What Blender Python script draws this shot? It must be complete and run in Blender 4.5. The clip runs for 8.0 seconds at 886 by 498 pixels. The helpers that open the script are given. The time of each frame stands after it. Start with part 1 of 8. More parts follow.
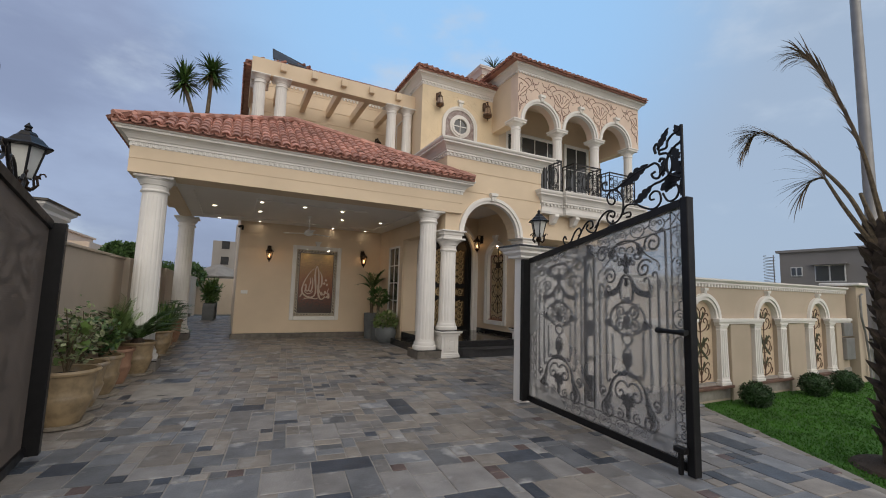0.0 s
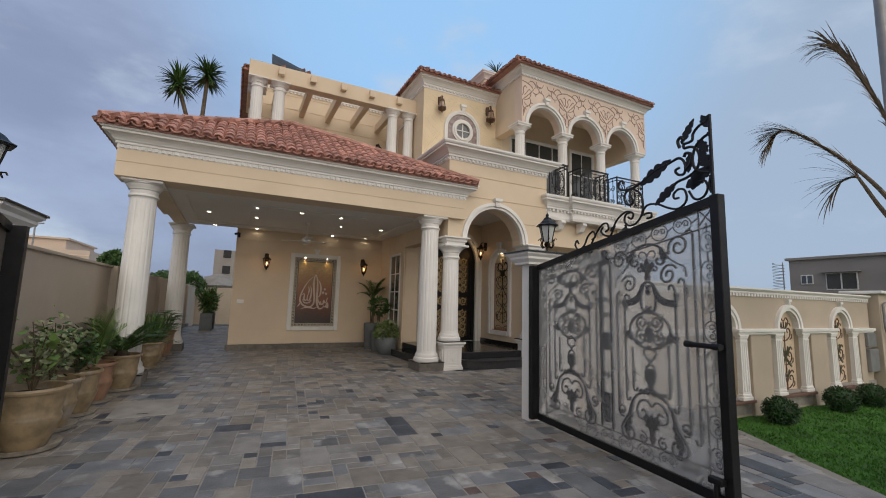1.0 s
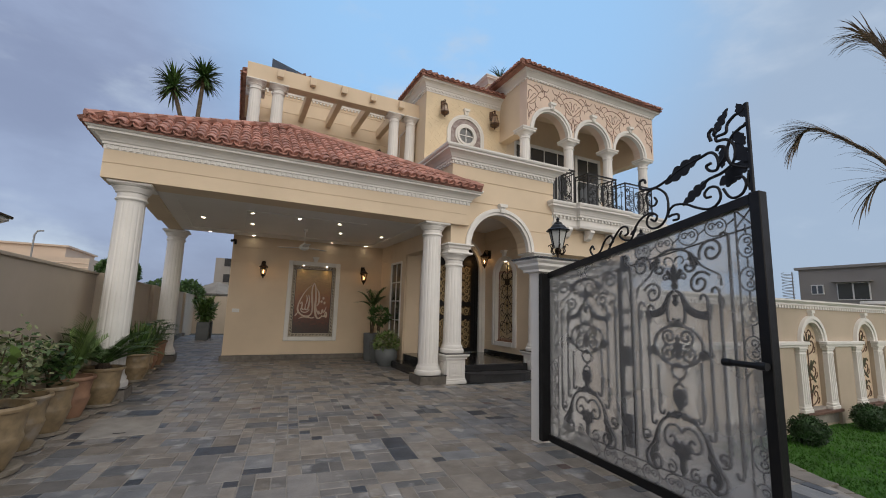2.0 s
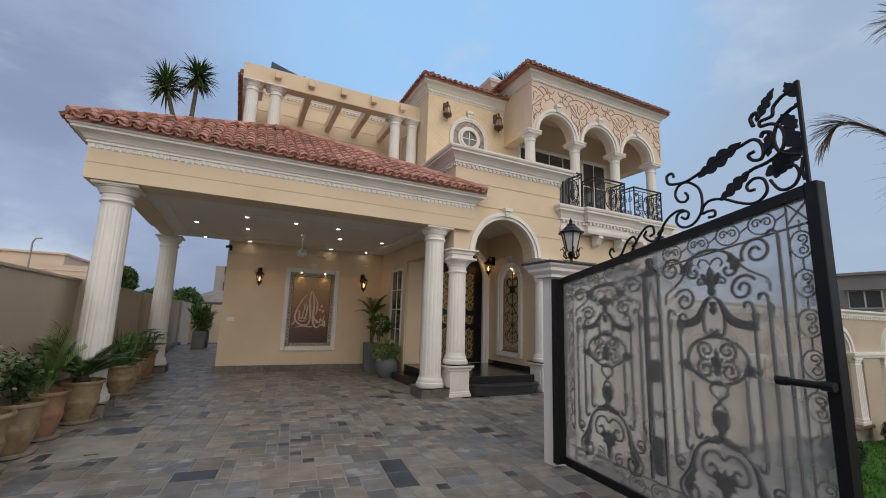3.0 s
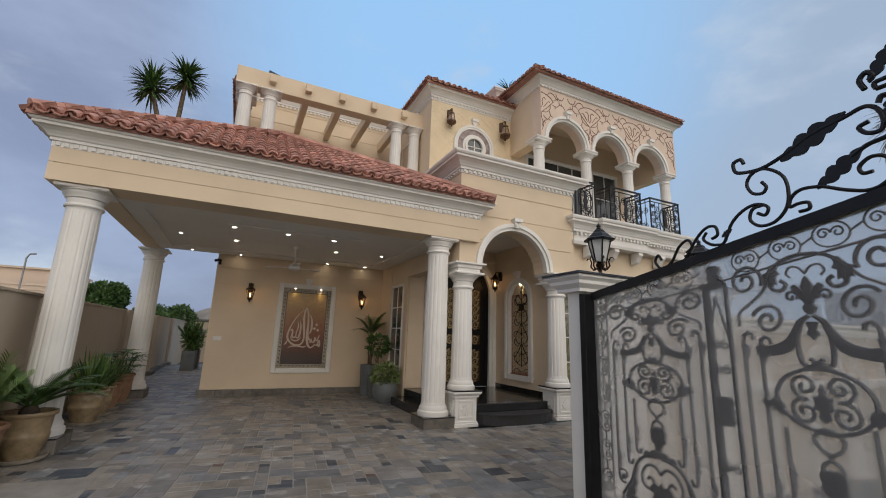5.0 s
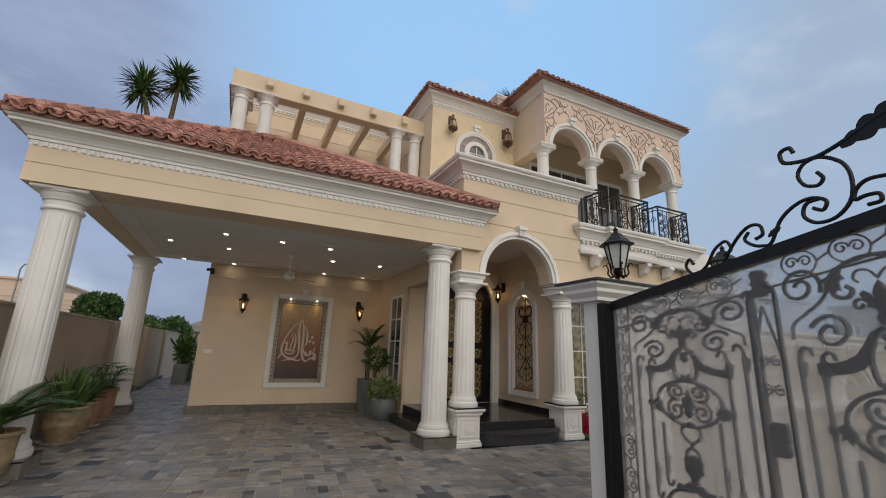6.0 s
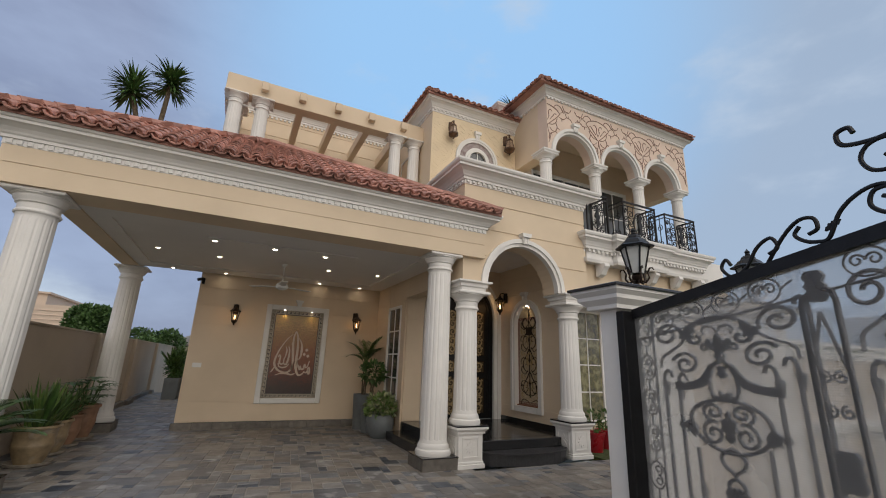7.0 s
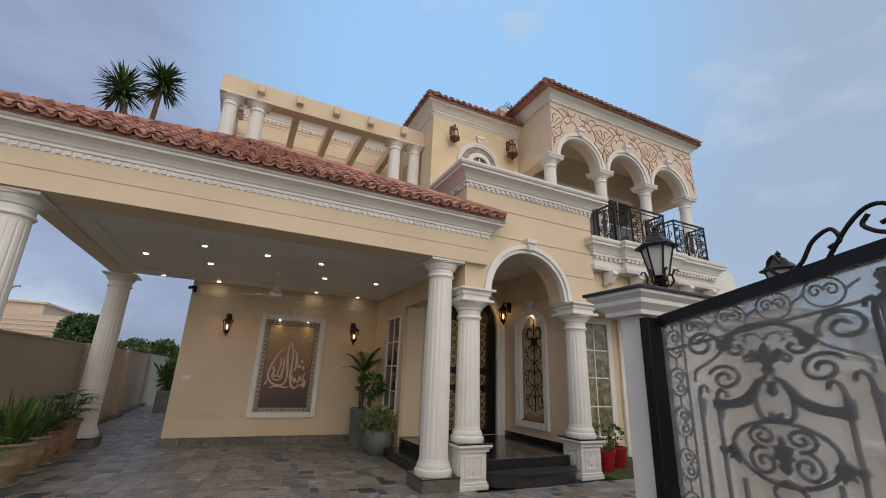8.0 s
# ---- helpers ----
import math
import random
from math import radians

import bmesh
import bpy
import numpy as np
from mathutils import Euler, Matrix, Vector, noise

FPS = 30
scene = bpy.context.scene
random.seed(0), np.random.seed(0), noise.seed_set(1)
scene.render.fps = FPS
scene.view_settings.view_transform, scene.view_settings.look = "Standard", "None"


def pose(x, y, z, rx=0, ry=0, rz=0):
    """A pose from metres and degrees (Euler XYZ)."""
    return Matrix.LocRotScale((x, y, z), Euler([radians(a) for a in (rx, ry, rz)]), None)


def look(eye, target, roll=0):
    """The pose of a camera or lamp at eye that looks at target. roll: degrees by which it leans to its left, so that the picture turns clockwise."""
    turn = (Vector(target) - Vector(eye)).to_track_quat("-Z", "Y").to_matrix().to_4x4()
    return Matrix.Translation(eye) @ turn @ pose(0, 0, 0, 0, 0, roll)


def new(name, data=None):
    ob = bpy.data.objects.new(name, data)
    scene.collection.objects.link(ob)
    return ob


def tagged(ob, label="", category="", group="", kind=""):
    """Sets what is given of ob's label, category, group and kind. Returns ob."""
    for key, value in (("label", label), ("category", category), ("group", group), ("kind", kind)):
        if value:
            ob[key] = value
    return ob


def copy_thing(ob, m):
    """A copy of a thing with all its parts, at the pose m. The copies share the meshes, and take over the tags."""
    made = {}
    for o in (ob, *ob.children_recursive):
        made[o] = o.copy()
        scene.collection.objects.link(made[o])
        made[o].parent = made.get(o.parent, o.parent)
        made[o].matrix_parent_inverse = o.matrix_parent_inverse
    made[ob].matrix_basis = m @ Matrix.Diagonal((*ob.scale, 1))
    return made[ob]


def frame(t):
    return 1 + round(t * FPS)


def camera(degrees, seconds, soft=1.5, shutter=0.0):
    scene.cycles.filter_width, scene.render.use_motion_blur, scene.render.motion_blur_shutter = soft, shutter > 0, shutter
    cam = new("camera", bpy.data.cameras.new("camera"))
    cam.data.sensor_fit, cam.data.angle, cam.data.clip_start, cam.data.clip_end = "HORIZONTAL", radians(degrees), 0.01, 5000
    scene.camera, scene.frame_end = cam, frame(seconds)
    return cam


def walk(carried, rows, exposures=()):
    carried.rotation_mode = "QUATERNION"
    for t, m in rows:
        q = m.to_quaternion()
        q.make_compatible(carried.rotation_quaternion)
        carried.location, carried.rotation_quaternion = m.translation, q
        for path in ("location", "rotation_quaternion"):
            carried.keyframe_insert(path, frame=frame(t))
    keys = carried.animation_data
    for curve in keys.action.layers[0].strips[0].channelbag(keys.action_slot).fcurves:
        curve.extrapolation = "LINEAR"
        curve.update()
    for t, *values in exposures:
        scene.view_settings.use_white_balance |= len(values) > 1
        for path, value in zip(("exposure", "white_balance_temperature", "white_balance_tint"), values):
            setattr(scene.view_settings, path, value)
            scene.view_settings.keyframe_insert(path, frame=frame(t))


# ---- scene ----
cam = camera(93.4, 8.0, 1.0)
PATH = [
    (0, (-0.062, 0.041, 1.493), (0.836, 1.816, 1.7), 1.7),
    (0.5, (0.025, 0.216, 1.493), (0.916, 1.991, 1.724), 1.6),
    (1, (0.119, 0.388, 1.496), (1.003, 2.165, 1.745), 1.6),
    (1.5, (0.205, 0.561, 1.503), (1.082, 2.338, 1.774), 1.7),
    (3, (0.441, 1.128, 1.512), (1.302, 2.903, 1.843), 1.8),
    (3.5, (0.517, 1.31, 1.505), (1.373, 3.082, 1.859), 1.8),
    (4, (0.585, 1.485, 1.498), (1.436, 3.255, 1.875), 1.9),
    (4.5, (0.648, 1.646, 1.535), (1.496, 3.415, 1.928), 1.9),
    (6, (0.849, 2.167, 1.554), (1.688, 3.92, 2.026), 2.1),
    (6.5, (0.917, 2.339, 1.56), (1.753, 4.086, 2.062), 2.1),
    (7, (0.998, 2.507, 1.558), (1.831, 4.246, 2.088), 2.1),
    (7.5, (1.073, 2.671, 1.558), (1.902, 4.404, 2.116), 2.1),
    (8, (1.162, 2.838, 1.568), (1.982, 4.567, 2.149), 2.2),
]
walk(cam, [(t, look(eye, target, roll)) for t, eye, target, roll in PATH])

# ---- light: dusk sky, bright behind the street, with a clearer gap over the house ----
world = bpy.data.worlds.new("dusk_sky")
scene.world = world
world.use_nodes = True
wn, wl = world.node_tree.nodes, world.node_tree.links
wn.clear()
w_out = wn.new("ShaderNodeOutputWorld")
w_bg = wn.new("ShaderNodeBackground")
w_sky = wn.new("ShaderNodeTexSky")
w_sky.sky_type, w_sky.sun_disc = "NISHITA", False
w_sky.sun_elevation, w_sky.sun_rotation = radians(14), radians(200)
w_sky.dust_density, w_sky.air_density = 2.0, 1.0
w_bg.inputs["Strength"].default_value = 0.1
w_co = wn.new("ShaderNodeTexCoord")


def sky_mix(fac, a, b):
    m = wn.new("ShaderNodeMix")
    m.data_type = "RGBA"
    for s, v in ((m.inputs["Factor"], fac), (m.inputs[6], a), (m.inputs[7], b)):
        if isinstance(v, (int, float)):
            s.default_value = v
        elif isinstance(v, tuple):
            s.default_value = (*v, 1)
        else:
            wl.new(v, s)
    return m.outputs[2]


def sky_toward(v, lo, hi):
    """How far a direction lies toward v, from 0 to 1."""
    d, r = wn.new("ShaderNodeVectorMath"), wn.new("ShaderNodeMapRange")
    d.operation = "DOT_PRODUCT"
    d.inputs[1].default_value = Vector(v).normalized()
    wl.new(w_co.outputs["Generated"], d.inputs[0])
    r.interpolation_type = "SMOOTHSTEP"
    r.inputs["From Min"].default_value, r.inputs["From Max"].default_value = lo, hi
    wl.new(d.outputs["Value"], r.inputs["Value"])
    return r.outputs["Result"]


def sky_noise(scale, stretch, lo, hi):
    mp, n, r = wn.new("ShaderNodeMapping"), wn.new("ShaderNodeTexNoise"), wn.new("ShaderNodeMapRange")
    mp.inputs["Scale"].default_value = stretch
    n.inputs["Scale"].default_value, n.inputs["Detail"].default_value, n.inputs["Roughness"].default_value = scale, 7.0, 0.55
    r.interpolation_type = "SMOOTHSTEP"
    r.inputs["From Min"].default_value, r.inputs["From Max"].default_value = lo, hi
    wl.new(w_co.outputs["Generated"], mp.inputs["Vector"])
    wl.new(mp.outputs["Vector"], n.inputs["Vector"])
    wl.new(n.outputs["Fac"], r.inputs["Value"])
    return r.outputs["Result"]


GREY, GREY_LIT, BLUE, PALE, GLOW = (2.7, 3.28, 4.95), (3.75, 4.6, 6.6), (3.55, 6.25, 9.8), (3.9, 5.0, 6.65), (10.0, 9.4, 9.0)
c = sky_mix(sky_noise(2.2, (1.0, 1.0, 2.4), 0.36, 0.68), GREY, GREY_LIT)
c = sky_mix(sky_toward((0.75, 0.55, 0.35), 0.55, 0.98), c, PALE)
c = sky_mix(sky_toward((0.36, 0.68, 0.62), 0.80, 0.985), c, BLUE)
c = sky_mix(sky_noise(3.0, (1.0, 1.0, 2.2), 0.5, 0.74), c, (5.6, 6.6, 8.0))
c = sky_mix(sky_toward((-0.1, -1.0, 0.85), 0.15, 0.95), c, GLOW)
c = sky_mix(0.1, c, w_sky.outputs["Color"])
wl.new(c, w_bg.inputs["Color"])
wl.new(w_bg.outputs["Background"], w_out.inputs["Surface"])

sun = new("sun", bpy.data.lights.new("sun", "SUN"))
sun.data.energy, sun.data.angle, sun.data.color = 0.8, radians(60), (1.0, 0.95, 0.87)
sun.matrix_world = look((5, -13, 16), (2, 9, 2))
scene.view_settings.exposure = 0.0
DOWN_W, WALL_W, PIC_W = 2.0, 1.0, 2.2

# ---- materials ----
def material(name, color, rough=0.7, metal=0.0, var=0.12, scale=3.0, bump=0.0, bscale=60.0, tint=None, rnd=0.0, island=False, coat=0.0, stain=0.0, bloom=0.0):
    """A surface with colour variation at two scales, fine relief, and an offset per piece."""
    m = bpy.data.materials.new(name)
    m.use_nodes = True
    n, l = m.node_tree.nodes, m.node_tree.links
    b = n["Principled BSDF"]
    b.inputs["Roughness"].default_value, b.inputs["Metallic"].default_value = rough, metal
    b.inputs["Coat Weight"].default_value = coat
    co = n.new("ShaderNodeTexCoord")
    geo = n.new("ShaderNodeNewGeometry")
    pos = geo.outputs["Position"]
    big, fine = n.new("ShaderNodeTexNoise"), n.new("ShaderNodeTexNoise")
    big.inputs["Scale"].default_value, big.inputs["Detail"].default_value = scale, 5
    fine.inputs["Scale"].default_value, fine.inputs["Detail"].default_value = bscale, 4
    l.new(pos, big.inputs["Vector"])
    l.new(pos, fine.inputs["Vector"])
    mix = n.new("ShaderNodeMix")
    mix.data_type = "RGBA"
    c2 = tint or tuple(max(0.0, c * (1 - 2.2 * var)) for c in color)
    mix.inputs[6].default_value, mix.inputs[7].default_value = (*color, 1), (*c2, 1)
    ramp = n.new("ShaderNodeMapRange")
    ramp.inputs["From Min"].default_value, ramp.inputs["From Max"].default_value = 0.35, 0.7
    l.new(big.outputs["Fac"], ramp.inputs["Value"])
    add = n.new("ShaderNodeMath")
    add.operation = "MULTIPLY_ADD"
    l.new(fine.outputs["Fac"], add.inputs[0])
    add.inputs[1].default_value = 0.35
    l.new(ramp.outputs["Result"], add.inputs[2])
    add2 = n.new("ShaderNodeMath")
    add2.operation = "MULTIPLY"
    l.new(add.outputs[0], add2.inputs[0])
    add2.inputs[1].default_value = 0.74
    l.new(add2.outputs[0], mix.inputs["Factor"])
    out = mix.outputs[2]
    if rnd:
        hsv = n.new("ShaderNodeHueSaturation")
        src = geo.outputs["Random Per Island"] if island else n.new("ShaderNodeObjectInfo").outputs["Random"]
        mr = n.new("ShaderNodeMapRange")
        mr.inputs["To Min"].default_value, mr.inputs["To Max"].default_value = 1 - rnd, 1 + rnd
        l.new(src, mr.inputs["Value"])
        l.new(mr.outputs["Result"], hsv.inputs["Value"])
        l.new(out, hsv.inputs["Color"])
        out = hsv.outputs["Color"]
    if stain:
        st = n.new("ShaderNodeTexNoise")
        st.inputs["Scale"].default_value, st.inputs["Detail"].default_value = 0.9, 7
        l.new(pos, st.inputs["Vector"])
        sr = n.new("ShaderNodeMapRange")
        sr.inputs["From Min"].default_value, sr.inputs["From Max"].default_value, sr.inputs["To Max"].default_value = 0.52, 0.75, stain
        l.new(st.outputs["Fac"], sr.inputs["Value"])
        sm = n.new("ShaderNodeMix")
        sm.data_type, sm.blend_type = "RGBA", "MULTIPLY"
        sm.inputs[7].default_value = (0.55, 0.52, 0.5, 1)
        l.new(sr.outputs["Result"], sm.inputs["Factor"])
        l.new(out, sm.inputs[6])
        out = sm.outputs[2]
    if bloom:
        st = n.new("ShaderNodeTexNoise")
        st.inputs["Scale"].default_value, st.inputs["Detail"].default_value = 3.4, 6
        l.new(pos, st.inputs["Vector"])
        sr = n.new("ShaderNodeMapRange")
        sr.inputs["From Min"].default_value, sr.inputs["From Max"].default_value, sr.inputs["To Max"].default_value = 0.58, 0.68, bloom
        l.new(st.outputs["Fac"], sr.inputs["Value"])
        sm = n.new("ShaderNodeMix")
        sm.data_type = "RGBA"
        sm.inputs[7].default_value = (0.47, 0.46, 0.45, 1)
        l.new(sr.outputs["Result"], sm.inputs["Factor"])
        l.new(out, sm.inputs[6])
        out = sm.outputs[2]
    l.new(out, b.inputs["Base Color"])
    rr = n.new("ShaderNodeMapRange")
    rr.inputs["To Min"].default_value, rr.inputs["To Max"].default_value = max(0.02, rough - 0.12), min(1, rough + 0.12)
    l.new(big.outputs["Fac"], rr.inputs["Value"])
    l.new(rr.outputs["Result"], b.inputs["Roughness"])
    if bump:
        bp = n.new("ShaderNodeBump")
        bp.inputs["Strength"].default_value, bp.inputs["Distance"].default_value = bump, 0.01
        l.new(fine.outputs["Fac"], bp.inputs["Height"])
        l.new(bp.outputs["Normal"], b.inputs["Normal"])
    return m


def glowing(name, color, strength):
    m = bpy.data.materials.new(name)
    m.use_nodes = True
    b = m.node_tree.nodes["Principled BSDF"]
    b.inputs["Base Color"].default_value = (*color, 1)
    b.inputs["Emission Color"].default_value, b.inputs["Emission Strength"].default_value = (*color, 1), strength
    return m


CREAM = material("cream_paint", (0.73, 0.595, 0.43), 0.75, var=0.05, scale=1.2, bump=0.12, bscale=140, stain=0.1)
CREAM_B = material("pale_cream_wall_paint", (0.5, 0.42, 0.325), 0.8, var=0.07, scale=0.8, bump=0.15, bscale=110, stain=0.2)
WHITE = material("white_paint", (0.80, 0.78, 0.74), 0.6, var=0.05, scale=2.0, bump=0.08, bscale=120, stain=0.08)
CEIL = material("ceiling_paint", (0.80, 0.78, 0.75), 0.85, var=0.03, scale=1.0, bump=0.05, bscale=90)
ROSE = material("rose_plaster", (0.76, 0.61, 0.50), 0.8, var=0.06, scale=2.0, bump=0.15, bscale=90)
BROWN = material("brown_relief_paint", (0.34, 0.15, 0.09), 0.7, var=0.2, scale=9)
TILE = material("terracotta_tile", (0.54, 0.28, 0.22), 0.75, var=0.2, scale=7, bump=0.3, bscale=80, rnd=0.3)
TILE_J = material("terracotta_tile_far", (0.51, 0.265, 0.205), 0.75, var=0.2, scale=7, bump=0.3, bscale=80, rnd=0.3, island=True)
SLATE = [
    material("slate_grey", (0.26, 0.247, 0.235), 0.5, var=0.18, scale=4, bump=0.35, bscale=45, rnd=0.3, bloom=0.65),
    material("slate_taupe", (0.285, 0.254, 0.22), 0.52, var=0.18, scale=5, bump=0.35, bscale=45, rnd=0.24, bloom=0.35),
    material("slate_blue_black", (0.07, 0.083, 0.105), 0.42, var=0.2, scale=5, bump=0.3, bscale=50, rnd=0.25),
    material("slate_maroon", (0.14, 0.098, 0.09), 0.5, var=0.2, scale=6, bump=0.3, bscale=50, rnd=0.2),
    material("slate_blue_grey", (0.2, 0.207, 0.218), 0.48, var=0.2, scale=4, bump=0.35, bscale=45, rnd=0.3, bloom=0.65),
]
GROUT = material("grout", (0.37, 0.345, 0.31), 0.9, var=0.15, scale=8, bump=0.3, bscale=120)
SKIRT = material("rough_grey_stone", (0.2, 0.18, 0.155), 0.75, var=0.2, scale=9, bump=0.5, bscale=50, rnd=0.2)
# lighter granite for the lower step: sky reflection is put into its colour
GRANITE_S = material("sky_lit_black_granite", (0.05, 0.05, 0.053), 0.38, var=0.25, scale=40, bump=0.1, bscale=90)
GRANITE = material("black_granite", (0.02, 0.02, 0.022), 0.2, var=0.2, scale=60, coat=0.3)
IRON = material("black_iron", (0.012, 0.012, 0.013), 0.42, metal=0.35, var=0.2, scale=12, bump=0.1, bscale=90)
BRONZE = material("dark_bronze", (0.045, 0.028, 0.018), 0.45, metal=0.6, var=0.3, scale=14, bump=0.2, bscale=80)
GOLD = material("antique_gold", (0.62, 0.46, 0.24), 0.38, metal=0.55, var=0.3, scale=20, bump=0.4, bscale=70)
GLASS_DARK = material("dark_window_glass", (0.07, 0.075, 0.075), 0.06, var=0.1, scale=2, coat=0.5)
UPVC = material("white_window_frame", (0.8, 0.79, 0.76), 0.4, var=0.03, scale=3)
GRASSM = material("lawn_green", (0.056, 0.19, 0.01), 0.85, var=0.25, scale=2.2, bump=0.5, bscale=60, rnd=0.2, island=True)
EARTH = material("lawn_ground", (0.05, 0.165, 0.011), 0.95, var=0.3, scale=3.0, bump=0.5, bscale=60)
STREET = material("street_concrete", (0.27, 0.25, 0.22), 0.9, var=0.14, scale=1.5, bump=0.3, bscale=60, stain=0.3)
DIRT = material("distant_ground", (0.2, 0.18, 0.12), 0.95, var=0.3, scale=0.3, bump=0.2, bscale=12)
LEAF = material("leaf_green", (0.075, 0.16, 0.034), 0.5, var=0.3, scale=9, rnd=0.35, island=True)
LEAF_D = material("dark_leaf_green", (0.03, 0.08, 0.02), 0.5, var=0.3, scale=9, rnd=0.35, island=True)
LEAF_L = material("light_leaf_green", (0.16, 0.26, 0.06), 0.55, var=0.25, scale=9, rnd=0.35, island=True)
LEAF_V = material("variegated_leaf", (0.36, 0.4, 0.2), 0.55, var=0.4, scale=25, rnd=0.35, island=True)
FROND_DRY = material("dry_frond", (0.32, 0.245, 0.17), 0.8, var=0.3, scale=9, rnd=0.3, island=True)
BARK = material("palm_bark", (0.085, 0.06, 0.042), 0.9, var=0.35, scale=12, bump=0.8, bscale=40, rnd=0.3, island=True)
POT_C = material("sand_glazed_clay", (0.36, 0.265, 0.15), 0.45, var=0.25, scale=9, bump=0.15, bscale=30, stain=0.35, bloom=0.3)
POT_T = material("terracotta_clay", (0.34, 0.19, 0.115), 0.6, var=0.2, scale=7, bump=0.15, bscale=30, stain=0.3)
SAUCER = material("pale_clay_saucer", (0.4, 0.35, 0.28), 0.7, var=0.25, scale=10, bump=0.2, bscale=40, stain=0.4)
COVER = material("pale_concrete_cover", (0.36, 0.34, 0.31), 0.8, var=0.15, scale=5, bump=0.2, bscale=60, stain=0.3)
SCROLL = material("dusty_brown_relief", (0.26, 0.14, 0.105), 0.75, var=0.25, scale=9)
POT_G = material("grey_blue_planter", (0.145, 0.16, 0.165), 0.55, var=0.12, scale=5, bump=0.1, bscale=60)
POT_R = material("red_planter", (0.32, 0.012, 0.02), 0.3, var=0.1, scale=5)
SOIL = material("potting_soil", (0.05, 0.033, 0.022), 0.95, var=0.3, scale=30, bump=0.6, bscale=90)
STEM = material("plant_stem", (0.16, 0.12, 0.07), 0.8, var=0.3, scale=20, bump=0.3, bscale=60)
STEEL = material("galvanised_pole", (0.3, 0.3, 0.3), 0.5, metal=0.5, var=0.12, scale=4)
HOUSE_G = material("grey_render", (0.30, 0.28, 0.26), 0.85, var=0.08, scale=0.4)
HOUSE_C = material("far_cream_render", (0.62, 0.50, 0.40), 0.85, var=0.06, scale=0.4)
DARK = material("dark_opening", (0.02, 0.02, 0.022), 0.7, var=0.2, scale=3)
SOLAR = material("solar_panel", (0.02, 0.02, 0.024), 0.6, var=0.2, scale=3)
LEAF_F = material("tree_leaf_green", (0.085, 0.17, 0.045), 0.6, var=0.3, scale=5, rnd=0.35, island=True)
LAMP_W = glowing("warm_bulb", (1.0, 0.58, 0.24), 5.0)
LAMP_D = glowing("downlight_led", (1.0, 0.86, 0.68), 22.0)
COPPER = material("aged_copper", (0.15, 0.085, 0.05), 0.4, metal=0.5, var=0.3, scale=14, bump=0.2, bscale=80)
AMBER = material("brown_lamp_glass", (0.48, 0.34, 0.23), 0.2, var=0.3, scale=25, coat=0.5)
FROST = material("frosted_lamp_glass", (0.62, 0.63, 0.6), 0.35, var=0.1, scale=8)

# ---- mesh tools ----
def part(name, bm, mat, parent=None, label="", smooth=False, loc=None):
    """Links a bmesh as one mesh object, under a parent if one is given."""
    me = bpy.data.meshes.new(name)
    bmesh.ops.recalc_face_normals(bm, faces=bm.faces)
    bm.to_mesh(me)
    bm.free()
    for m in mat if isinstance(mat, (list, tuple)) else [mat]:
        me.materials.append(m)
    if smooth:
        me.shade_smooth()
        try:
            me.set_sharp_from_angle(angle=radians(38))
        except AttributeError:
            pass
    ob = new(name, me)
    if parent:
        ob.parent = parent
    if loc:
        ob.location = loc
    if label:
        tagged(ob, label)
    return ob


def thing(name, label, category, loc=(0, 0, 0), group="", kind="", rz=0.0):
    ob = new(name)
    ob.empty_display_size = 0.1
    ob.location = loc
    ob.rotation_euler = (0, 0, radians(rz))
    return tagged(ob, label, category, group, kind)


def setting(name, bm, mat, label, category, smooth=False):
    return tagged(part(name, bm, mat, None, label, smooth), label, category, kind="structure")


def box(bm, x0, y0, z0, x1, y1, z1, bev=0.0, mi=0):
    g = bmesh.ops.create_cube(bm, size=1.0)
    vs = g["verts"]
    for v in vs:
        v.co = Vector(((x0 + x1) / 2 + v.co.x * (x1 - x0), (y0 + y1) / 2 + v.co.y * (y1 - y0), (z0 + z1) / 2 + v.co.z * (z1 - z0)))
    fs = {f for v in vs for f in v.link_faces}
    for f in fs:
        f.material_index = mi
    if bev:
        es = list({e for v in vs for e in v.link_edges})
        bmesh.ops.bevel(bm, geom=es, offset=bev, segments=1, affect="EDGES")
    return bm


def boxes(*rows, bev=0.0):
    bm = bmesh.new()
    for r in rows:
        box(bm, *r, bev=bev)
    return bm


def lathe(bm, prof, n=24, c=(0, 0, 0), caps=True, wave=None):
    """Turns (radius, z) rows about a vertical axis; wave(angle, z) scales the radius."""
    rings = []
    for r, z in prof:
        ring = []
        for i in range(n):
            a = 2 * math.pi * i / n
            q = r * (wave(a, z) if wave else 1)
            ring.append(bm.verts.new((c[0] + q * math.cos(a), c[1] + q * math.sin(a), c[2] + z)))
        rings.append(ring)
    for a, b in zip(rings, rings[1:]):
        for i in range(n):
            bm.faces.new((a[i], a[(i + 1) % n], b[(i + 1) % n], b[i]))
    if caps:
        if prof[0][0] > 1e-4:
            bm.faces.new(rings[0][::-1])
        if prof[-1][0] > 1e-4:
            bm.faces.new(rings[-1])
    return bm


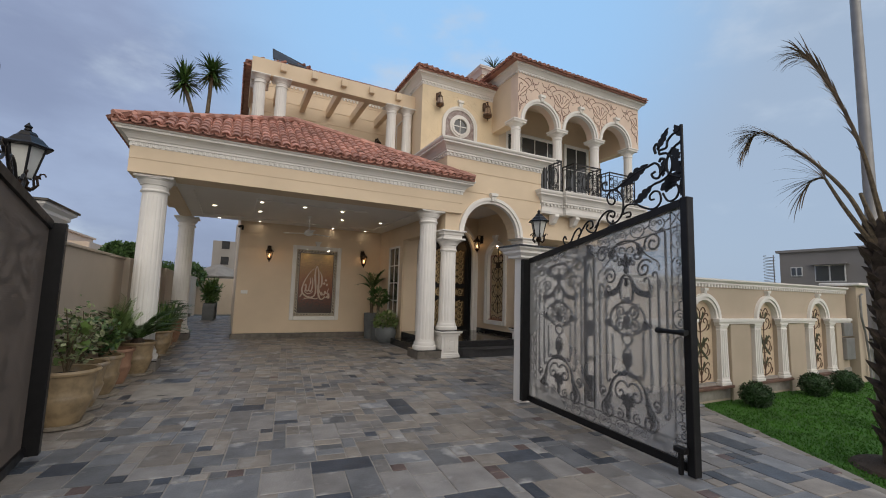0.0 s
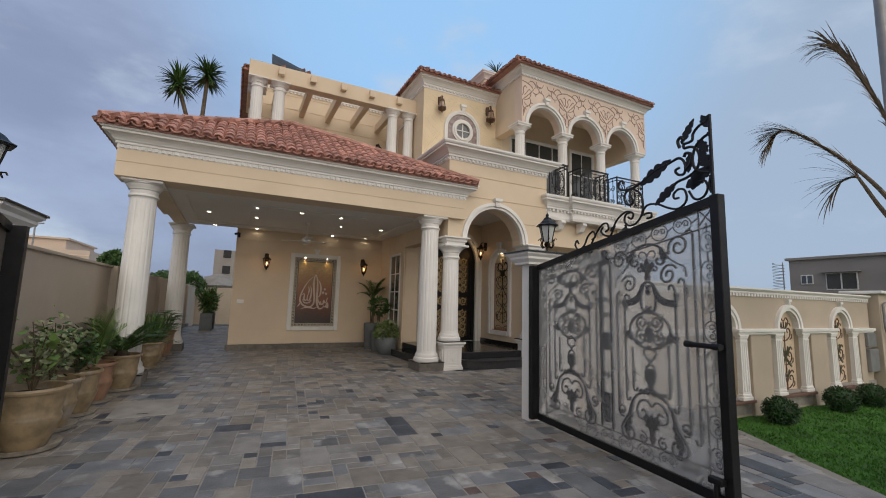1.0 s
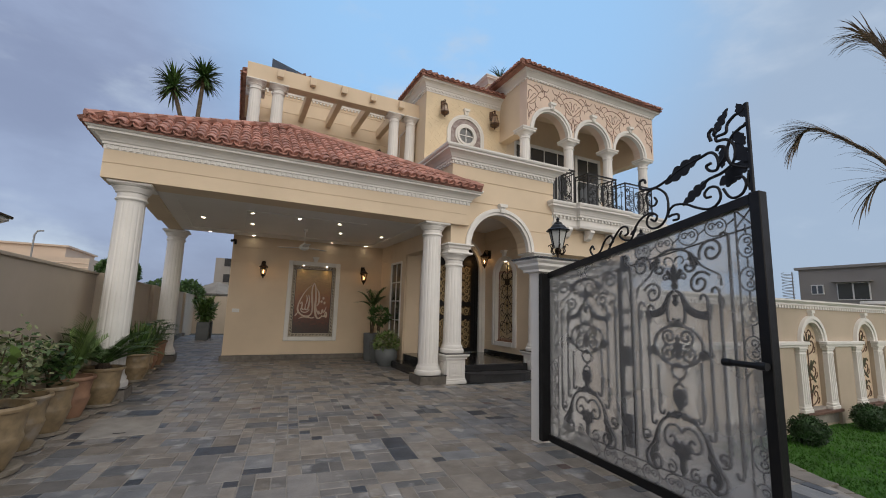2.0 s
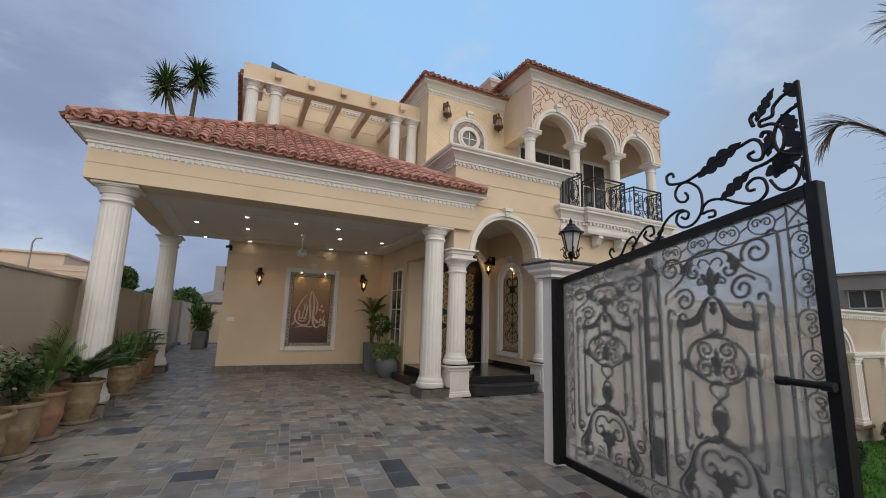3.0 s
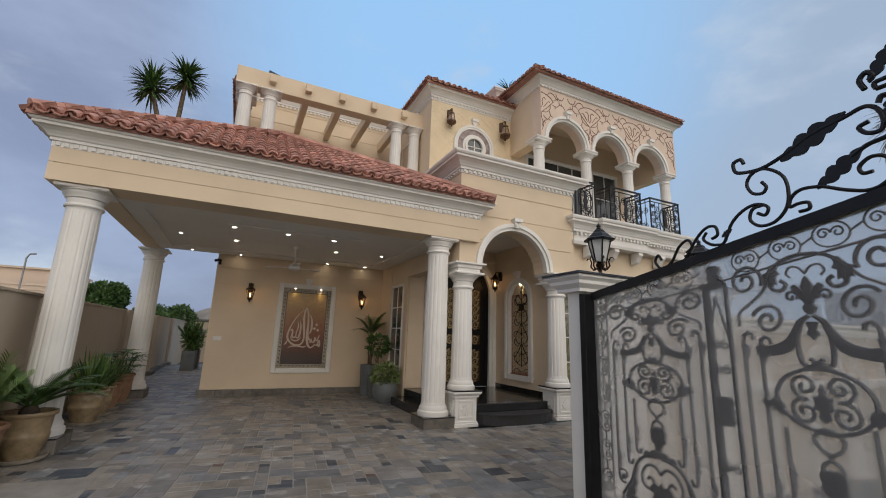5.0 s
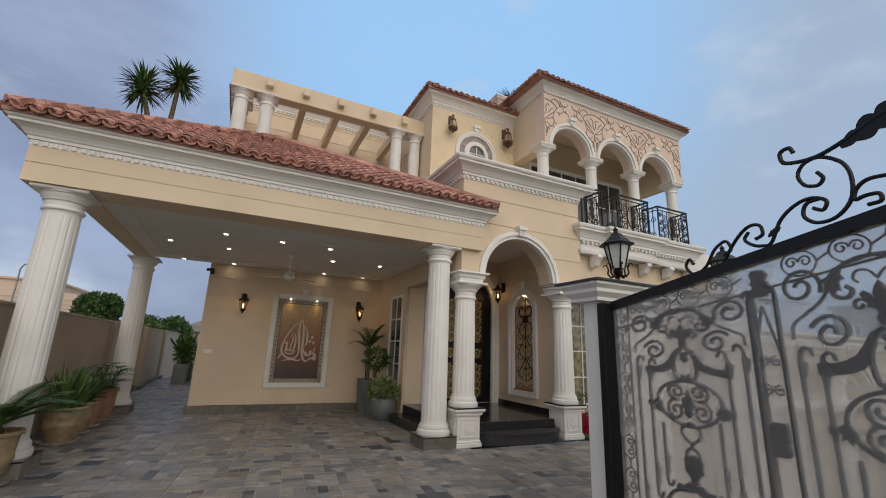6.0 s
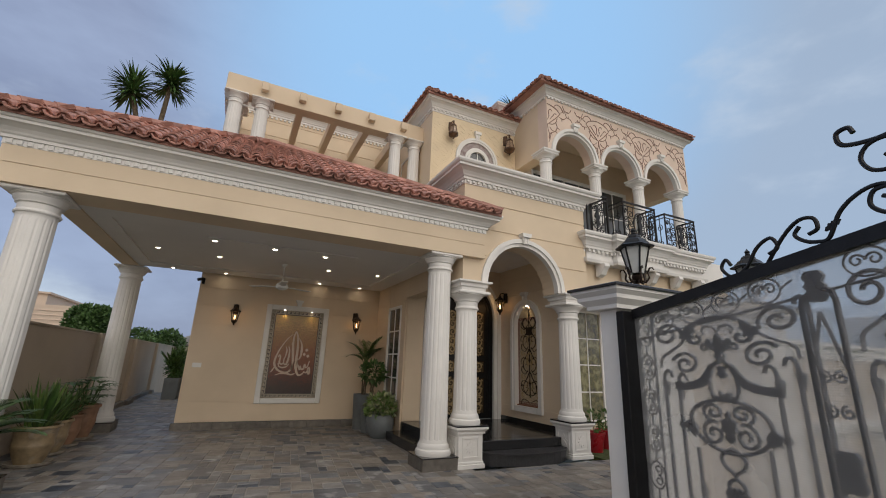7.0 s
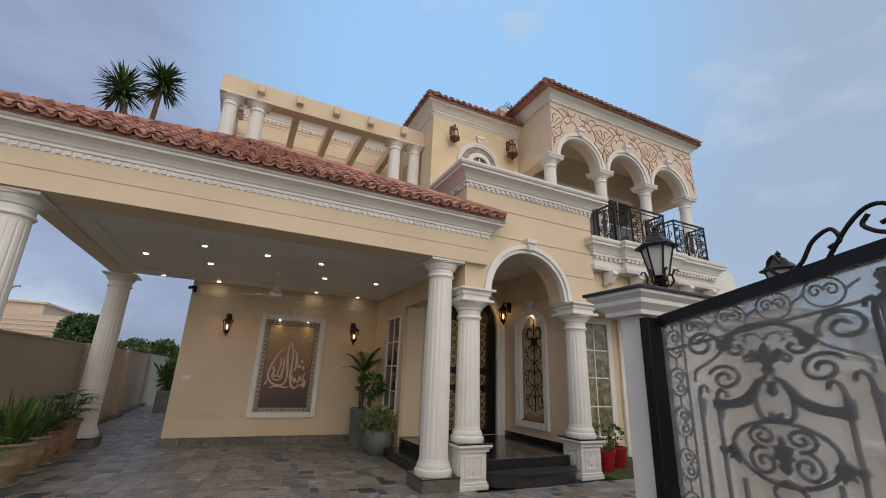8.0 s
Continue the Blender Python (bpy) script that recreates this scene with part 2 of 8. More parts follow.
def tube(bm, pts, r, n=6, r2=None, flat=1.0):
    """A round bar along points; r2: the radius at its end."""
    pts = [Vector(p) for p in pts]
    rings = []
    up, s = Vector((0, 0, 1)), None
    for i, p in enumerate(pts):
        d = (pts[min(i + 1, len(pts) - 1)] - pts[max(i - 1, 0)]).normalized()
        s = d.cross(up) if s is None else s - d * s.dot(d)
        if s.length < 1e-3:
            s = d.cross(Vector((0, 1, 0)))
        s.normalize()
        u = s.cross(d).normalized()
        q = r if r2 is None else r + (r2 - r) * i / max(1, len(pts) - 1)
        rings.append([bm.verts.new(p + q * (math.cos(2 * math.pi * k / n) * s + flat * math.sin(2 * math.pi * k / n) * u)) for k in range(n)])
    for a, b in zip(rings, rings[1:]):
        for k in range(n):
            bm.faces.new((a[k], a[(k + 1) % n], b[(k + 1) % n], b[k]))
    bm.faces.new(rings[0][::-1])
    bm.faces.new(rings[-1])
    return bm


def sweep(bm, prof, path, closed=False):
    """Runs a moulding, rows of (outward, z), along a plan path; outward is to the right of the way."""
    P = [Vector((x, y)) for x, y in path]
    n = len(P)
    rows = []
    for i, p in enumerate(P):
        a = P[i - 1] if (i > 0 or closed) else None
        b = P[(i + 1) % n] if (i < n - 1 or closed) else None
        d1 = (p - a).normalized() if a is not None else (b - p).normalized()
        d2 = (b - p).normalized() if b is not None else d1
        n1, n2 = Vector((d1.y, -d1.x)), Vector((d2.y, -d2.x))
        m = (n1 + n2).normalized()
        k = 1.0 / max(0.3, m.dot(n1))
        rows.append([bm.verts.new((p.x + m.x * k * o, p.y + m.y * k * o, z)) for o, z in prof])
    q = len(prof)
    pairs = list(zip(rows, rows[1:])) + ([(rows[-1], rows[0])] if closed else [])
    for a, b in pairs:
        for j in range(q):
            bm.faces.new((a[j], b[j], b[(j + 1) % q], a[(j + 1) % q]))
    if not closed:
        bm.faces.new(rows[0])
        bm.faces.new(rows[-1][::-1])
    return bm


def prism(bm, pts, y0, y1, turn=None, mi=0):
    """A polygon in x, z made solid from y0 to y1; turn maps (x, y, z) elsewhere."""
    turn = turn or (lambda x, y, z: (x, y, z))
    a = [bm.verts.new(turn(x, y0, z)) for x, z in pts]
    b = [bm.verts.new(turn(x, y1, z)) for x, z in pts]
    fs = [bm.faces.new(a), bm.faces.new(b[::-1])]
    for i in range(len(pts)):
        j = (i + 1) % len(pts)
        fs.append(bm.faces.new((a[i], b[i], b[j], a[j])))
    for f in fs:
        f.material_index = mi
    return bm


def arch_wall(bm, x0, x1, z0, z1, y0, y1, arches, turn=None, n=20):
    """A wall slab in x, z with round-headed openings (cx, radius, spring, sill), as a strip mesh with real reveals."""
    turn = turn or (lambda x, y, z: (x, y, z))
    xs = {x0, x1}
    for cx, r, zs, sill in arches:
        for i in range(n + 1):
            x = cx - r * math.cos(math.pi * i / n)
            if x0 - 1e-6 <= x <= x1 + 1e-6:
                xs.add(min(max(x, x0), x1))
    xs = sorted(xs)

    def top(x, lo):
        best = None
        for cx, r, zs, sill in arches:
            if lo[0] >= cx - r - 1e-6 and lo[1] <= cx + r + 1e-6:
                best = (zs + math.sqrt(max(0, r * r - (x - cx) ** 2)), sill)
        return best
    for xa, xb in zip(xs, xs[1:]):
        if xb - xa < 1e-5:
            continue
        ta, tb = top(xa, (xa, xb)), top(xb, (xa, xb))
        if ta is None:
            prism(bm, [(xa, z0), (xb, z0), (xb, z1), (xa, z1)], y0, y1, turn)
            continue
        la, lb = max(ta[0], z0), max(tb[0], z0)
        if la < z1 - 1e-4 or lb < z1 - 1e-4:
            prism(bm, [(xa, min(la, z1)), (xb, min(lb, z1)), (xb, z1 + 1e-5), (xa, z1 + 1e-5)], y0, y1, turn)
        if ta[1] > z0 + 1e-4:
            prism(bm, [(xa, z0), (xb, z0), (xb, min(z1, ta[1])), (xa, min(z1, ta[1]))], y0, y1, turn)
    bmesh.ops.remove_doubles(bm, verts=bm.verts, dist=1e-5)
    return bm


def archivolt(bm, cx, r, zs, foot, width, y0, y1, turn=None, n=24):
    """A moulded band round an arch, with legs down to foot (foot = zs for none), in two steps."""
    turn = turn or (lambda x, y, z: (x, y, z))
    for ra, rb, ya in ((r, r + width * 0.45, y0 + 0.25 * (y1 - y0)), (r + width * 0.45, r + width, y0)):
        line = [(a, 0) for a in ()]
        ins, outs = [], []
        if foot < zs - 1e-3:
            ins.append((cx - ra, foot)), outs.append((cx - rb, foot))
        for i in range(n + 1):
            a = math.pi * (1 - i / n)
            ins.append((cx + ra * math.cos(a), zs + ra * math.sin(a)))
            outs.append((cx + rb * math.cos(a), zs + rb * math.sin(a)))
        if foot < zs - 1e-3:
            ins.append((cx + ra, foot)), outs.append((cx + rb, foot))
        va = [[bm.verts.new(turn(x, y, z)) for x, z in row] for row in (ins, outs) for y in (ya, y1)]
        i0, i1, o0, o1 = va
        for k in range(len(ins) - 1):
            for p, q in ((i0, o0), (o0, o1), (o1, i1), (i1, i0)):
                bm.faces.new((p[k], p[k + 1], q[k + 1], q[k]))
        for k in (0, -1):
            bm.faces.new((i0[k], o0[k], o1[k], i1[k]))
    return bm


def spiral(cx, cz, r, turns=1.4, start=0.0, hand=1, n=22, inner=0.18):
    """Points of a scroll in x, z, from its outer end to its eye."""
    out = []
    for i in range(n + 1):
        f = i / n
        q = r * (1 - (1 - inner) * f)
        a = start + hand * 2 * math.pi * turns * f
        out.append((cx + q * math.cos(a), cz + q * math.sin(a)))
    return out


def curve_pts(ctrl, n=8):
    """A smooth line through control points (Catmull-Rom)."""
    P = [Vector(p) for p in ctrl]
    P = [P[0] * 2 - P[1]] + P + [P[-1] * 2 - P[-2]]
    out = []
    for i in range(1, len(P) - 2):
        for k in range(n):
            t = k / n
            a, b, c, d = P[i - 1], P[i], P[i + 1], P[i + 2]
            out.append(0.5 * (2 * b + (c - a) * t + (2 * a - 5 * b + 4 * c - d) * t * t + (3 * b - a - 3 * c + d) * t ** 3))
    out.append(P[-2])
    return out


def ribbon(bm, pts, widths, y0, y1, turn=None):
    """A flat raised stroke in x, z with a width at each point."""
    turn = turn or (lambda x, y, z: (x, y, z))
    P = [Vector(p) for p in pts]
    L, R = [], []
    for i, p in enumerate(P):
        d = P[min(i + 1, len(P) - 1)] - P[max(i - 1, 0)]
        d = d.normalized() if d.length > 1e-9 else Vector((1, 0))
        m = Vector((-d.y, d.x)) * widths[i] / 2
        L.append(p + m), R.append(p - m)
    rows = [[bm.verts.new(turn(v.x, y, v.y)) for v in s] for s in (L, R) for y in (y0, y1)]
    l0, l1, r0, r1 = rows
    for k in range(len(P) - 1):
        for p, q in ((l0, r0), (r0, r1), (r1, l1), (l1, l0)):
            bm.faces.new((p[k], p[k + 1], q[k + 1], q[k]))
    for k in (0, -1):
        bm.faces.new((l0[k], r0[k], r1[k], l1[k]))
    return bm


CROWN = [(-0.02, 0.0), (0.05, 0.0), (0.05, 0.05), (0.075, 0.07), (0.09, 0.1), (0.13, 0.15), (0.19, 0.19), (0.24, 0.205), (0.24, 0.25), (0.27, 0.265), (0.29, 0.3), (0.29, 0.34), (-0.02, 0.34)]


def crown(z, h=0.34, out=0.29, base=0.0):
    return [(base + o * out / 0.29 if o > 0 else -0.02, z + q * h / 0.34) for o, q in CROWN]


DENTIL = {}


def dentils(parent, path, z0, z1, depth=0.035, w=0.06, gap=0.055, mat=None):
    """A row of small blocks under a cornice, along a plan path; outward is to the right of the way."""
    key = (round(z1 - z0, 4), depth, w)
    if key not in DENTIL:
        bm = box(bmesh.new(), -w / 2, -depth, 0.0, w / 2, 0.004, z1 - z0, 0.004)
        me = bpy.data.meshes.new("dentil")
        bm.to_mesh(me)
        bm.free()
        me.materials.append(mat or WHITE)
        DENTIL[key] = me
    for (xa, ya), (xb, yb) in zip(path, path[1:]):
        L = math.hypot(xb - xa, yb - ya)
        n = max(1, int(L / (w + gap)))
        for i in range(n):
            f = (i + 0.5) / n
            ob = new("dentil", DENTIL[key])
            ob.parent = parent
            ob.location = (xa + (xb - xa) * f, ya + (yb - ya) * f, z0)
            ob.rotation_euler = (0, 0, math.atan2(yb - ya, xb - xa))


def column_parts(owner, h, r, cap=1.0, flutes=16, flare=1.0):
    """A fluted round column of height h, standing at its owner's base."""
    def flute(a, z):
        return 1 - 0.034 * max(0.0, math.cos(a * flutes)) ** 0.6 if math.cos(a * flutes) > 0 else 1.0
    b, c = 0.16 * r / 0.2, 0.34 * r / 0.2 * cap
    bm = lathe(bmesh.new(), [(r * 1.28, 0), (r * 1.32, b * 0.2), (r * 1.28, b * 0.45), (r * 1.16, b * 0.55), (r * 1.18, b * 0.75), (r * 1.08, b)], 32)
    part("base", bm, WHITE, owner, smooth=True)
    z1 = h - c
    prof = [(r * 1.04, b), (r * 1.0, b + 0.05)] + [(r * (1.0 - 0.09 * k / 6), b + 0.06 + (z1 - b - 0.16) * k / 6) for k in range(7)] + [(r * 0.9, z1 - 0.04), (r * 0.94, z1)]
    lo, hi = b + 0.055, z1 - 0.06
    bm = lathe(bmesh.new(), prof, flutes * 4, wave=lambda a, z: flute(a, z) if lo < z < hi else 1.0)
    part("shaft", bm, WHITE, owner)
    bm = lathe(bmesh.new(), [(r * 1.02, z1), (r * 1.06, z1 + c * 0.06), (r * 1.02, z1 + c * 0.13), (r * 0.95, z1 + c * 0.18), (r * 0.96, z1 + c * 0.42), (r * 1.08, z1 + c * 0.46), (r * 1.1, z1 + c * 0.54), (r * 1.2, z1 + c * 0.62), (r * 1.38 * flare, z1 + c * 0.74), (r * 1.5 * flare, z1 + c * 0.8), (r * 1.5 * flare, z1 + c * 0.84)], 32)
    part("capital", bm, WHITE, owner, smooth=True)
    bm = box(bmesh.new(), -r * 1.55 * flare, -r * 1.55 * flare, z1 + c * 0.84, r * 1.55 * flare, r * 1.55 * flare, h, 0.012)
    part("abacus", bm, WHITE, owner)


def courses(parent, x0, x1, zs, y0, y1, arches=(), turn=None, mat=None):
    """Painted wall panels with open joints between them, laid in courses up a wall."""
    for za, zb in zip(zs, zs[1:]):
        bm = arch_wall(bmesh.new(), x0, x1, za + 0.014, zb - 0.014, y0, y1, list(arches), turn)
        if len(bm.faces):
            part("panel", bm, mat or CREAM, parent)
        else:
            bm.free()


def side_turn(x):
    """Lays a wall made in x, z on the plane x: its x becomes y, and its depth runs to +x."""
    return lambda a, d, z: (x + d, a, z)


def roof_slope(parent, origin, along, up, n_cols, n_rows, pitch, expo, keep=None, parts=0, skip=None):
    """Barrel tiles on a slope. origin: eave corner; along, up: unit ways; keep(s, u): whether a tile lies on it. The first `parts` tiles are objects, the rest joined."""
    along, up = Vector(along), Vector(up)
    nrm = along.cross(up).normalized()
    if nrm.z < 0:
        nrm = -nrm

    def tile_geo(bm, base, jit, n=5):
        r, L = pitch * 0.5, expo * 1.22
        rows = []
        for f, rr, lift in ((0.0, r * 0.96, 0.024), (1.0, r * 0.84, 0.004)):
            for thick in (0.0, 0.018):
                rows.append([bm.verts.new(base + up * (L * f) + along * ((rr - thick) * math.cos(math.pi * (1 - k / n)) + jit) + nrm * (lift + (rr - thick) * 0.85 * math.sin(math.pi * (1 - k / n)))) for k in range(n + 1)])
        o0, i0, o1, i1 = rows
        for k in range(n):
            bm.faces.new((o0[k], o0[k + 1], o1[k + 1], o1[k]))
            bm.faces.new((i0[k], o0[k], o0[k + 1], i0[k + 1])[::-1])
            bm.faces.new((i0[k], i0[k + 1], i1[k + 1], i1[k])[::-1])

    def pan_geo(bm, base, n=4, out=0.02):
        r, L = pitch * 0.5, expo * 1.2
        rows = []
        for f, lift in ((-out, 0.022 if out < 0.1 else 0.012), (1.0, 0.0)):
            for thick in (0.0, 0.018):
                rows.append([bm.verts.new(base + up * (L * f) + along * (r * 0.95 * math.cos(math.pi * (1 - k / n))) + nrm * (lift + 0.05 - thick - r * 0.6 * math.sin(math.pi * k / n))) for k in range(n + 1)])
        o0, i0, o1, i1 = rows
        for k in range(n):
            bm.faces.new((o0[k], o0[k + 1], o1[k + 1], o1[k]))
            bm.faces.new((i0[k], o0[k], o0[k + 1], i0[k + 1])[::-1])
            bm.faces.new((i0[k], i0[k + 1], i1[k + 1], i1[k])[::-1])

    def plug_geo(bm, base, n=5):
        """Mortar that stops the mouth of an eave tile."""
        r = pitch * 0.5 * 0.93
        bm.faces.new([bm.verts.new(base + up * 0.03 + along * (r * math.cos(math.pi * k / n)) + nrm * (0.012 + r * 0.83 * math.sin(math.pi * k / n))) for k in range(n + 1)])
    shared = bmesh.new()
    tile_geo(shared, Vector((0, 0, 0)), 0.0)
    me = bpy.data.meshes.new("roof_tile")
    bmesh.ops.recalc_face_normals(shared, faces=shared.faces)
    shared.to_mesh(me)
    shared.free()
    me.materials.append(TILE)
    rest, made = bmesh.new(), 0
    for j in range(n_rows):
        for i in range(n_cols):
            s, u = (i + 0.5) * pitch, j * expo
            if keep and not keep(s, u):
                continue
            base = Vector(origin) + along * s + up * u + nrm * random.uniform(-0.004, 0.006)
            if made < parts:
                ob = new("roof_tile", me)
                ob.parent = parent
                ob.location = base + along * random.uniform(-0.006, 0.006)
                made += 1
            else:
                tile_geo(rest, base, random.uniform(-0.006, 0.006))
            pan_geo(rest, base + along * (pitch * 0.5), 4, 0.02 if j else 0.2)
            if j == 0:
                plug_geo(rest, base)
    if len(rest.faces):
        ob = part("roof_tiles_joined", rest, TILE_J, parent)
        ob.name = "tile_courses"
        tagged(ob, kind="stuff")
    else:
        rest.free()

# ---- ground ----
bm = bmesh.new()
box(bm, -400, -400, -0.6, 400, 400, -0.4)
setting("ground", bm, DIRT, "bare dry ground reaching to the horizon", "ground")
bm = bmesh.new()
pts = [(-1.86, -1.5), (3.1, -1.5), (4.1, 0.4), (6.45, 4.74), (14.0, 4.74), (14.0, 8.6), (4.6, 8.6), (4.6, 13.6), (0.1, 13.6), (0.1, 24.0), (-1.86, 24.0)]
lo, hi = [bm.verts.new((x, y, -0.3)) for x, y in pts], [bm.verts.new((x, y, -0.006)) for x, y in pts]
bm.faces.new(hi), bm.faces.new(lo[::-1])
for i in range(len(pts)):
    bm.faces.new((lo[i], lo[(i + 1) % len(pts)], hi[(i + 1) % len(pts)], hi[i]))
FLOOR = setting("pavement", bm, GROUT, "mixed slate paving with pale grout joints", "paving")
setting("street", boxes((-30, -14, -0.19, 40, -1.5, -0.06)), STREET, "pale concrete street outside the gate", "road")

# ---- porch (car shelter) ----
house = thing("house", "cream two-storey villa with white classical trim and terracotta roofs", "house")
FY, FX0, FX1 = 8.72, -1.75, 4.81
BZ, TZ = 3.40, 3.93
part("beam", boxes((FX0, FY, BZ, FX1, 9.24, TZ)), CREAM, house)
part("fascia", boxes((FX0, 9.24, BZ + 0.28, FX0 + 0.32, 14.05, TZ)), CREAM, house)
part("beam", boxes((FX0 + 0.32, 9.24, BZ, FX0 + 0.62, 14.05, TZ)), CREAM, house)
part("beam", boxes((4.42, 9.24, BZ, 4.86, 9.9, TZ)), CREAM, house)
part("panel", boxes((FX0 - 0.012, FY - 0.012, BZ + 0.0, FX1 + 0.004, FY, BZ + 0.235), (FX0 - 0.012, FY - 0.012, BZ + 0.245, FX1 + 0.004, FY, TZ)), CREAM, house)
part("panel", boxes((FX0 - 0.012, FY, BZ, FX0, 9.24, BZ + 0.235), (FX0 - 0.012, FY, BZ + 0.245, FX0, 9.24, TZ), (FX0 - 0.012, 9.24, BZ + 0.28, FX0, 14.05, TZ)), CREAM, house)
porch_path = [(FX0, 14.05), (FX0, FY), (FX1, FY), (FX1, 8.86)]
part("cornice", sweep(bmesh.new(), crown(TZ, 0.25, 0.24), porch_path), WHITE, house)
part("moulding", sweep(bmesh.new(), [(-0.01, TZ - 0.075), (0.018, TZ - 0.075), (0.018, TZ), (-0.01, TZ)], porch_path), WHITE, house)
dentils(house, porch_path, TZ - 0.065, TZ - 0.008, 0.034, 0.056, 0.038)
ceiling = setting("ceiling", boxes((FX0 + 0.4, 9.2, 3.46, 4.45, 13.62, 3.56)), CEIL, "white flat porch ceiling with recessed downlights", "ceiling")
part("tray_border", boxes((-1.32, 9.24, 3.425, 4.42, 9.75, 3.462), (-1.32, 13.05, 3.425, 4.42, 13.58, 3.462), (-1.32, 9.75, 3.425, -0.85, 13.05, 3.462), (3.95, 9.75, 3.425, 4.42, 13.05, 3.462), (0.35, 10.2, 3.44, 2.9, 12.4, 3.462), bev=0.006), CEIL, ceiling)
roof = thing("porch_roof", "hipped red terracotta barrel-tile roof over the porch", "roof")
EZ = 4.20
ex0, ex1, ey = -2.0, 5.0, 8.46
PKX, PKY, PKZ = 1.08, 10.8, 5.62
RD = PKY - ey
SL = (PKZ - EZ) / RD
ang = math.atan(SL)
cu, su = math.cos(ang), math.sin(ang)
bm = bmesh.new()
vs = [bm.verts.new(p) for p in ((ex0, ey, EZ), (ex1, ey, EZ), (PKX, PKY, PKZ), (ex0, 14.0, EZ), (PKX, 14.0, PKZ), (ex1, 14.0, EZ),
      (ex0, ey, EZ - 0.05), (ex1, ey, EZ - 0.05), (ex0, 14.0, EZ - 0.05), (ex1, 14.0, EZ - 0.05))]
for f in ((0, 1, 2), (3, 0, 2, 4), (1, 5, 4, 2), (6, 7, 1, 0), (8, 6, 0, 3), (7, 9, 5, 1), (6, 8, 9, 7)):
    bm.faces.new([vs[k] for k in f])
part("deck", bm, TILE_J, roof)
pitch, expo = 0.176, 0.255
nrow = int(RD / cu / expo)
ka, kb = (PKX - ex0) / RD, (ex1 - PKX) / RD
roof_slope(roof, (ex0, ey, EZ), (1, 0, 0), (0, cu, su), int((ex1 - ex0) / pitch), nrow, pitch, expo, keep=lambda s, u: u * cu * ka < s < (ex1 - ex0) - u * cu * kb, parts=280)
SLW = (PKZ - EZ) / (PKX - ex0)
cw, sw_ = math.cos(math.atan(SLW)), math.sin(math.atan(SLW))
roof_slope(roof, (ex0, 14.0, EZ), (0, -1, 0), (cw, 0, sw_), int((14.0 - ey) / pitch), int((PKX - ex0) / cw / expo), pitch, expo, keep=lambda s, u: (14.0 - ey - s) > u * cw / ka)
def ridge_run(owner, a, b, r=0.085):
    a, b = Vector(a), Vector(b)
    n = max(2, int((b - a).length / 0.34))
    for k in range(n):
        p, q = a.lerp(b, k / n), a.lerp(b, (k + 1.12) / n)
        bm = bmesh.new()
        tube(bm, [p, p.lerp(q, 0.5), q], r, 8, r * 0.84)
        part("ridge_tile", bm, TILE, owner)
ridge_run(roof, (ex0 + 0.02, ey + 0.02, EZ + 0.07), (PKX, PKY, PKZ + 0.07))
ridge_run(roof, (PKX, PKY, PKZ + 0.07), (ex1 - 0.02, ey + 0.02, EZ + 0.07))


def porch_column(x, y):
    c = thing("porch_column", "white fluted porch column on a grey stone plinth", "column", (x, y, 0), "porch columns")
    part("plinth", box(bmesh.new(), -0.3, -0.3, -0.01, 0.3, 0.3, 0.17, 0.012), SKIRT, c, "rough grey stone plinth")
    part("plinth_cap", box(bmesh.new(), -0.305, -0.305, 0.17, 0.305, 0.305, 0.185, 0.004), GRANITE, c)
    column_parts(c, 3.40 - 0.185, 0.216, 0.76, flare=0.9)
    for o in list(c.children):
        if o.name.split(".")[0] in ("base", "shaft", "capital", "abacus"):
            o.location.z = 0.185
    return c


pc = porch_column(-1.385, 9.05)
copy_thing(pc, pose(4.07, 9.02, 0))
copy_thing(pc, pose(-1.26, 13.8, 0))

# ---- main walls ----
def wall_with_courses(name, label, x0, x1, z0, z1, y, thick, step, arches=(), holes=(), turn=None, mat=None):
    bm = bmesh.new()
    arch_wall(bm, x0, x1, z0, z1, y + 0.014, y + thick, list(arches), turn)
    w = setting(name, bm, mat or CREAM, label, "wall")
    zs, z = [], z0
    while z < z1 - 0.05:
        zs.append(z)
        z += step
    zs.append(z1)
    courses(w, x0, x1, zs, y, y + 0.0145, arches, turn, mat)
    return w

pic = wall_with_courses("wall_north", "cream panelled wall under the porch", 0.10, 4.46, 0.14, 7.9, 13.6, 0.3, 0.42)
for k in range(11):
    x = 0.04 + k * 0.4
    part("skirting_stone", box(bmesh.new(), x + 0.003, 13.53, -0.01, min(4.42, x + 0.397), 13.62, 0.135 + random.uniform(-0.006, 0.006), 0.006), SKIRT, pic)
setting("wall_west", boxes((0.10, 13.9, 0, 0.38, 23.9, 7.9)), CREAM, "cream side wall along the passage", "wall")
# wall beside the porch with the tall window, facing the car space
WX = 4.42
bm = bmesh.new()
win_y0, win_y1, win_z0, win_z1 = 11.78, 12.68, 0.62, 2.86
for r in ((11.525, win_y0, 0, 3.5), (win_y1, 13.62, 0, 3.5), (win_y0, win_y1, 0, win_z0), (win_y0, win_y1, win_z1, 3.5)):
    box(bm, WX + 0.014, r[0], r[2], WX + 0.25, r[1], r[3])
wside = setting("wall_east", bm, CREAM, "cream wall with a tall white window beside the porch", "wall")
for k in range(6):
    za, zb = 0.14 + 0.56 * k, min(3.5, 0.14 + 0.56 * (k + 1))
    for ya, yb in ((11.5, win_y0 - 0.05), (win_y1 + 0.05, 13.6)):
        part("panel", boxes((WX, ya, za + 0.01, WX + 0.015, yb, zb - 0.01)), CREAM, wside)


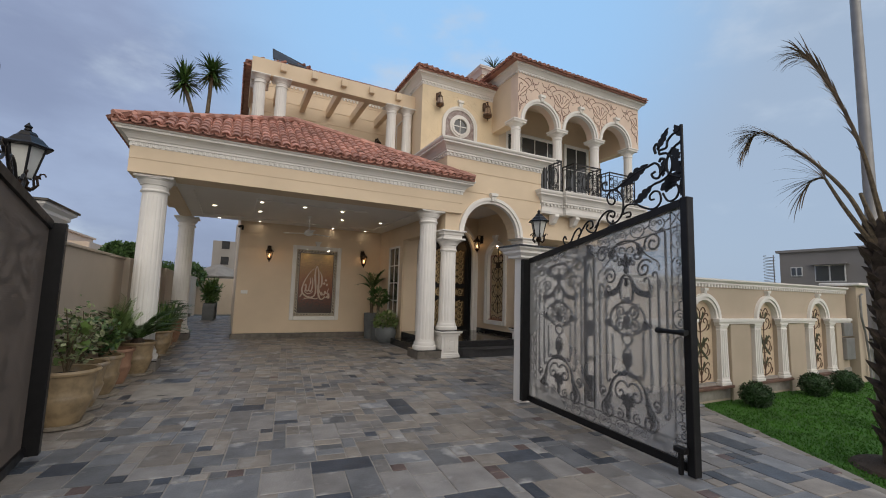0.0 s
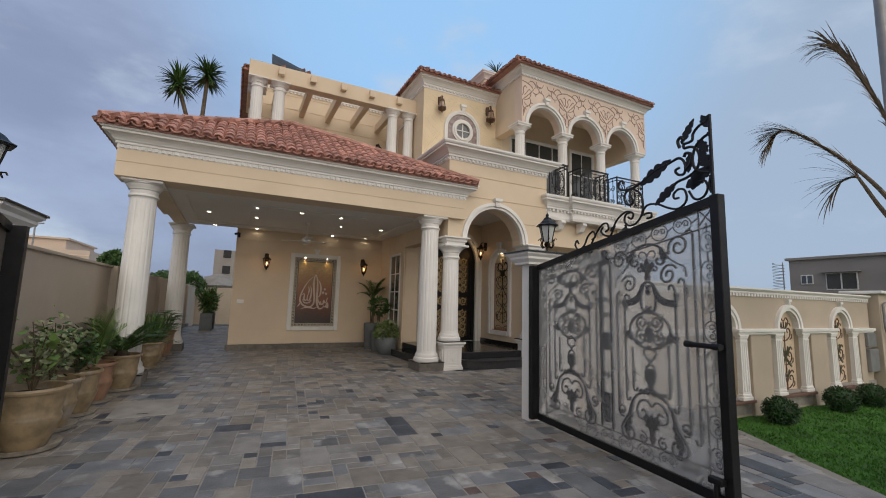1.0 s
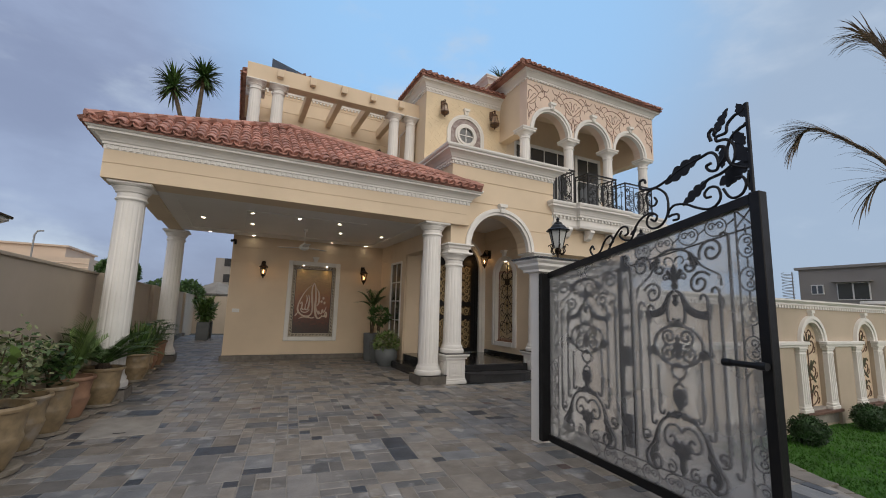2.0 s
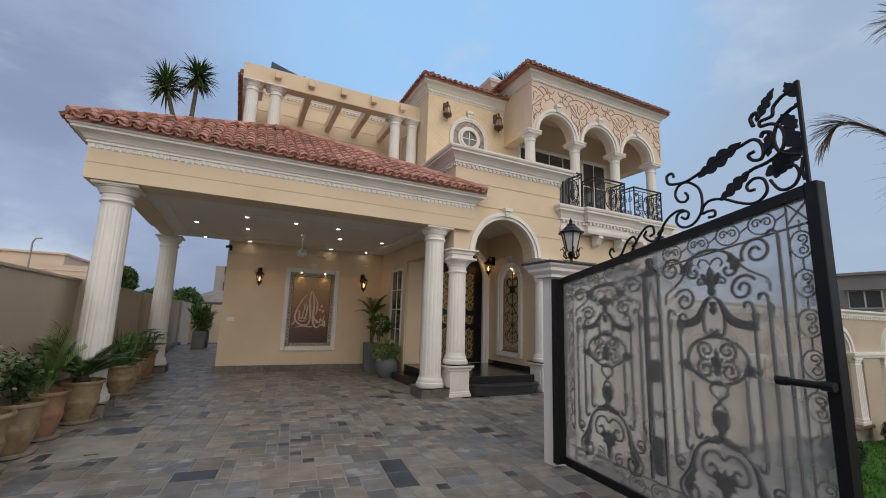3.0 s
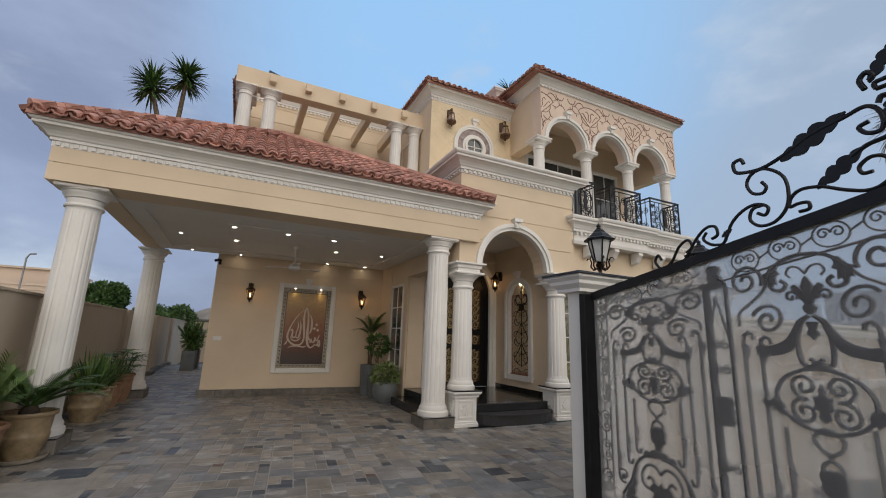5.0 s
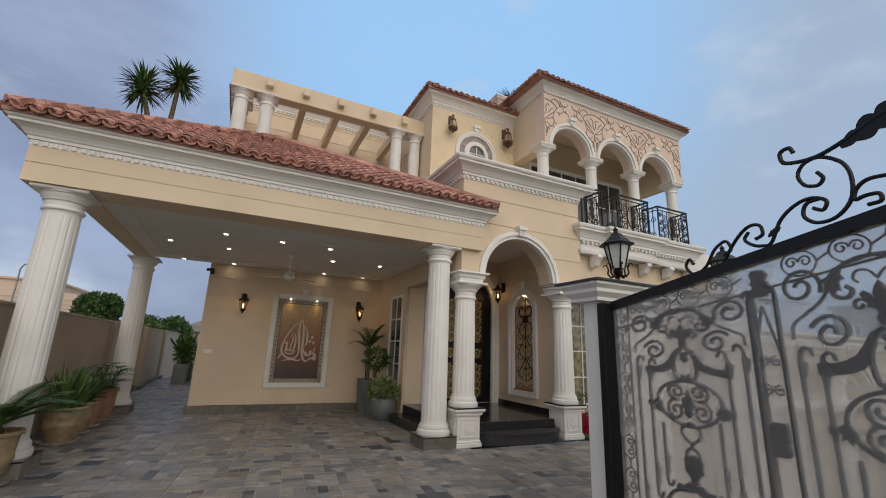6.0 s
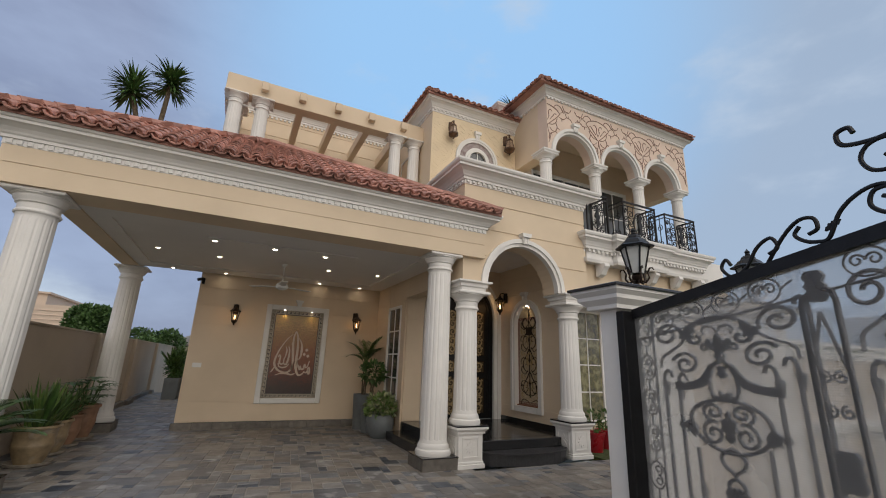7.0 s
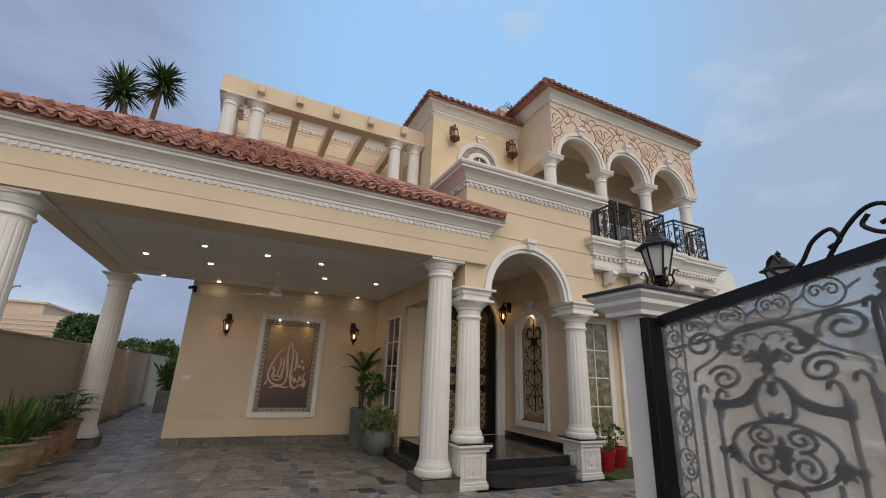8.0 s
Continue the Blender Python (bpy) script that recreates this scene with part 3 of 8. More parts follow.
def window_unit(name, label, w, h, cols, rows, loc, rz, f=0.06, curtain=None):
    """A white framed window with panes; its face looks to -y before it is turned."""
    o = thing(name, label, "window", loc, kind="structure", rz=rz)
    part("window_frame", boxes((-w / 2, 0, 0, -w / 2 + f, 0.07, h), (w / 2 - f, 0, 0, w / 2, 0.07, h), (-w / 2 + f, 0, 0, w / 2 - f, 0.07, f), (-w / 2 + f, 0, h - f, w / 2 - f, 0.07, h), bev=0.006), UPVC, o)
    for i in range(cols):
        for j in range(rows):
            xa, xb = -w / 2 + f + (w - 2 * f) * i / cols, -w / 2 + f + (w - 2 * f) * (i + 1) / cols
            za, zb = f + (h - 2 * f) * j / rows, f + (h - 2 * f) * (j + 1) / rows
            part("pane", boxes((xa, 0.035, za, xb, 0.043, zb)), curtain or GLASS_DARK, o)
    for i in range(1, cols):
        x = -w / 2 + f + (w - 2 * f) * i / cols
        part("glazing_bar", boxes((x - 0.013, 0.02, f, x + 0.013, 0.06, h - f)), UPVC, o)
    for j in range(1, rows):
        z = f + (h - 2 * f) * j / rows
        part("glazing_bar", boxes((-w / 2 + f, 0.022, z - 0.013, w / 2 - f, 0.058, z + 0.013)), UPVC, o)
    return o

window_unit("window_1", "tall white-framed window with dark panes", win_y1 - win_y0, win_z1 - win_z0, 2, 4, (WX - 0.01, (win_y0 + win_y1) / 2, win_z0), -90)

# ---- entrance block with the great arch ----
EX0, EX1, EY = 4.42, 7.32, 8.81
ACX, AR, AZ = 5.735, 0.82, 2.97
ent = wall_with_courses("wall_entrance", "cream entrance block with a round arch and white cornice", EX0, EX1, 2.97, 5.0, EY, 0.45, 0.507, [(ACX, AR, AZ, -9)])
part("side_wall", boxes((EX0, EY + 0.45, 3.0, EX0 + 0.3, 11.5, 5.0), (EX1 - 0.3, EY + 0.45, 3.0, EX1, 11.5, 5.0), (EX0 + 0.3, EY + 0.45, 4.0, EX1 - 0.3, 11.5, 4.15), (EX0 + 0.3, 8.9, 4.9, EX1 - 0.3, 11.5, 5.0)), CREAM, ent)
part("vault_soffit", boxes((EX0 + 0.3, EY + 0.45, 3.9, EX1 - 0.3, 11.5, 3.998)), CEIL, ent)
part("archivolt", archivolt(bmesh.new(), ACX, AR - 0.015, AZ, AZ, 0.145, EY - 0.05, EY + 0.1), WHITE, ent, smooth=True)
epath = [(EX0, 11.0), (EX0, EY), (EX1, EY), (EX1, 9.6)]
part("cornice", sweep(bmesh.new(), crown(4.89, 0.3, 0.28), epath), WHITE, ent)
dentils(ent, epath, 4.835, 4.885, 0.045, 0.06, 0.05)
part("moulding", sweep(bmesh.new(), [(-0.01, 4.815), (0.016, 4.815), (0.016, 4.895), (-0.01, 4.895)], epath), WHITE, ent)


def keystone(owner, x, y, z, w=0.14, h=0.2, d=0.1, turn=None):
    bm = bmesh.new()
    prism(bm, [(x - w * 0.36, z), (x + w * 0.36, z), (x + w * 0.5, z + h * 0.62), (x - w * 0.5, z + h * 0.62)], y - d * 0.7, y + 0.02, turn)
    prism(bm, [(x - w * 0.62, z + h * 0.62), (x + w * 0.62, z + h * 0.62), (x + w * 0.72, z + h), (x - w * 0.72, z + h)], y - d, y + 0.02, turn)
    for s in (-0.2, 0.2):
        prism(bm, [(x + w * s - 0.012, z + 0.02), (x + w * s + 0.012, z + 0.02), (x + w * s + 0.012, z + h * 0.55), (x + w * s - 0.012, z + h * 0.55)], y - d * 0.7 - 0.012, y - d * 0.69, turn)
    part("keystone", bm, WHITE, owner)


keystone(ent, ACX, EY, AZ + AR + 0.03, 0.15, 0.2, 0.13)


def entrance_column(x, y):
    c = thing("entrance_column", "white fluted column on a panelled white pedestal", "column", (x, y, 0), "entrance columns")
    part("pedestal", boxes((-0.22, -0.22, 0.09, 0.22, 0.22, 0.5), bev=0.004), WHITE, c)
    part("pedestal_base", boxes((-0.25, -0.25, -0.01, 0.25, 0.25, 0.06), (-0.235, -0.235, 0.06, 0.235, 0.235, 0.095), bev=0.008), WHITE, c)
    part("pedestal_cap", sweep(bmesh.new(), [(0.0, 0.5), (0.03, 0.5), (0.03, 0.53), (0.07, 0.57), (0.07, 0.6), (0.0, 0.6)], [(-0.22, 0.22), (-0.22, -0.22), (0.22, -0.22), (0.22, 0.22)], True), WHITE, c)
    for k in range(4):
        bm = boxes((-0.15, -0.232, 0.14, -0.125, -0.219, 0.45), (0.125, -0.232, 0.14, 0.15, -0.219, 0.45), (-0.125, -0.232, 0.14, 0.125, -0.219, 0.165), (-0.125, -0.232, 0.425, 0.125, -0.219, 0.45))
        for a in range(8):
            q = a * math.pi / 4
            p = [(0.02 * math.cos(q + 1.2), 0.295 + 0.02 * math.sin(q + 1.2)), (0.075 * math.cos(q + 0.25), 0.295 + 0.085 * math.sin(q + 0.25)), (0.1 * math.cos(q), 0.295 + 0.11 * math.sin(q)), (0.075 * math.cos(q - 0.25), 0.295 + 0.085 * math.sin(q - 0.25)), (0.02 * math.cos(q - 1.2), 0.295 + 0.02 * math.sin(q - 1.2))]
            prism(bm, p, -0.229 - 0.0006 * a, -0.219)
        bm.transform(Matrix.Rotation(k * math.pi / 2, 4, "Z"))
        part("rosette_panel", bm, WHITE, c)
    part("slab", box(bmesh.new(), -0.29, -0.29, 0.6, 0.29, 0.29, 0.625, 0.005), GRANITE, c, "black granite slab")
    column_parts(c, 2.79 - 0.625, 0.2, 0.9)
    for o in list(c.children):
        if o.name.split(".")[0] in ("base", "shaft", "capital", "abacus"):
            o.location.z = 0.625
    part("impost", sweep(bmesh.new(), [(-0.2, 2.79), (0.0, 2.79), (0.0, 2.85), (0.03, 2.87), (0.03, 2.92), (0.09, 2.94), (0.09, 2.968), (-0.2, 2.968)], [(-0.24, 0.24), (-0.24, -0.24), (0.24, -0.24), (0.24, 0.24)], True), WHITE, c)
    return c


ec = entrance_column(4.60, 8.97)
copy_thing(ec, pose(6.91, 8.97, 0))

# entrance recess: landing, steps, door wall, niche wall
LZ = 0.34
bm = boxes((4.45, 9.2, -0.01, 7.3, 11.5, LZ), bev=0.01)
landing = setting("landing", bm, GRANITE, "polished black granite landing before the door", "floor")
def round_step(cx, y0, w, d, z0, z1):
    pts = [(cx - w / 2, y0 + 0.3), (cx - w / 2, y0)] + [(cx - w / 2 * math.cos(math.pi * k / 14), y0 - d * math.sin(math.pi * k / 14)) for k in range(1, 14)] + [(cx + w / 2, y0), (cx + w / 2, y0 + 0.3)]
    b = bmesh.new()
    lo = [b.verts.new((x, y, z0)) for x, y in pts]
    hi = [b.verts.new((x, y, z1)) for x, y in pts]
    b.faces.new(lo[::-1]), b.faces.new(hi)
    for i in range(len(pts)):
        j = (i + 1) % len(pts)
        b.faces.new((lo[i], lo[j], hi[j], hi[i]))
    return b
steps = thing("entrance_steps", "curved black granite steps up to the door", "steps")
part("step", round_step(5.8, 9.0, 1.78, 0.42, -0.01, 0.165), GRANITE_S, steps)
part("nosing", round_step(5.8, 8.99, 1.82, 0.44, 0.165, 0.185), GRANITE_S, steps)
part("step", boxes((4.95, 8.98, 0.186, 6.65, 9.2, LZ), bev=0.008), GRANITE, steps)
part("step", boxes((4.12, 9.55, -0.01, 4.448, 11.45, 0.17), bev=0.008), GRANITE, steps)
DY = 11.5
DCX, DR, DZ = 5.93, 0.88, 2.72
dw = wall_with_courses("wall_door", "cream wall round the arched front door", 4.47, 7.3, LZ, 4.0, DY, 0.3, 0.36, [(DCX, DR, DZ, LZ)])
part("archivolt", archivolt(bmesh.new(), DCX, DR - 0.015, DZ, LZ, 0.185, DY - 0.06, DY + 0.05), WHITE, dw, smooth=True)
NX = 6.98
NCY, NR, NZS, NZ0 = 10.42, 0.42, 2.52, 0.72
nw = wall_with_courses("wall_niche", "cream side wall with an arched mosaic niche", 9.2, 11.5, LZ, 4.0, 0.0, 0.02, 0.36, [(NCY, NR, NZS, NZ0)], turn=side_turn(NX))
part("backing", boxes((NX + 0.1, 9.2, LZ, 7.32, 11.5, 4.0)), CREAM, nw)
part("reveal", arch_wall(bmesh.new(), 9.2, 11.5, LZ, 4.0, 0.021, 0.1, [(NCY, NR, NZS, NZ0)], side_turn(NX)), WHITE, nw)
part("niche_surround", archivolt(bmesh.new(), NCY, NR - 0.01, NZS, NZ0 - 0.12, 0.14, -0.06, 0.03, side_turn(NX)), WHITE, nw, smooth=True)
part("niche_sill", boxes((NX - 0.06, NCY - NR + 0.01, NZ0 - 0.12, NX + 0.03, NCY + NR - 0.01, NZ0)), WHITE, nw)
keystone(nw, NCY, 0.0, NZS + NR + 0.1, 0.14, 0.2, 0.1, side_turn(NX))
part("skirting", boxes((NX - 0.012, 9.2, LZ, NX + 0.001, 11.5, LZ + 0.1)), GRANITE, nw)
setting("wall_pier", boxes((NX + 0.02, 9.195, 0.0, 7.32, 9.215, 3.0)), CREAM, "cream end of the niche wall", "wall")

# ---- centre block with the round window ----
CX0, CX1, CY = 4.62, 7.36, 10.95
GEO = material("patterned_cream_plaster", (0.82, 0.68, 0.47), 0.8, var=0.06, scale=2, bump=0.15, bscale=90)
RWX, RWZ = 5.9, 6.58
cb = setting("wall_centre", boxes((CX0, CY + 0.01, 4.9, CX1 + 0.3, 14.0, 7.78)), CREAM, "cream centre block with moulded lattice plaster", "wall")
part("front_face", boxes((CX0, CY, 4.9, CX1, CY + 0.012, 7.78)), GEO, cb)
cpath = [(CX0, 14.0), (CX0, CY), (CX1, CY)]
part("cornice", sweep(bmesh.new(), crown(7.74, 0.28, 0.24), cpath), WHITE, cb)
part("moulding", sweep(bmesh.new(), [(-0.01, 7.66), (0.016, 7.66), (0.016, 7.77), (-0.01, 7.77)], cpath), WHITE, cb)
dentils(cb, cpath, 7.7, 7.755, 0.045, 0.06, 0.05)

# ---- upper arcade ----
AX0, AX1, AY = 7.1, 12.3, 9.6
AB = 4.33
ARCH = [(7.96 + 1.6 * k, 0.64, 6.62, -9) for k in range(3)]
arc = setting("wall_arcade", arch_wall(bmesh.new(), AX0, AX1, 6.62, 8.12, AY, AY + 0.34, ARCH), ROSE, "rose plaster arcade wall with brown painted scrolls", "wall")
part("side_wall", boxes((AX0, AY + 0.34, 6.62, AX0 + 0.3, 11.2, 8.12), (AX1 - 0.3, AY + 0.34, 6.62, AX1, 13.5, 8.12)), CREAM, arc)
for cx, r, zs, _ in ARCH:
    part("archivolt", archivolt(bmesh.new(), cx, r - 0.012, zs, zs, 0.132, AY - 0.05, AY + 0.1), WHITE, arc, smooth=True)
    keystone(arc, cx, AY, zs + r + 0.05, 0.15, 0.2, 0.12)
apath = [(AX0, 11.0), (AX0, AY), (AX1, AY), (AX1, 13.5)]
part("cornice", sweep(bmesh.new(), crown(8.09, 0.24, 0.2), apath), WHITE, arc)
dentils(arc, apath, 8.045, 8.1, 0.04, 0.06, 0.05)
setting("ceiling_balcony", boxes((AX0 + 0.29, AY + 0.3, 7.93, AX1 - 0.29, 13.4, 8.03)), CREAM, "cream ceiling over the balcony", "ceiling")


def balcony_column(x):
    c = thing("balcony_column", "white fluted balcony column carrying the arches", "column", (x, AY + 0.17, AB), "balcony columns")
    column_parts(c, 6.55 - AB, 0.15, 0.9)
    part("impost", sweep(bmesh.new(), [(-0.14, 2.22), (0.0, 2.22), (0.04, 2.26), (0.04, 2.29), (-0.14, 2.29)], [(-0.2, 0.2), (-0.2, -0.2), (0.2, -0.2), (0.2, 0.2)], True), WHITE, c)
    return c


bc = balcony_column(7.16)
for k in range(1, 4):
    copy_thing(bc, pose(7.16 + 1.6 * k, AY + 0.17, AB))
# back wall of the balcony with sliding windows
bw = setting("wall_balcony", boxes((7.1, 11.3, AB, 12.3, 11.5, 8.0)), CREAM, "cream back wall of the balcony", "wall")
window_unit("window_2", "wide white sliding balcony window with dark panes", 2.5, 2.62, 4, 1, (9.08, 11.22, AB + 0.05), 0, 0.11)
window_unit("window_3", "white sliding balcony door with dark panes", 1.2, 2.62, 2, 3, (11.02, 11.22, AB + 0.05), 0, 0.11)

# balcony slab with stepped bays
slab_path = [(7.32, 9.0), (7.32, 8.78), (8.08, 8.78), (8.08, 8.66), (9.6, 8.66), (9.6, 8.74), (11.15, 8.74), (11.15, 9.1), (11.5, 9.1), (11.5, 9.8)]
bal = thing("balcony_slab", "white moulded balcony slab with dentils and corbels", "balcony", kind="structure")
part("slab", boxes((7.1, 8.98, 3.72, 12.3, 11.4, AB), (7.34, 8.8, 3.72, 11.13, 8.99, AB), (8.1, 8.68, 3.72, 9.58, 8.81, AB)), WHITE, bal)
part("cornice", sweep(bmesh.new(), crown(AB - 0.33, 0.33, 0.2, 0.0), slab_path), WHITE, bal)
dentils(bal, slab_path, AB - 0.4, AB - 0.34, 0.04, 0.06, 0.05)
part("moulding", sweep(bmesh.new(), [(-0.02, AB - 0.62), (0.03, AB - 0.62), (0.05, AB - 0.56), (0.05, AB - 0.52), (-0.02, AB - 0.52)], slab_path), WHITE, bal)
for x in (7.75, 8.5, 9.3, 10.1, 10.9):
    bm = bmesh.new()
    pts = [(8.9, 3.71), (8.66, 3.71), (8.64, 3.64), (8.7, 3.58), (8.76, 3.48), (8.84, 3.44), (8.9, 3.44)]
    prism(bm, [(a, b) for a, b in pts], x - 0.07, x + 0.07, lambda a, d, z: (d, a, z))
    part("corbel", bm, WHITE, bal)

# ground floor wall behind, with the curtained window
GY = 10.2
gw = wall_with_courses("wall_ground_floor", "cream ground-floor wall under the balcony", 7.32, 13.2, 0.0, 3.75, GY, 0.3, 0.42)
part("upper_band", boxes((7.32, 8.95, 3.04, 12.3, GY + 0.3, 3.73)), CREAM, gw)

# ---- gates, pillars and lanterns ----
SHEET = bpy.data.materials.new("ribbed_translucent_sheet")
SHEET.use_nodes = True
sn, sl = SHEET.node_tree.nodes, SHEET.node_tree.links
s_b, s_t, s_m = sn["Principled BSDF"], sn.new("ShaderNodeBsdfTransparent"), sn.new("ShaderNodeMixShader")
s_b.inputs["Base Color"].default_value, s_b.inputs["Roughness"].default_value = (0.62, 0.61, 0.6, 1), 0.45
s_b.inputs["Specular IOR Level"].default_value = 0.25
s_t.inputs["Color"].default_value = (0.9, 0.9, 0.91, 1)
s_f, s_c = sn.new("ShaderNodeBsdfRefraction"), sn.new("ShaderNodeMixShader")
s_f.inputs["Color"].default_value, s_f.inputs["Roughness"].default_value, s_f.inputs["IOR"].default_value = (0.92, 0.92, 0.92, 1), 0.06, 1.2
s_c.inputs["Fac"].default_value = 0.6
s_g, s_w, s_n, s_r = sn.new("ShaderNodeNewGeometry"), sn.new("ShaderNodeTexWave"), sn.new("ShaderNodeTexNoise"), sn.new("ShaderNodeMapRange")
s_w.bands_direction = "Z"
s_w.inputs["Scale"].default_value = 26.0
s_bump = sn.new("ShaderNodeBump")
s_bump.inputs["Strength"].default_value, s_bump.inputs["Distance"].default_value = 0.25, 0.004
sl.new(s_g.outputs["Position"], s_w.inputs["Vector"])
sl.new(s_g.outputs["Position"], s_n.inputs["Vector"])
s_n.inputs["Scale"].default_value, s_n.inputs["Detail"].default_value = 1.3, 5
s_r.inputs["From Min"].default_value, s_r.inputs["From Max"].default_value, s_r.inputs["To Min"].default_value, s_r.inputs["To Max"].default_value = 0.3, 0.7, 0.23, 0.34
sl.new(s_n.outputs["Fac"], s_r.inputs["Value"])
sl.new(s_w.outputs["Fac"], s_bump.inputs["Height"])
sl.new(s_bump.outputs["Normal"], s_b.inputs["Normal"])
sl.new(s_r.outputs["Result"], s_m.inputs["Fac"])
sl.new(s_t.outputs[0], s_c.inputs[1])
sl.new(s_f.outputs[0], s_c.inputs[2])
sl.new(s_c.outputs[0], s_m.inputs[1])
s_l, s_x = sn.new("ShaderNodeBsdfTranslucent"), sn.new("ShaderNodeMixShader")
s_l.inputs["Color"].default_value = (0.88, 0.87, 0.86, 1)
s_x.inputs["Fac"].default_value = 0.55
sl.new(s_b.outputs[0], s_x.inputs[1])
sl.new(s_l.outputs[0], s_x.inputs[2])
sl.new(s_x.outputs[0], s_m.inputs[2])
sl.new(s_m.outputs[0], sn["Material Output"].inputs["Surface"])

GL = 2.54


def gate_top(u):
    f = max(0.0, u / 2.6)
    return 1.975 + 0.42 * f


def bar(owner, name, uz, r=0.009, y=0.012, n=6, flat=1.0):
    bm = bmesh.new()
    tube(bm, [(u, y, z) for u, z in uz], r, n, None, flat)
    return part(name, bm, IRON, owner, smooth=True)


def leaf_plate(owner, u, z, length, ang, wide=0.5, y=0.012, name="leaf", lobes=5):
    """A lobed sheet-iron leaf."""
    ca, sa = math.cos(ang), math.sin(ang)
    top, bot = [], []
    n = lobes * 6
    for k in range(n + 1):
        f = k / n
        w = length * wide * 0.5 * math.sin(math.pi * min(1, f * 0.93 + 0.05)) * (0.58 + 0.42 * abs(math.sin(math.pi * lobes * f)) ** 0.7)
        v = length * wide * 0.5 * math.sin(math.pi * min(1, f * 0.93 + 0.05)) * (0.55 + 0.4 * abs(math.sin(math.pi * (lobes * f + 0.35))) ** 0.7)
        top.append((f * length, w)), bot.append((f * length - 0.004, -v))
    pts = top + bot[::-1]
    bm = bmesh.new()
    prism(bm, [(u + ca * a - sa * b, z + sa * a + ca * b) for a, b in pts], y - 0.006, y + 0.006)
    return part(name, bm, IRON, owner)


def s_line(a, b, bow=0.2, n=12):
    a, b = Vector(a), Vector(b)
    d = b - a
    m = Vector((-d.y, d.x))
    return [tuple(a + d * k / n + m * bow * math.sin(2 * math.pi * k / n)) for k in range(n + 1)]


def gate_motif(o, cx, k, top=1.0):
    """One ornamental panel of scrolls round an upright axis; k scales its width, top the height of its upper half."""
    def put(dx, z, lean=0.0):
        zz = z + lean * dx
        return cx + dx * k, zz if zz < 1.28 else 1.28 + (zz - 1.28) * top

    def curl(dx, z, r, turns, start, hand, w=0.0105, lean=0.0, name="scroll"):
        for q in (-1, 1):
            bar(o, name, [put(q * (dx + a), z + b, lean) for a, b in spiral(0, 0, r, turns, start, hand, 28)], w)

    def stem(*ctrl, w=0.0105, lean=0.0, name="stem"):
        for q in (-1, 1):
            bar(o, name, [put(q * a, z, lean) for a, z in [tuple(p) for p in curve_pts(ctrl, 6)]], w)

    def plate(name, outline, mirror=True):
        for q in (-1, 1) if mirror else (1,):
            part(name, prism(bmesh.new(), [put(q * a, z) for a, z in outline], 0.004, 0.02), IRON, o)
    # crown of the panel: a bow with leafy ends and a lily in it
    stem((0.0, 2.085), (0.075, 2.075), (0.15, 2.035), (0.192, 1.965), (0.18, 1.9), (0.13, 1.885), (0.105, 1.92), (0.13, 1.945), w=0.012, name="bow")
    plate("bow_leaf", ((0.13, 2.05), (0.165, 2.045), (0.2, 2.0), (0.235, 1.985), (0.215, 1.965), (0.222, 1.925), (0.196, 1.935), (0.185, 1.89), (0.168, 1.93), (0.15, 1.92), (0.155, 1.97), (0.13, 1.985), (0.145, 2.01)))
    stem((0.0, 1.97), (0.03, 2.01), (0.075, 2.015), (0.095, 1.98), (0.075, 1.955), w=0.007)
    plate("lily", ((0.0, 1.96), (0.017, 1.935), (0.03, 1.9), (0.02, 1.865), (0.038, 1.895), (0.06, 1.915), (0.08, 1.9), (0.07, 1.875), (0.052, 1.855), (0.06, 1.83), (0.032, 1.825), (0.018, 1.8), (0.034, 1.78), (0.022, 1.75), (0.0, 1.74)))
    curl(0.085, 1.845, 0.035, 1.1, math.pi, -1, 0.009)
    # wings on an inner arch
    stem((0.012, 1.735), (0.05, 1.7), (0.078, 1.62), (0.082, 1.54), (0.07, 1.475), (0.035, 1.455), (0.012, 1.475), (0.03, 1.5), w=0.013, name="inner_arch")
    plate("wing_plate", ((0.03, 1.735), (0.07, 1.71), (0.1, 1.655), (0.135, 1.605), (0.18, 1.578), (0.235, 1.562), (0.265, 1.568), (0.312, 1.556), (0.305, 1.53), (0.314, 1.503), (0.27, 1.497), (0.22, 1.505), (0.165, 1.515), (0.115, 1.54), (0.085, 1.585), (0.06, 1.64)))
    plate("drop", ((-0.03, 1.70), (0.03, 1.70), (0.016, 1.66), (0.03, 1.635), (0.0, 1.6), (-0.03, 1.635), (-0.016, 1.66)), False)
    # oval of curls with a leaf in the middle
    bar(o, "ring", [put(0.225 * math.cos(a), 1.28 + 0.165 * math.sin(a)) for a in [2 * math.pi * i / 36 for i in range(37)]], 0.012)
    curl(0.08, 1.35, 0.072, 1.45, -math.pi * 0.55, 1)
    curl(0.09, 1.212, 0.072, 1.45, math.pi * 0.55, -1)
    plate("ring_leaf", ((0.0, 1.37), (0.016, 1.335), (0.01, 1.31), (0.045, 1.295), (0.036, 1.265), (0.05, 1.235), (0.02, 1.225), (0.028, 1.19), (0.0, 1.165)))
    plate("ring_knot", ((0.2, 1.25), (0.225, 1.28), (0.25, 1.262), (0.275, 1.24), (0.25, 1.222), (0.262, 1.19), (0.235, 1.2), (0.215, 1.175), (0.205, 1.21), (0.185, 1.22)))
    stem((0.255, 1.235), (0.285, 1.215), (0.305, 1.235), (0.29, 1.255), w=0.008)
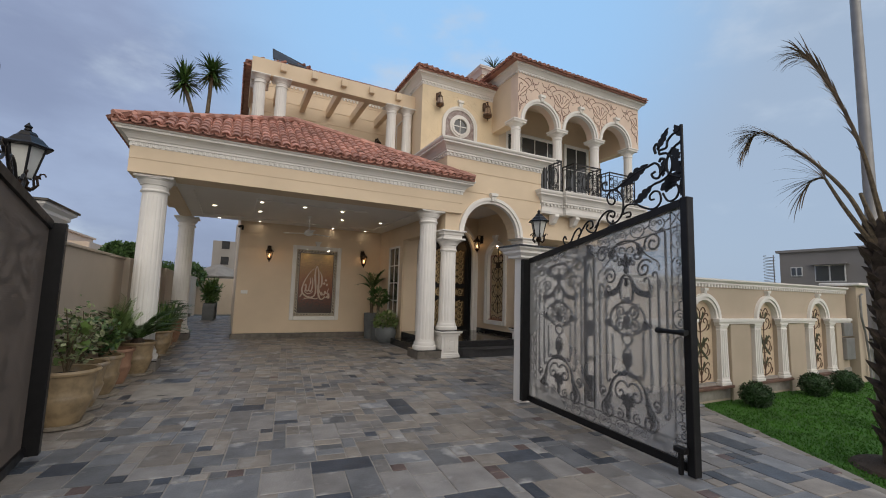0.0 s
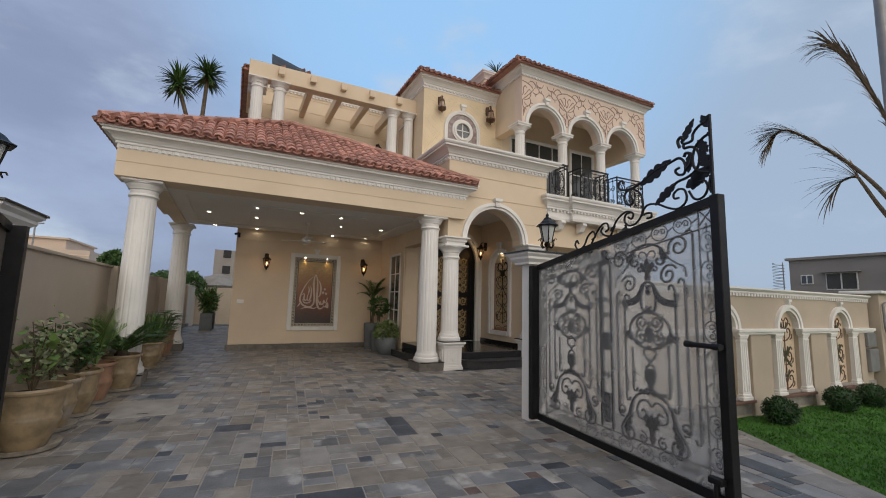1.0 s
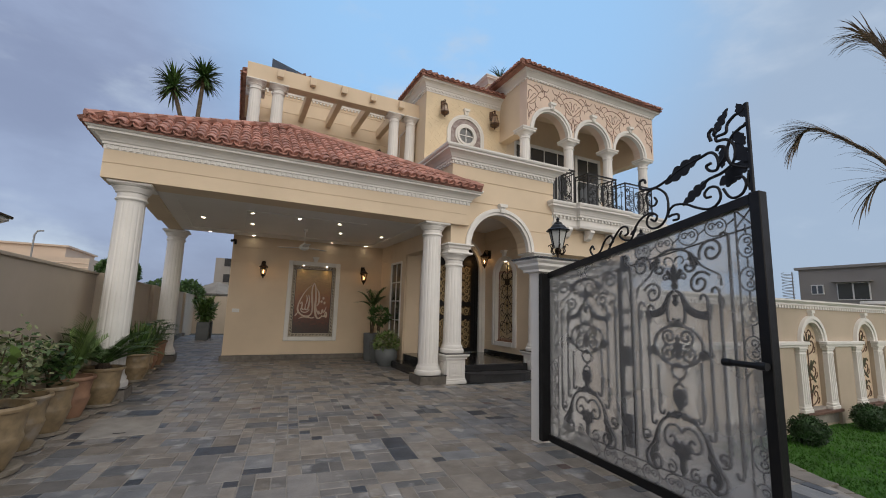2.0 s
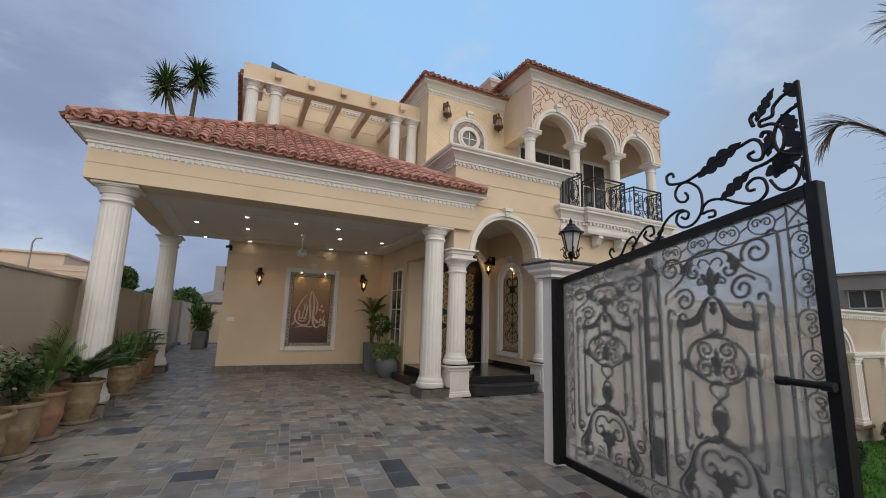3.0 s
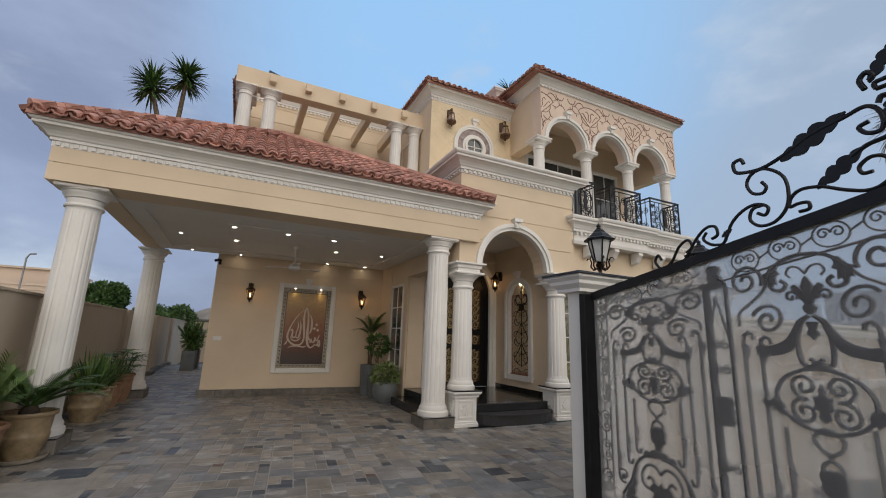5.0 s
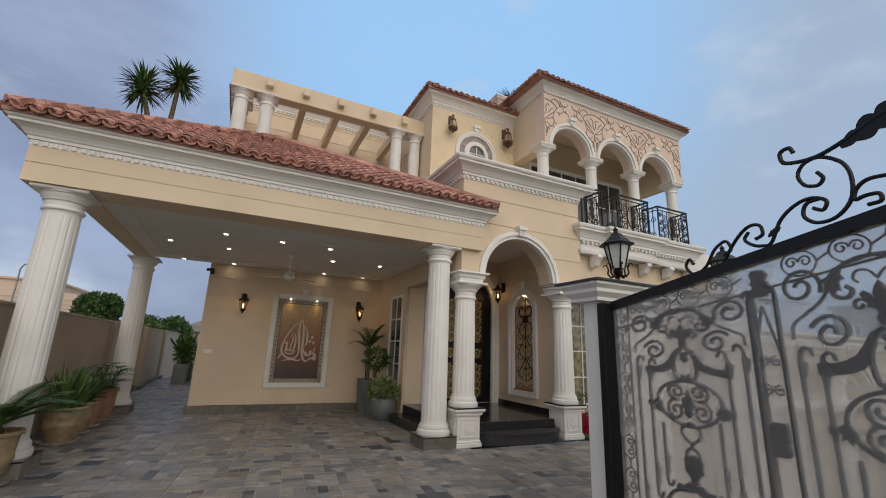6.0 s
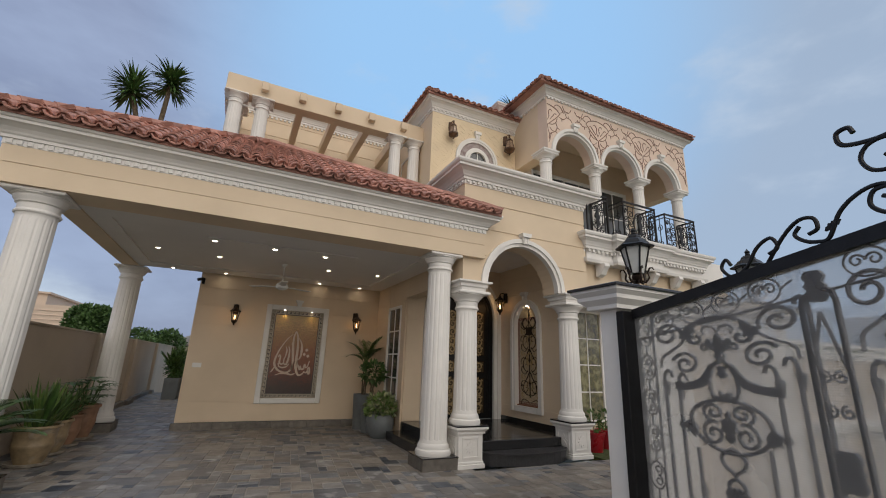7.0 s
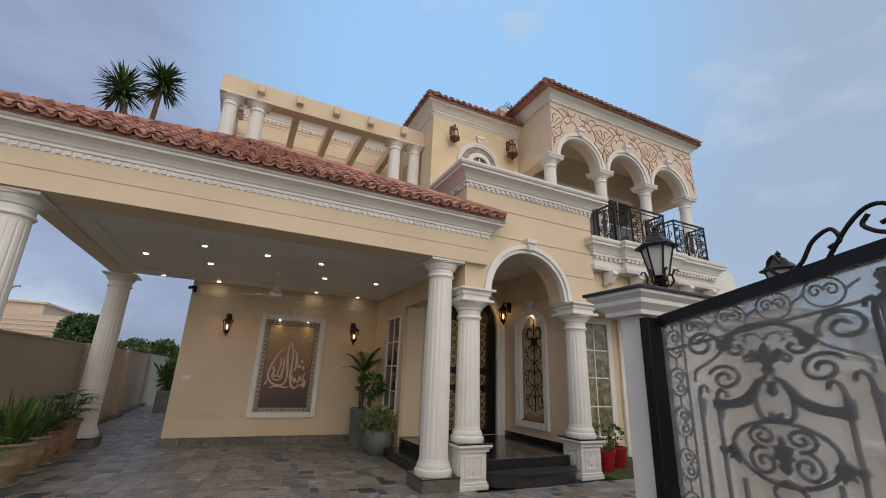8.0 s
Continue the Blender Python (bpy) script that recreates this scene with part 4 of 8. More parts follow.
    # chain of hearts down to the tulip
    stem((0.0, 1.14), (0.035, 1.12), (0.066, 1.085), (0.05, 1.04), (0.012, 1.012), (0.0, 0.985), (0.03, 0.965), (0.045, 0.935), (0.022, 0.915), (0.008, 0.935), w=0.011)
    plate("tulip", ((0.0, 0.925), (0.022, 0.905), (0.05, 0.925), (0.066, 0.9), (0.056, 0.86), (0.066, 0.835), (0.036, 0.81), (0.022, 0.785), (0.03, 0.765), (0.0, 0.755)))
    plate("sprig", ((0.0, 0.755), (0.05, 0.762), (0.08, 0.735), (0.115, 0.742), (0.14, 0.71), (0.105, 0.705), (0.085, 0.69), (0.05, 0.712), (0.0, 0.715)))
    # great leafy C-scrolls of the foot
    stem((0.02, 0.71), (0.09, 0.71), (0.17, 0.665), (0.225, 0.585), (0.265, 0.48), (0.315, 0.41), (0.355, 0.345), (0.335, 0.27), (0.265, 0.245), (0.21, 0.285), (0.215, 0.35), (0.265, 0.37), (0.29, 0.33), w=0.013, name="great_scroll")
    plate("acanthus", ((0.2, 0.605), (0.235, 0.54), (0.25, 0.46), (0.3, 0.405), (0.325, 0.345), (0.3, 0.285), (0.255, 0.262), (0.272, 0.315), (0.243, 0.335), (0.262, 0.375), (0.228, 0.4), (0.238, 0.44), (0.212, 0.47), (0.222, 0.52)))
    stem((0.0, 0.6), (0.05, 0.645), (0.12, 0.63), (0.165, 0.56), (0.15, 0.49), (0.09, 0.475), (0.06, 0.52), (0.085, 0.56), (0.115, 0.54), w=0.011)
    curl(0.34, 0.5, 0.06, 1.3, -math.pi * 0.6, 1, 0.009)
    plate("foot_flower", ((0.0, 0.545), (0.02, 0.51), (0.055, 0.53), (0.085, 0.505), (0.1, 0.47), (0.06, 0.455), (0.075, 0.42), (0.035, 0.41), (0.022, 0.36), (0.03, 0.32), (0.0, 0.262)))
    curl(0.11, 0.31, 0.055, 1.3, math.pi * 0.4, 1, 0.009)
    # large free scrolls at the shoulders
    curl(0.335, 1.995, 0.105, 1.55, math.pi * 1.15, -1, 0.0115, 0.1)
    curl(0.225, 1.75, 0.095, 1.5, math.pi * 0.15, 1, 0.0115, 0.16)
    stem((0.2, 1.965), (0.25, 1.9), (0.32, 1.85), (0.39, 1.8), (0.4, 1.72), w=0.009, lean=0.1)
    # uprights with hooked heads and bud feet
    for dx, z0, z1, hook in ((0.475, 0.44, 2.04, 1), (0.385, 0.5, 1.64, 1), (0.285, 0.64, 1.6, 1), (0.2, 0.74, 1.14, 0)):
        for q in (-1, 1):
            if hook and dx > 0.4 and q < 0:
                continue
            line = [put(q * dx, z0 + (z1 - z0) * i / 5, 0.14 * i / 5) for i in range(6)]
            if hook:
                u, z = line[-1]
                line += [(u - q * a, z + b) for a, b in ((0.008, 0.035), (0.03, 0.055), (0.055, 0.045), (0.062, 0.012))]
            u, z = line[0]
            line = [(u - q * 0.05, z + 0.005), (u - q * 0.035, z - 0.03), (u - q * 0.01, z - 0.028)] + line
            bar(o, "upright", line, 0.0115)
            part("bud", lathe(bmesh.new(), [(0.0, -0.07), (0.016, -0.045), (0.011, -0.01), (0.021, 0.025), (0.012, 0.06), (0.0, 0.1)], 8, (u, 0.024, z + 0.1)), IRON, o)
            if hook and dx < 0.4:
                part("collar", lathe(bmesh.new(), [(0.012, -0.06), (0.02, -0.02), (0.026, 0.02), (0.014, 0.035)], 8, (line[8][0], 0.027, line[8][1] - 0.05)), IRON, o)


def gate_leaf(sheet=None):
    g = thing("gate_leaf", "open black wrought-iron gate leaf with scrolls behind a translucent sheet", "gate", group="driveway gates")
    w = 0.075
    n = 16
    bm = bmesh.new()
    box(bm, 0, -0.115, 0.05, w, 0.045, 1.995, 0.004)
    part("hinge_stile", bm, IRON, g)
    part("lock_stile", box(bmesh.new(), GL - w, -0.032, 0.02, GL, 0.05, gate_top(GL) + 0.02, 0.005), IRON, g)
    bm = bmesh.new()
    prism(bm, [(w, 0.05), (GL - w, 0.05), (GL - w, 0.125), (w, 0.125)], -0.028, 0.043)
    part("bottom_rail", bm, IRON, g)
    bm = bmesh.new()
    us = [w + (GL - w * 2) * i / n for i in range(n + 1)]
    prism(bm, [(u, gate_top(u) - 0.05) for u in us] + [(u, gate_top(u) + 0.02) for u in us[::-1]], -0.03, 0.045)
    part("top_rail", bm, IRON, g)
    bm = bmesh.new()
    us = [w - 0.01 + (GL - w * 2 + 0.02) * i / n for i in range(n + 1)]
    prism(bm, [(us[0], 0.1), (us[-1], 0.1)] + [(u, gate_top(u) - 0.04) for u in us[::-1]], -0.004, -0.0005)
    part("sheet", bm, sheet or SHEET, g, "ribbed translucent plastic sheet")
    # border of C-scrolls
    def link(cu, cz, ax, n=5):
        """A border ring with a pair of curls in it and a short tie to the next one."""
        rx, rz = (0.086, 0.07) if ax == "x" else (0.062, 0.084)
        ringp = [(cu + rx * math.cos(a), cz + rz * math.sin(a)) for a in [2 * math.pi * i / 24 for i in range(25)]]
        bar(g, "border_ring", ringp, 0.006, n=n)
        for q in (-1, 1):
            c = spiral(0.034, 0.0, 0.033, 1.2, math.pi, 1, 16, 0.3)
            bar(g, "border_scroll", [(cu + q * a, cz + rz * 0.1 - b) if ax == "x" else (cu + rx * 0.1 - b, cz + q * a) for a, b in c], 0.006, n=n)
        if ax == "x":
            bar(g, "border_tie", [(cu + rx, cz), (cu + 0.234 - rx, cz + (0.16 * 0.234 if cz > 1 else 0.0))], 0.0065, n=n)
        else:
            bar(g, "border_tie", [(cu, cz + rz), (cu, cz + 0.24 - rz)], 0.0065, n=n)
    for i in range(9):
        u = 0.31 + i * 0.234
        if abs(u - 1.24) > 0.1:
            link(u, gate_top(u) - 0.118, "x")
        link(u, 0.185, "x")
    for i in range(7):
        link(0.148, 0.41 + i * 0.235, "z")
    for i in range(8):
        link(2.4, 0.35 + i * 0.241, "z")
    bar(g, "border_bar", [(u, gate_top(u) - 0.205) for u in us], 0.008)
    bar(g, "border_bar", [(0.09, 0.265), (GL - 0.1, 0.265)], 0.008)
    bar(g, "border_bar", [(0.215, 0.13), (0.215, gate_top(0.2) - 0.05)], 0.008)
    bar(g, "border_bar", [(2.335, 0.13), (2.335, gate_top(GL) - 0.07)], 0.008)
    zt = gate_top(2.4)
    for a, b in (((2.335, zt - 0.19), (2.46, zt - 0.05)), ((2.335, zt - 0.05), (2.46, zt - 0.19))):
        bar(g, "corner_tie", [a, b], 0.0065)
    # middle post of two bars with cast collars, a V and small curls between them
    for u, q in ((1.182, 1), (1.335, -1)):
        zt = gate_top(u) - 0.26
        bar(g, "middle_bar", [(u, 0.28), (u, zt), (u + q * 0.01, zt + 0.045), (u + q * 0.035, zt + 0.065), (u + q * 0.06, zt + 0.04)], 0.015)
        bar(g, "collar_bar", [(u + q * 0.01, 1.6), (1.2585, 1.88)], 0.008)
    for za, zb in ((1.93, 2.09), (1.05, 1.23), (0.33, 0.62)):
        zm = (za + zb) / 2
        part("cast_collar", prism(bmesh.new(), [(1.2585 + q * a, z) for q, rows in ((1, ((0.03, za), (0.05, za + 0.03), (0.034, zm - 0.02), (0.052, zm), (0.034, zm + 0.02), (0.05, zb - 0.03), (0.03, zb))), (-1, ((0.03, zb), (0.05, zb - 0.03), (0.034, zm + 0.02), (0.052, zm), (0.034, zm - 0.02), (0.05, za + 0.03), (0.03, za)))) for a, z in rows], 0.001, 0.03), IRON, g)
    for z in (1.56, 1.4, 0.8):
        for q in (-1, 1):
            bar(g, "collar_scroll", [(1.2585 + q * a, z + b) for a, b in spiral(0.034, 0, 0.032, 1.3, math.pi / 2, 1, 14)], 0.0065, n=5)
    gate_motif(g, 0.70, 1.08, 0.77)
    gate_motif(g, 1.80, 1.0)
    bolt = part("bolt_bar", tube(bmesh.new(), [(GL - 0.28, -0.095, 1.21), (GL - 0.02, -0.095, 1.21)], 0.021, 12), IRON, g, smooth=True)
    for a in (GL - 0.29, GL - 0.06):
        part("bolt_coupling", tube(bmesh.new(), [(a, -0.095, 1.21), (a + 0.06, -0.095, 1.21)], 0.027, 12), IRON, bolt, smooth=True)
    part("bolt_bracket", boxes((GL - 0.055, -0.09, 1.192, GL - 0.015, -0.03, 1.228), bev=0.003), IRON, bolt)
    part("drop_bolt", boxes((GL - 0.12, -0.085, 0.02, GL - 0.09, -0.045, 0.24), (GL - 0.16, -0.09, 0.2, GL - 0.05, -0.03, 0.245), bev=0.004), IRON, g)
    # crest over the top rail
    tip = 3.09
    part("finial_post", box(bmesh.new(), GL - 0.068, -0.011, gate_top(GL), GL - 0.046, 0.011, tip, 0.003), IRON, g)
    def crest(ctrl, r=0.0105):
        bar(g, "crest_scroll", [tuple(p) for p in curve_pts([(min(u, GL - 0.075), z) for u, z in ctrl], 6)], r, 0.0, 7)
    crest([(0.86, 2.2), (0.83, 2.24), (0.8, 2.19), (0.86, 2.13), (0.95, 2.17), (1.02, 2.27), (1.1, 2.31), (1.13, 2.25), (1.08, 2.22)])
    crest([(1.06, 2.16), (1.166, 2.3), (1.25, 2.367), (1.316, 2.361), (1.329, 2.302), (1.285, 2.28)])
    crest([(1.25, 2.335), (1.222, 2.292), (1.264, 2.249), (1.318, 2.231), (1.37, 2.24), (1.432, 2.356), (1.512, 2.421), (1.595, 2.441), (1.664, 2.406), (1.644, 2.359), (1.6, 2.382)])
    crest([(1.635, 2.425), (1.572, 2.414), (1.553, 2.349), (1.607, 2.297), (1.694, 2.304), (1.766, 2.375), (1.786, 2.486), (1.761, 2.583), (1.674, 2.653), (1.595, 2.647), (1.557, 2.589), (1.583, 2.522), (1.64, 2.501), (1.67, 2.533), (1.647, 2.576)])
    crest([(1.554, 2.734), (1.537, 2.77), (1.489, 2.761), (1.492, 2.704), (1.536, 2.676), (1.656, 2.663), (1.79, 2.699), (1.934, 2.76), (2.093, 2.791), (2.181, 2.808), (2.231, 2.773), (2.248, 2.703), (2.229, 2.653), (2.177, 2.661), (2.149, 2.705), (2.192, 2.721)], 0.012)
    crest([(1.826, 2.33), (1.877, 2.335), (1.875, 2.373), (1.826, 2.379), (1.781, 2.372), (1.796, 2.425), (1.851, 2.458), (1.947, 2.444), (2.046, 2.393), (2.14, 2.36), (2.207, 2.375), (2.248, 2.428), (2.232, 2.506), (2.175, 2.53), (2.124, 2.497), (2.13, 2.456), (2.173, 2.452)])
    crest([(2.1, 2.56), (2.169, 2.598), (2.263, 2.614), (2.342, 2.653), (2.378, 2.718), (2.373, 2.804), (2.32, 2.866), (2.243, 2.879)], 0.012)
    crest([(2.243, 2.88), (2.243, 2.915), (2.319, 2.922), (2.334, 2.98), (2.389, 3.027), (2.449, 3.04), (2.51, 3.075), (2.56, tip - 0.01)], 0.012)
    crest([(2.55, 2.94), (2.487, 2.925), (2.422, 2.911), (2.356, 2.864), (2.321, 2.78), (2.327, 2.693), (2.364, 2.644), (2.443, 2.605), (2.55, 2.6)], 0.012)
    crest([(2.271, 2.49), (2.311, 2.42), (2.354, 2.4), (2.41, 2.42), (2.44, 2.48), (2.42, 2.54), (2.37, 2.55)])
    crest([(2.56, 2.58), (2.49, 2.56), (2.455, 2.5), (2.48, 2.44), (2.56, 2.43)])
    crest([(2.2, 2.9), (2.185, 2.96), (2.215, 2.99), (2.24, 2.96), (2.22, 2.94)], 0.014)
    crest([(2.24, 2.8), (2.26, 2.83), (2.31, 2.8), (2.3, 2.73), (2.25, 2.68)], 0.014)
    for u, z, L, a, wd in ((1.77, 2.67, 0.37, 0.42, 0.36), (1.93, 2.44, 0.28, 0.6, 0.34), (2.25, 2.53, 0.26, 0.45, 0.55), (2.3, 2.5, 0.2, 0.95, 0.55), (2.22, 2.93, 0.22, 0.95, 0.34), (2.3, 2.82, 0.17, -1.75, 0.5), (2.55, 2.63, 0.2, 1.95, 0.55), (2.45, 2.78, 0.15, 2.1, 0.6), (2.57, 2.99, 0.13, 1.9, 0.6), (1.36, 2.28, 0.08, 0.5, 0.5)):
        leaf_plate(g, min(u, GL - 0.08), z, L, a, wd, 0.0, "crest_leaf", 4)
    return g


gate = gate_leaf()
gate.matrix_basis = pose(3.73, 4.83, 0, 0, 0, -94.9)
# Denser brown copy of SHEET; its grazing-view look is put into the mix
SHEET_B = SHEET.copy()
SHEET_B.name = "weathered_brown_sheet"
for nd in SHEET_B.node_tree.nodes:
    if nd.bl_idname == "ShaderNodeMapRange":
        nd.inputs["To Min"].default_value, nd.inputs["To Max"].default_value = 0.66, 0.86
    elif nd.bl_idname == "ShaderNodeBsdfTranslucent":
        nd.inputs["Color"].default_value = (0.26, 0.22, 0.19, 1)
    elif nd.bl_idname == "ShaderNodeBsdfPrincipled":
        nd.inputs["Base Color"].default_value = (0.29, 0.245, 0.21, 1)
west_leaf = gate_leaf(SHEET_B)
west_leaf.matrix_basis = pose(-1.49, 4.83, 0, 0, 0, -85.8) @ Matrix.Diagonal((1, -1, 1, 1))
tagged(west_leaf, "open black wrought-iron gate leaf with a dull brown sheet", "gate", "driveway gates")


def gate_lantern():
    l = thing("gate_lantern", "black six-sided post lantern with pale glass on a gate pillar", "lamp", group="pillar lanterns")
    part("foot", lathe(bmesh.new(), [(0.075, 0), (0.075, 0.012), (0.03, 0.025), (0.018, 0.05), (0.018, 0.1), (0.04, 0.12), (0.05, 0.16), (0.03, 0.19)], 16), BRONZE, l, smooth=True)
    for k in range(6):
        a = k * math.pi / 3
        c, s = math.cos(a), math.sin(a)
        pts = [(0.03, 0.12), (0.075, 0.1), (0.105, 0.14), (0.095, 0.19), (0.115, 0.235), (0.14, 0.235), (0.15, 0.215)]
        bm = tube(bmesh.new(), [(c * r, s * r, z) for r, z in pts], 0.012, 6, 0.006)
        part("scroll_arm", bm, BRONZE, l, smooth=True)
    n = 6
    lo, hi, z0, z1 = 0.07, 0.13, 0.19, 0.45
    for k in range(n):
        a, b = 2 * math.pi * k / n, 2 * math.pi * (k + 1) / n
        bm = bmesh.new()
        tube(bm, [(lo * math.cos(a), lo * math.sin(a), z0), (hi * math.cos(a), hi * math.sin(a), z1)], 0.009, 5)
        part("rib", bm, IRON, l)
        bm = bmesh.new()
        q = 0.965
        p = [bm.verts.new(v) for v in ((lo * q * math.cos(a), lo * q * math.sin(a), z0), (lo * q * math.cos(b), lo * q * math.sin(b), z0), (hi * q * math.cos(b), hi * q * math.sin(b), z1), (hi * q * math.cos(a), hi * q * math.sin(a), z1))]
        bm.faces.new(p)
        part("pane", bm, FROST, l, "pale frosted glass")
    part("roof", lathe(bmesh.new(), [(0.175, 0.44), (0.18, 0.455), (0.14, 0.475), (0.1, 0.52), (0.07, 0.54), (0.066, 0.555), (0.05, 0.575), (0.0, 0.58)], 6), IRON, l)
    part("finial", lathe(bmesh.new(), [(0.012, 0.57), (0.026, 0.59), (0.02, 0.605), (0.028, 0.62), (0.012, 0.64), (0.0, 0.66)], 12), IRON, l, smooth=True)
    return l


def gate_pillar(x, y, w, d, zb=-0.3, h=2.02, ov=0.0):
    p = thing("gate_pillar", "white gate pillar with a moulded cap and dark coping slab", "pillar", (x, y, 0), "gate pillars")
    part("pillar_shaft", boxes((-w / 2, -d / 2, zb, w / 2, d / 2, h), bev=0.006), WHITE, p)
    part("pillar_cap", sweep(bmesh.new(), [(-0.05, h), (0.02 + ov, h), (0.02 + ov, h + 0.03), (0.07 + ov, h + 0.07), (0.07 + ov, h + 0.1), (0.11 + ov, h + 0.13), (0.11 + ov, h + 0.15), (-0.05, h + 0.15)], [(-w / 2, d / 2), (-w / 2, -d / 2), (w / 2, -d / 2), (w / 2, d / 2)], True), WHITE, p)
    part("coping", boxes((-w / 2 - 0.13 - ov, -d / 2 - 0.13 - ov, h + 0.15, w / 2 + 0.13 + ov, d / 2 + 0.13 + ov, h + 0.175), bev=0.005), GRANITE, p, "dark stone coping slab")
    return p


gate_pillar(4.06, 4.945, 0.82, 0.17, ov=0.05)
gate_pillar(-2.03, 5.13, 0.72, 0.52, ov=0.05)
gate_pillar(5.45, 4.95, 0.5, 0.5)
lan = gate_lantern()
lan.matrix_basis = pose(4.03, 4.95, 2.195) @ Matrix.Scale(0.9, 4)
copy_thing(lan, pose(-1.79, 5.02, 2.195) @ Matrix.Scale(1.22, 4))
copy_thing(lan, pose(5.42, 4.78, 2.17))

# ---- boundary walls, lawn and street side ----
LW = -1.86
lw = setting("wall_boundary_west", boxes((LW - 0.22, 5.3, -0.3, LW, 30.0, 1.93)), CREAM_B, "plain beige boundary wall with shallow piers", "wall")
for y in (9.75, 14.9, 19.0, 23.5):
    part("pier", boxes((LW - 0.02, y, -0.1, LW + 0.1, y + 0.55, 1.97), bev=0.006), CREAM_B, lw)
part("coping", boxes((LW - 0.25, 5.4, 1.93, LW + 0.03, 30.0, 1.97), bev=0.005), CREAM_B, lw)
for k in range(24):
    y = 13.0 + k * 0.45
    part("skirting_stone", box(bmesh.new(), LW - 0.01, y + 0.003, -0.02, LW + 0.13 + (0.1 if any(q - 0.3 < y < q + 0.5 for q in (14.9, 19.0, 23.5)) else 0.0), y + 0.446, 0.13 + random.uniform(-0.008, 0.008), 0.006), SKIRT, lw)
setting("wall_end", boxes((-2.1, 30.0, -0.3, 0.4, 30.2, 1.95)), CREAM_B, "beige wall closing the side passage", "wall")

WY, WZ0, WZ1 = 4.75, -0.5, 1.80
NIC = [7.69, 9.82, 11.95]
niches = [(c, 0.36, 1.15, -0.05) for c in NIC]
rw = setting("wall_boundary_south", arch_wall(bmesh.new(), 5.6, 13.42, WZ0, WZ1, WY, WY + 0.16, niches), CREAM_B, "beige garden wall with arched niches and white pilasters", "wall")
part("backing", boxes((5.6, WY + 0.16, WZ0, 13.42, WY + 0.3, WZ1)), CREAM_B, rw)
wp = [(5.7, WY), (13.42, WY), (13.42, WY + 0.3)]
part("coping", sweep(bmesh.new(), [(-0.3, WZ1), (0.03, WZ1), (0.03, WZ1 + 0.03), (0.08, WZ1 + 0.07), (0.08, WZ1 + 0.1), (-0.3, WZ1 + 0.1)], wp[:2]), WHITE, rw)
dentils(rw, wp, WZ1 - 0.06, WZ1 - 0.005, 0.035, 0.05, 0.045)
MOSAIC_R = material("cream_mosaic", (0.72, 0.58, 0.42), 0.6, var=0.12, scale=40, bump=0.3, bscale=120)
def square_pilaster(owner, x, y, z, h=1.16):
    """A tapered square pilaster with a moulded foot and head and sunk flutes in its face."""
    bm = bmesh.new()
    box(bm, x - 0.15, y - 0.1, z, x + 0.15, y + 0.02, z + 0.06, 0.008)
    box(bm, x - 0.135, y - 0.09, z + 0.06, x + 0.135, y + 0.02, z + 0.11, 0.012)
    box(bm, x - 0.118, y - 0.078, z + h - 0.13, x + 0.118, y + 0.02, z + h - 0.1, 0.006)
    box(bm, x - 0.125, y - 0.084, z + h - 0.07, x + 0.125, y + 0.02, z + h - 0.035, 0.008)
    box(bm, x - 0.14, y - 0.095, z + h - 0.035, x + 0.14, y + 0.02, z + h + 0.001, 0.006)
    part("pilaster_moulding", bm, WHITE, owner)
    bm = bmesh.new()
    lo, hi, z0, z1 = 0.122, 0.104, z + 0.1, z + h - 0.06
    ring = lambda w, zz, d: [bm.verts.new(v) for v in ((x - w, y + 0.02, zz), (x - w, y - d, zz), (x + w, y - d, zz), (x + w, y + 0.02, zz))]
    p, r = ring(lo, z0, 0.08), ring(hi, z1, 0.07)
    for i in range(3):
        bm.faces.new((p[i], p[i + 1], r[i + 1], r[i]))
    bm.faces.new(r)
    part("pilaster", bm, WHITE, owner)
    for k in (-1, 0, 1):
        bm = bmesh.new()
        tube(bm, [(x + k * 0.072, y - 0.081, z0 + 0.05), (x + k * 0.06, y - 0.072, z1 - 0.05)], 0.017, 6)
        part("reed", bm, WHITE, owner)


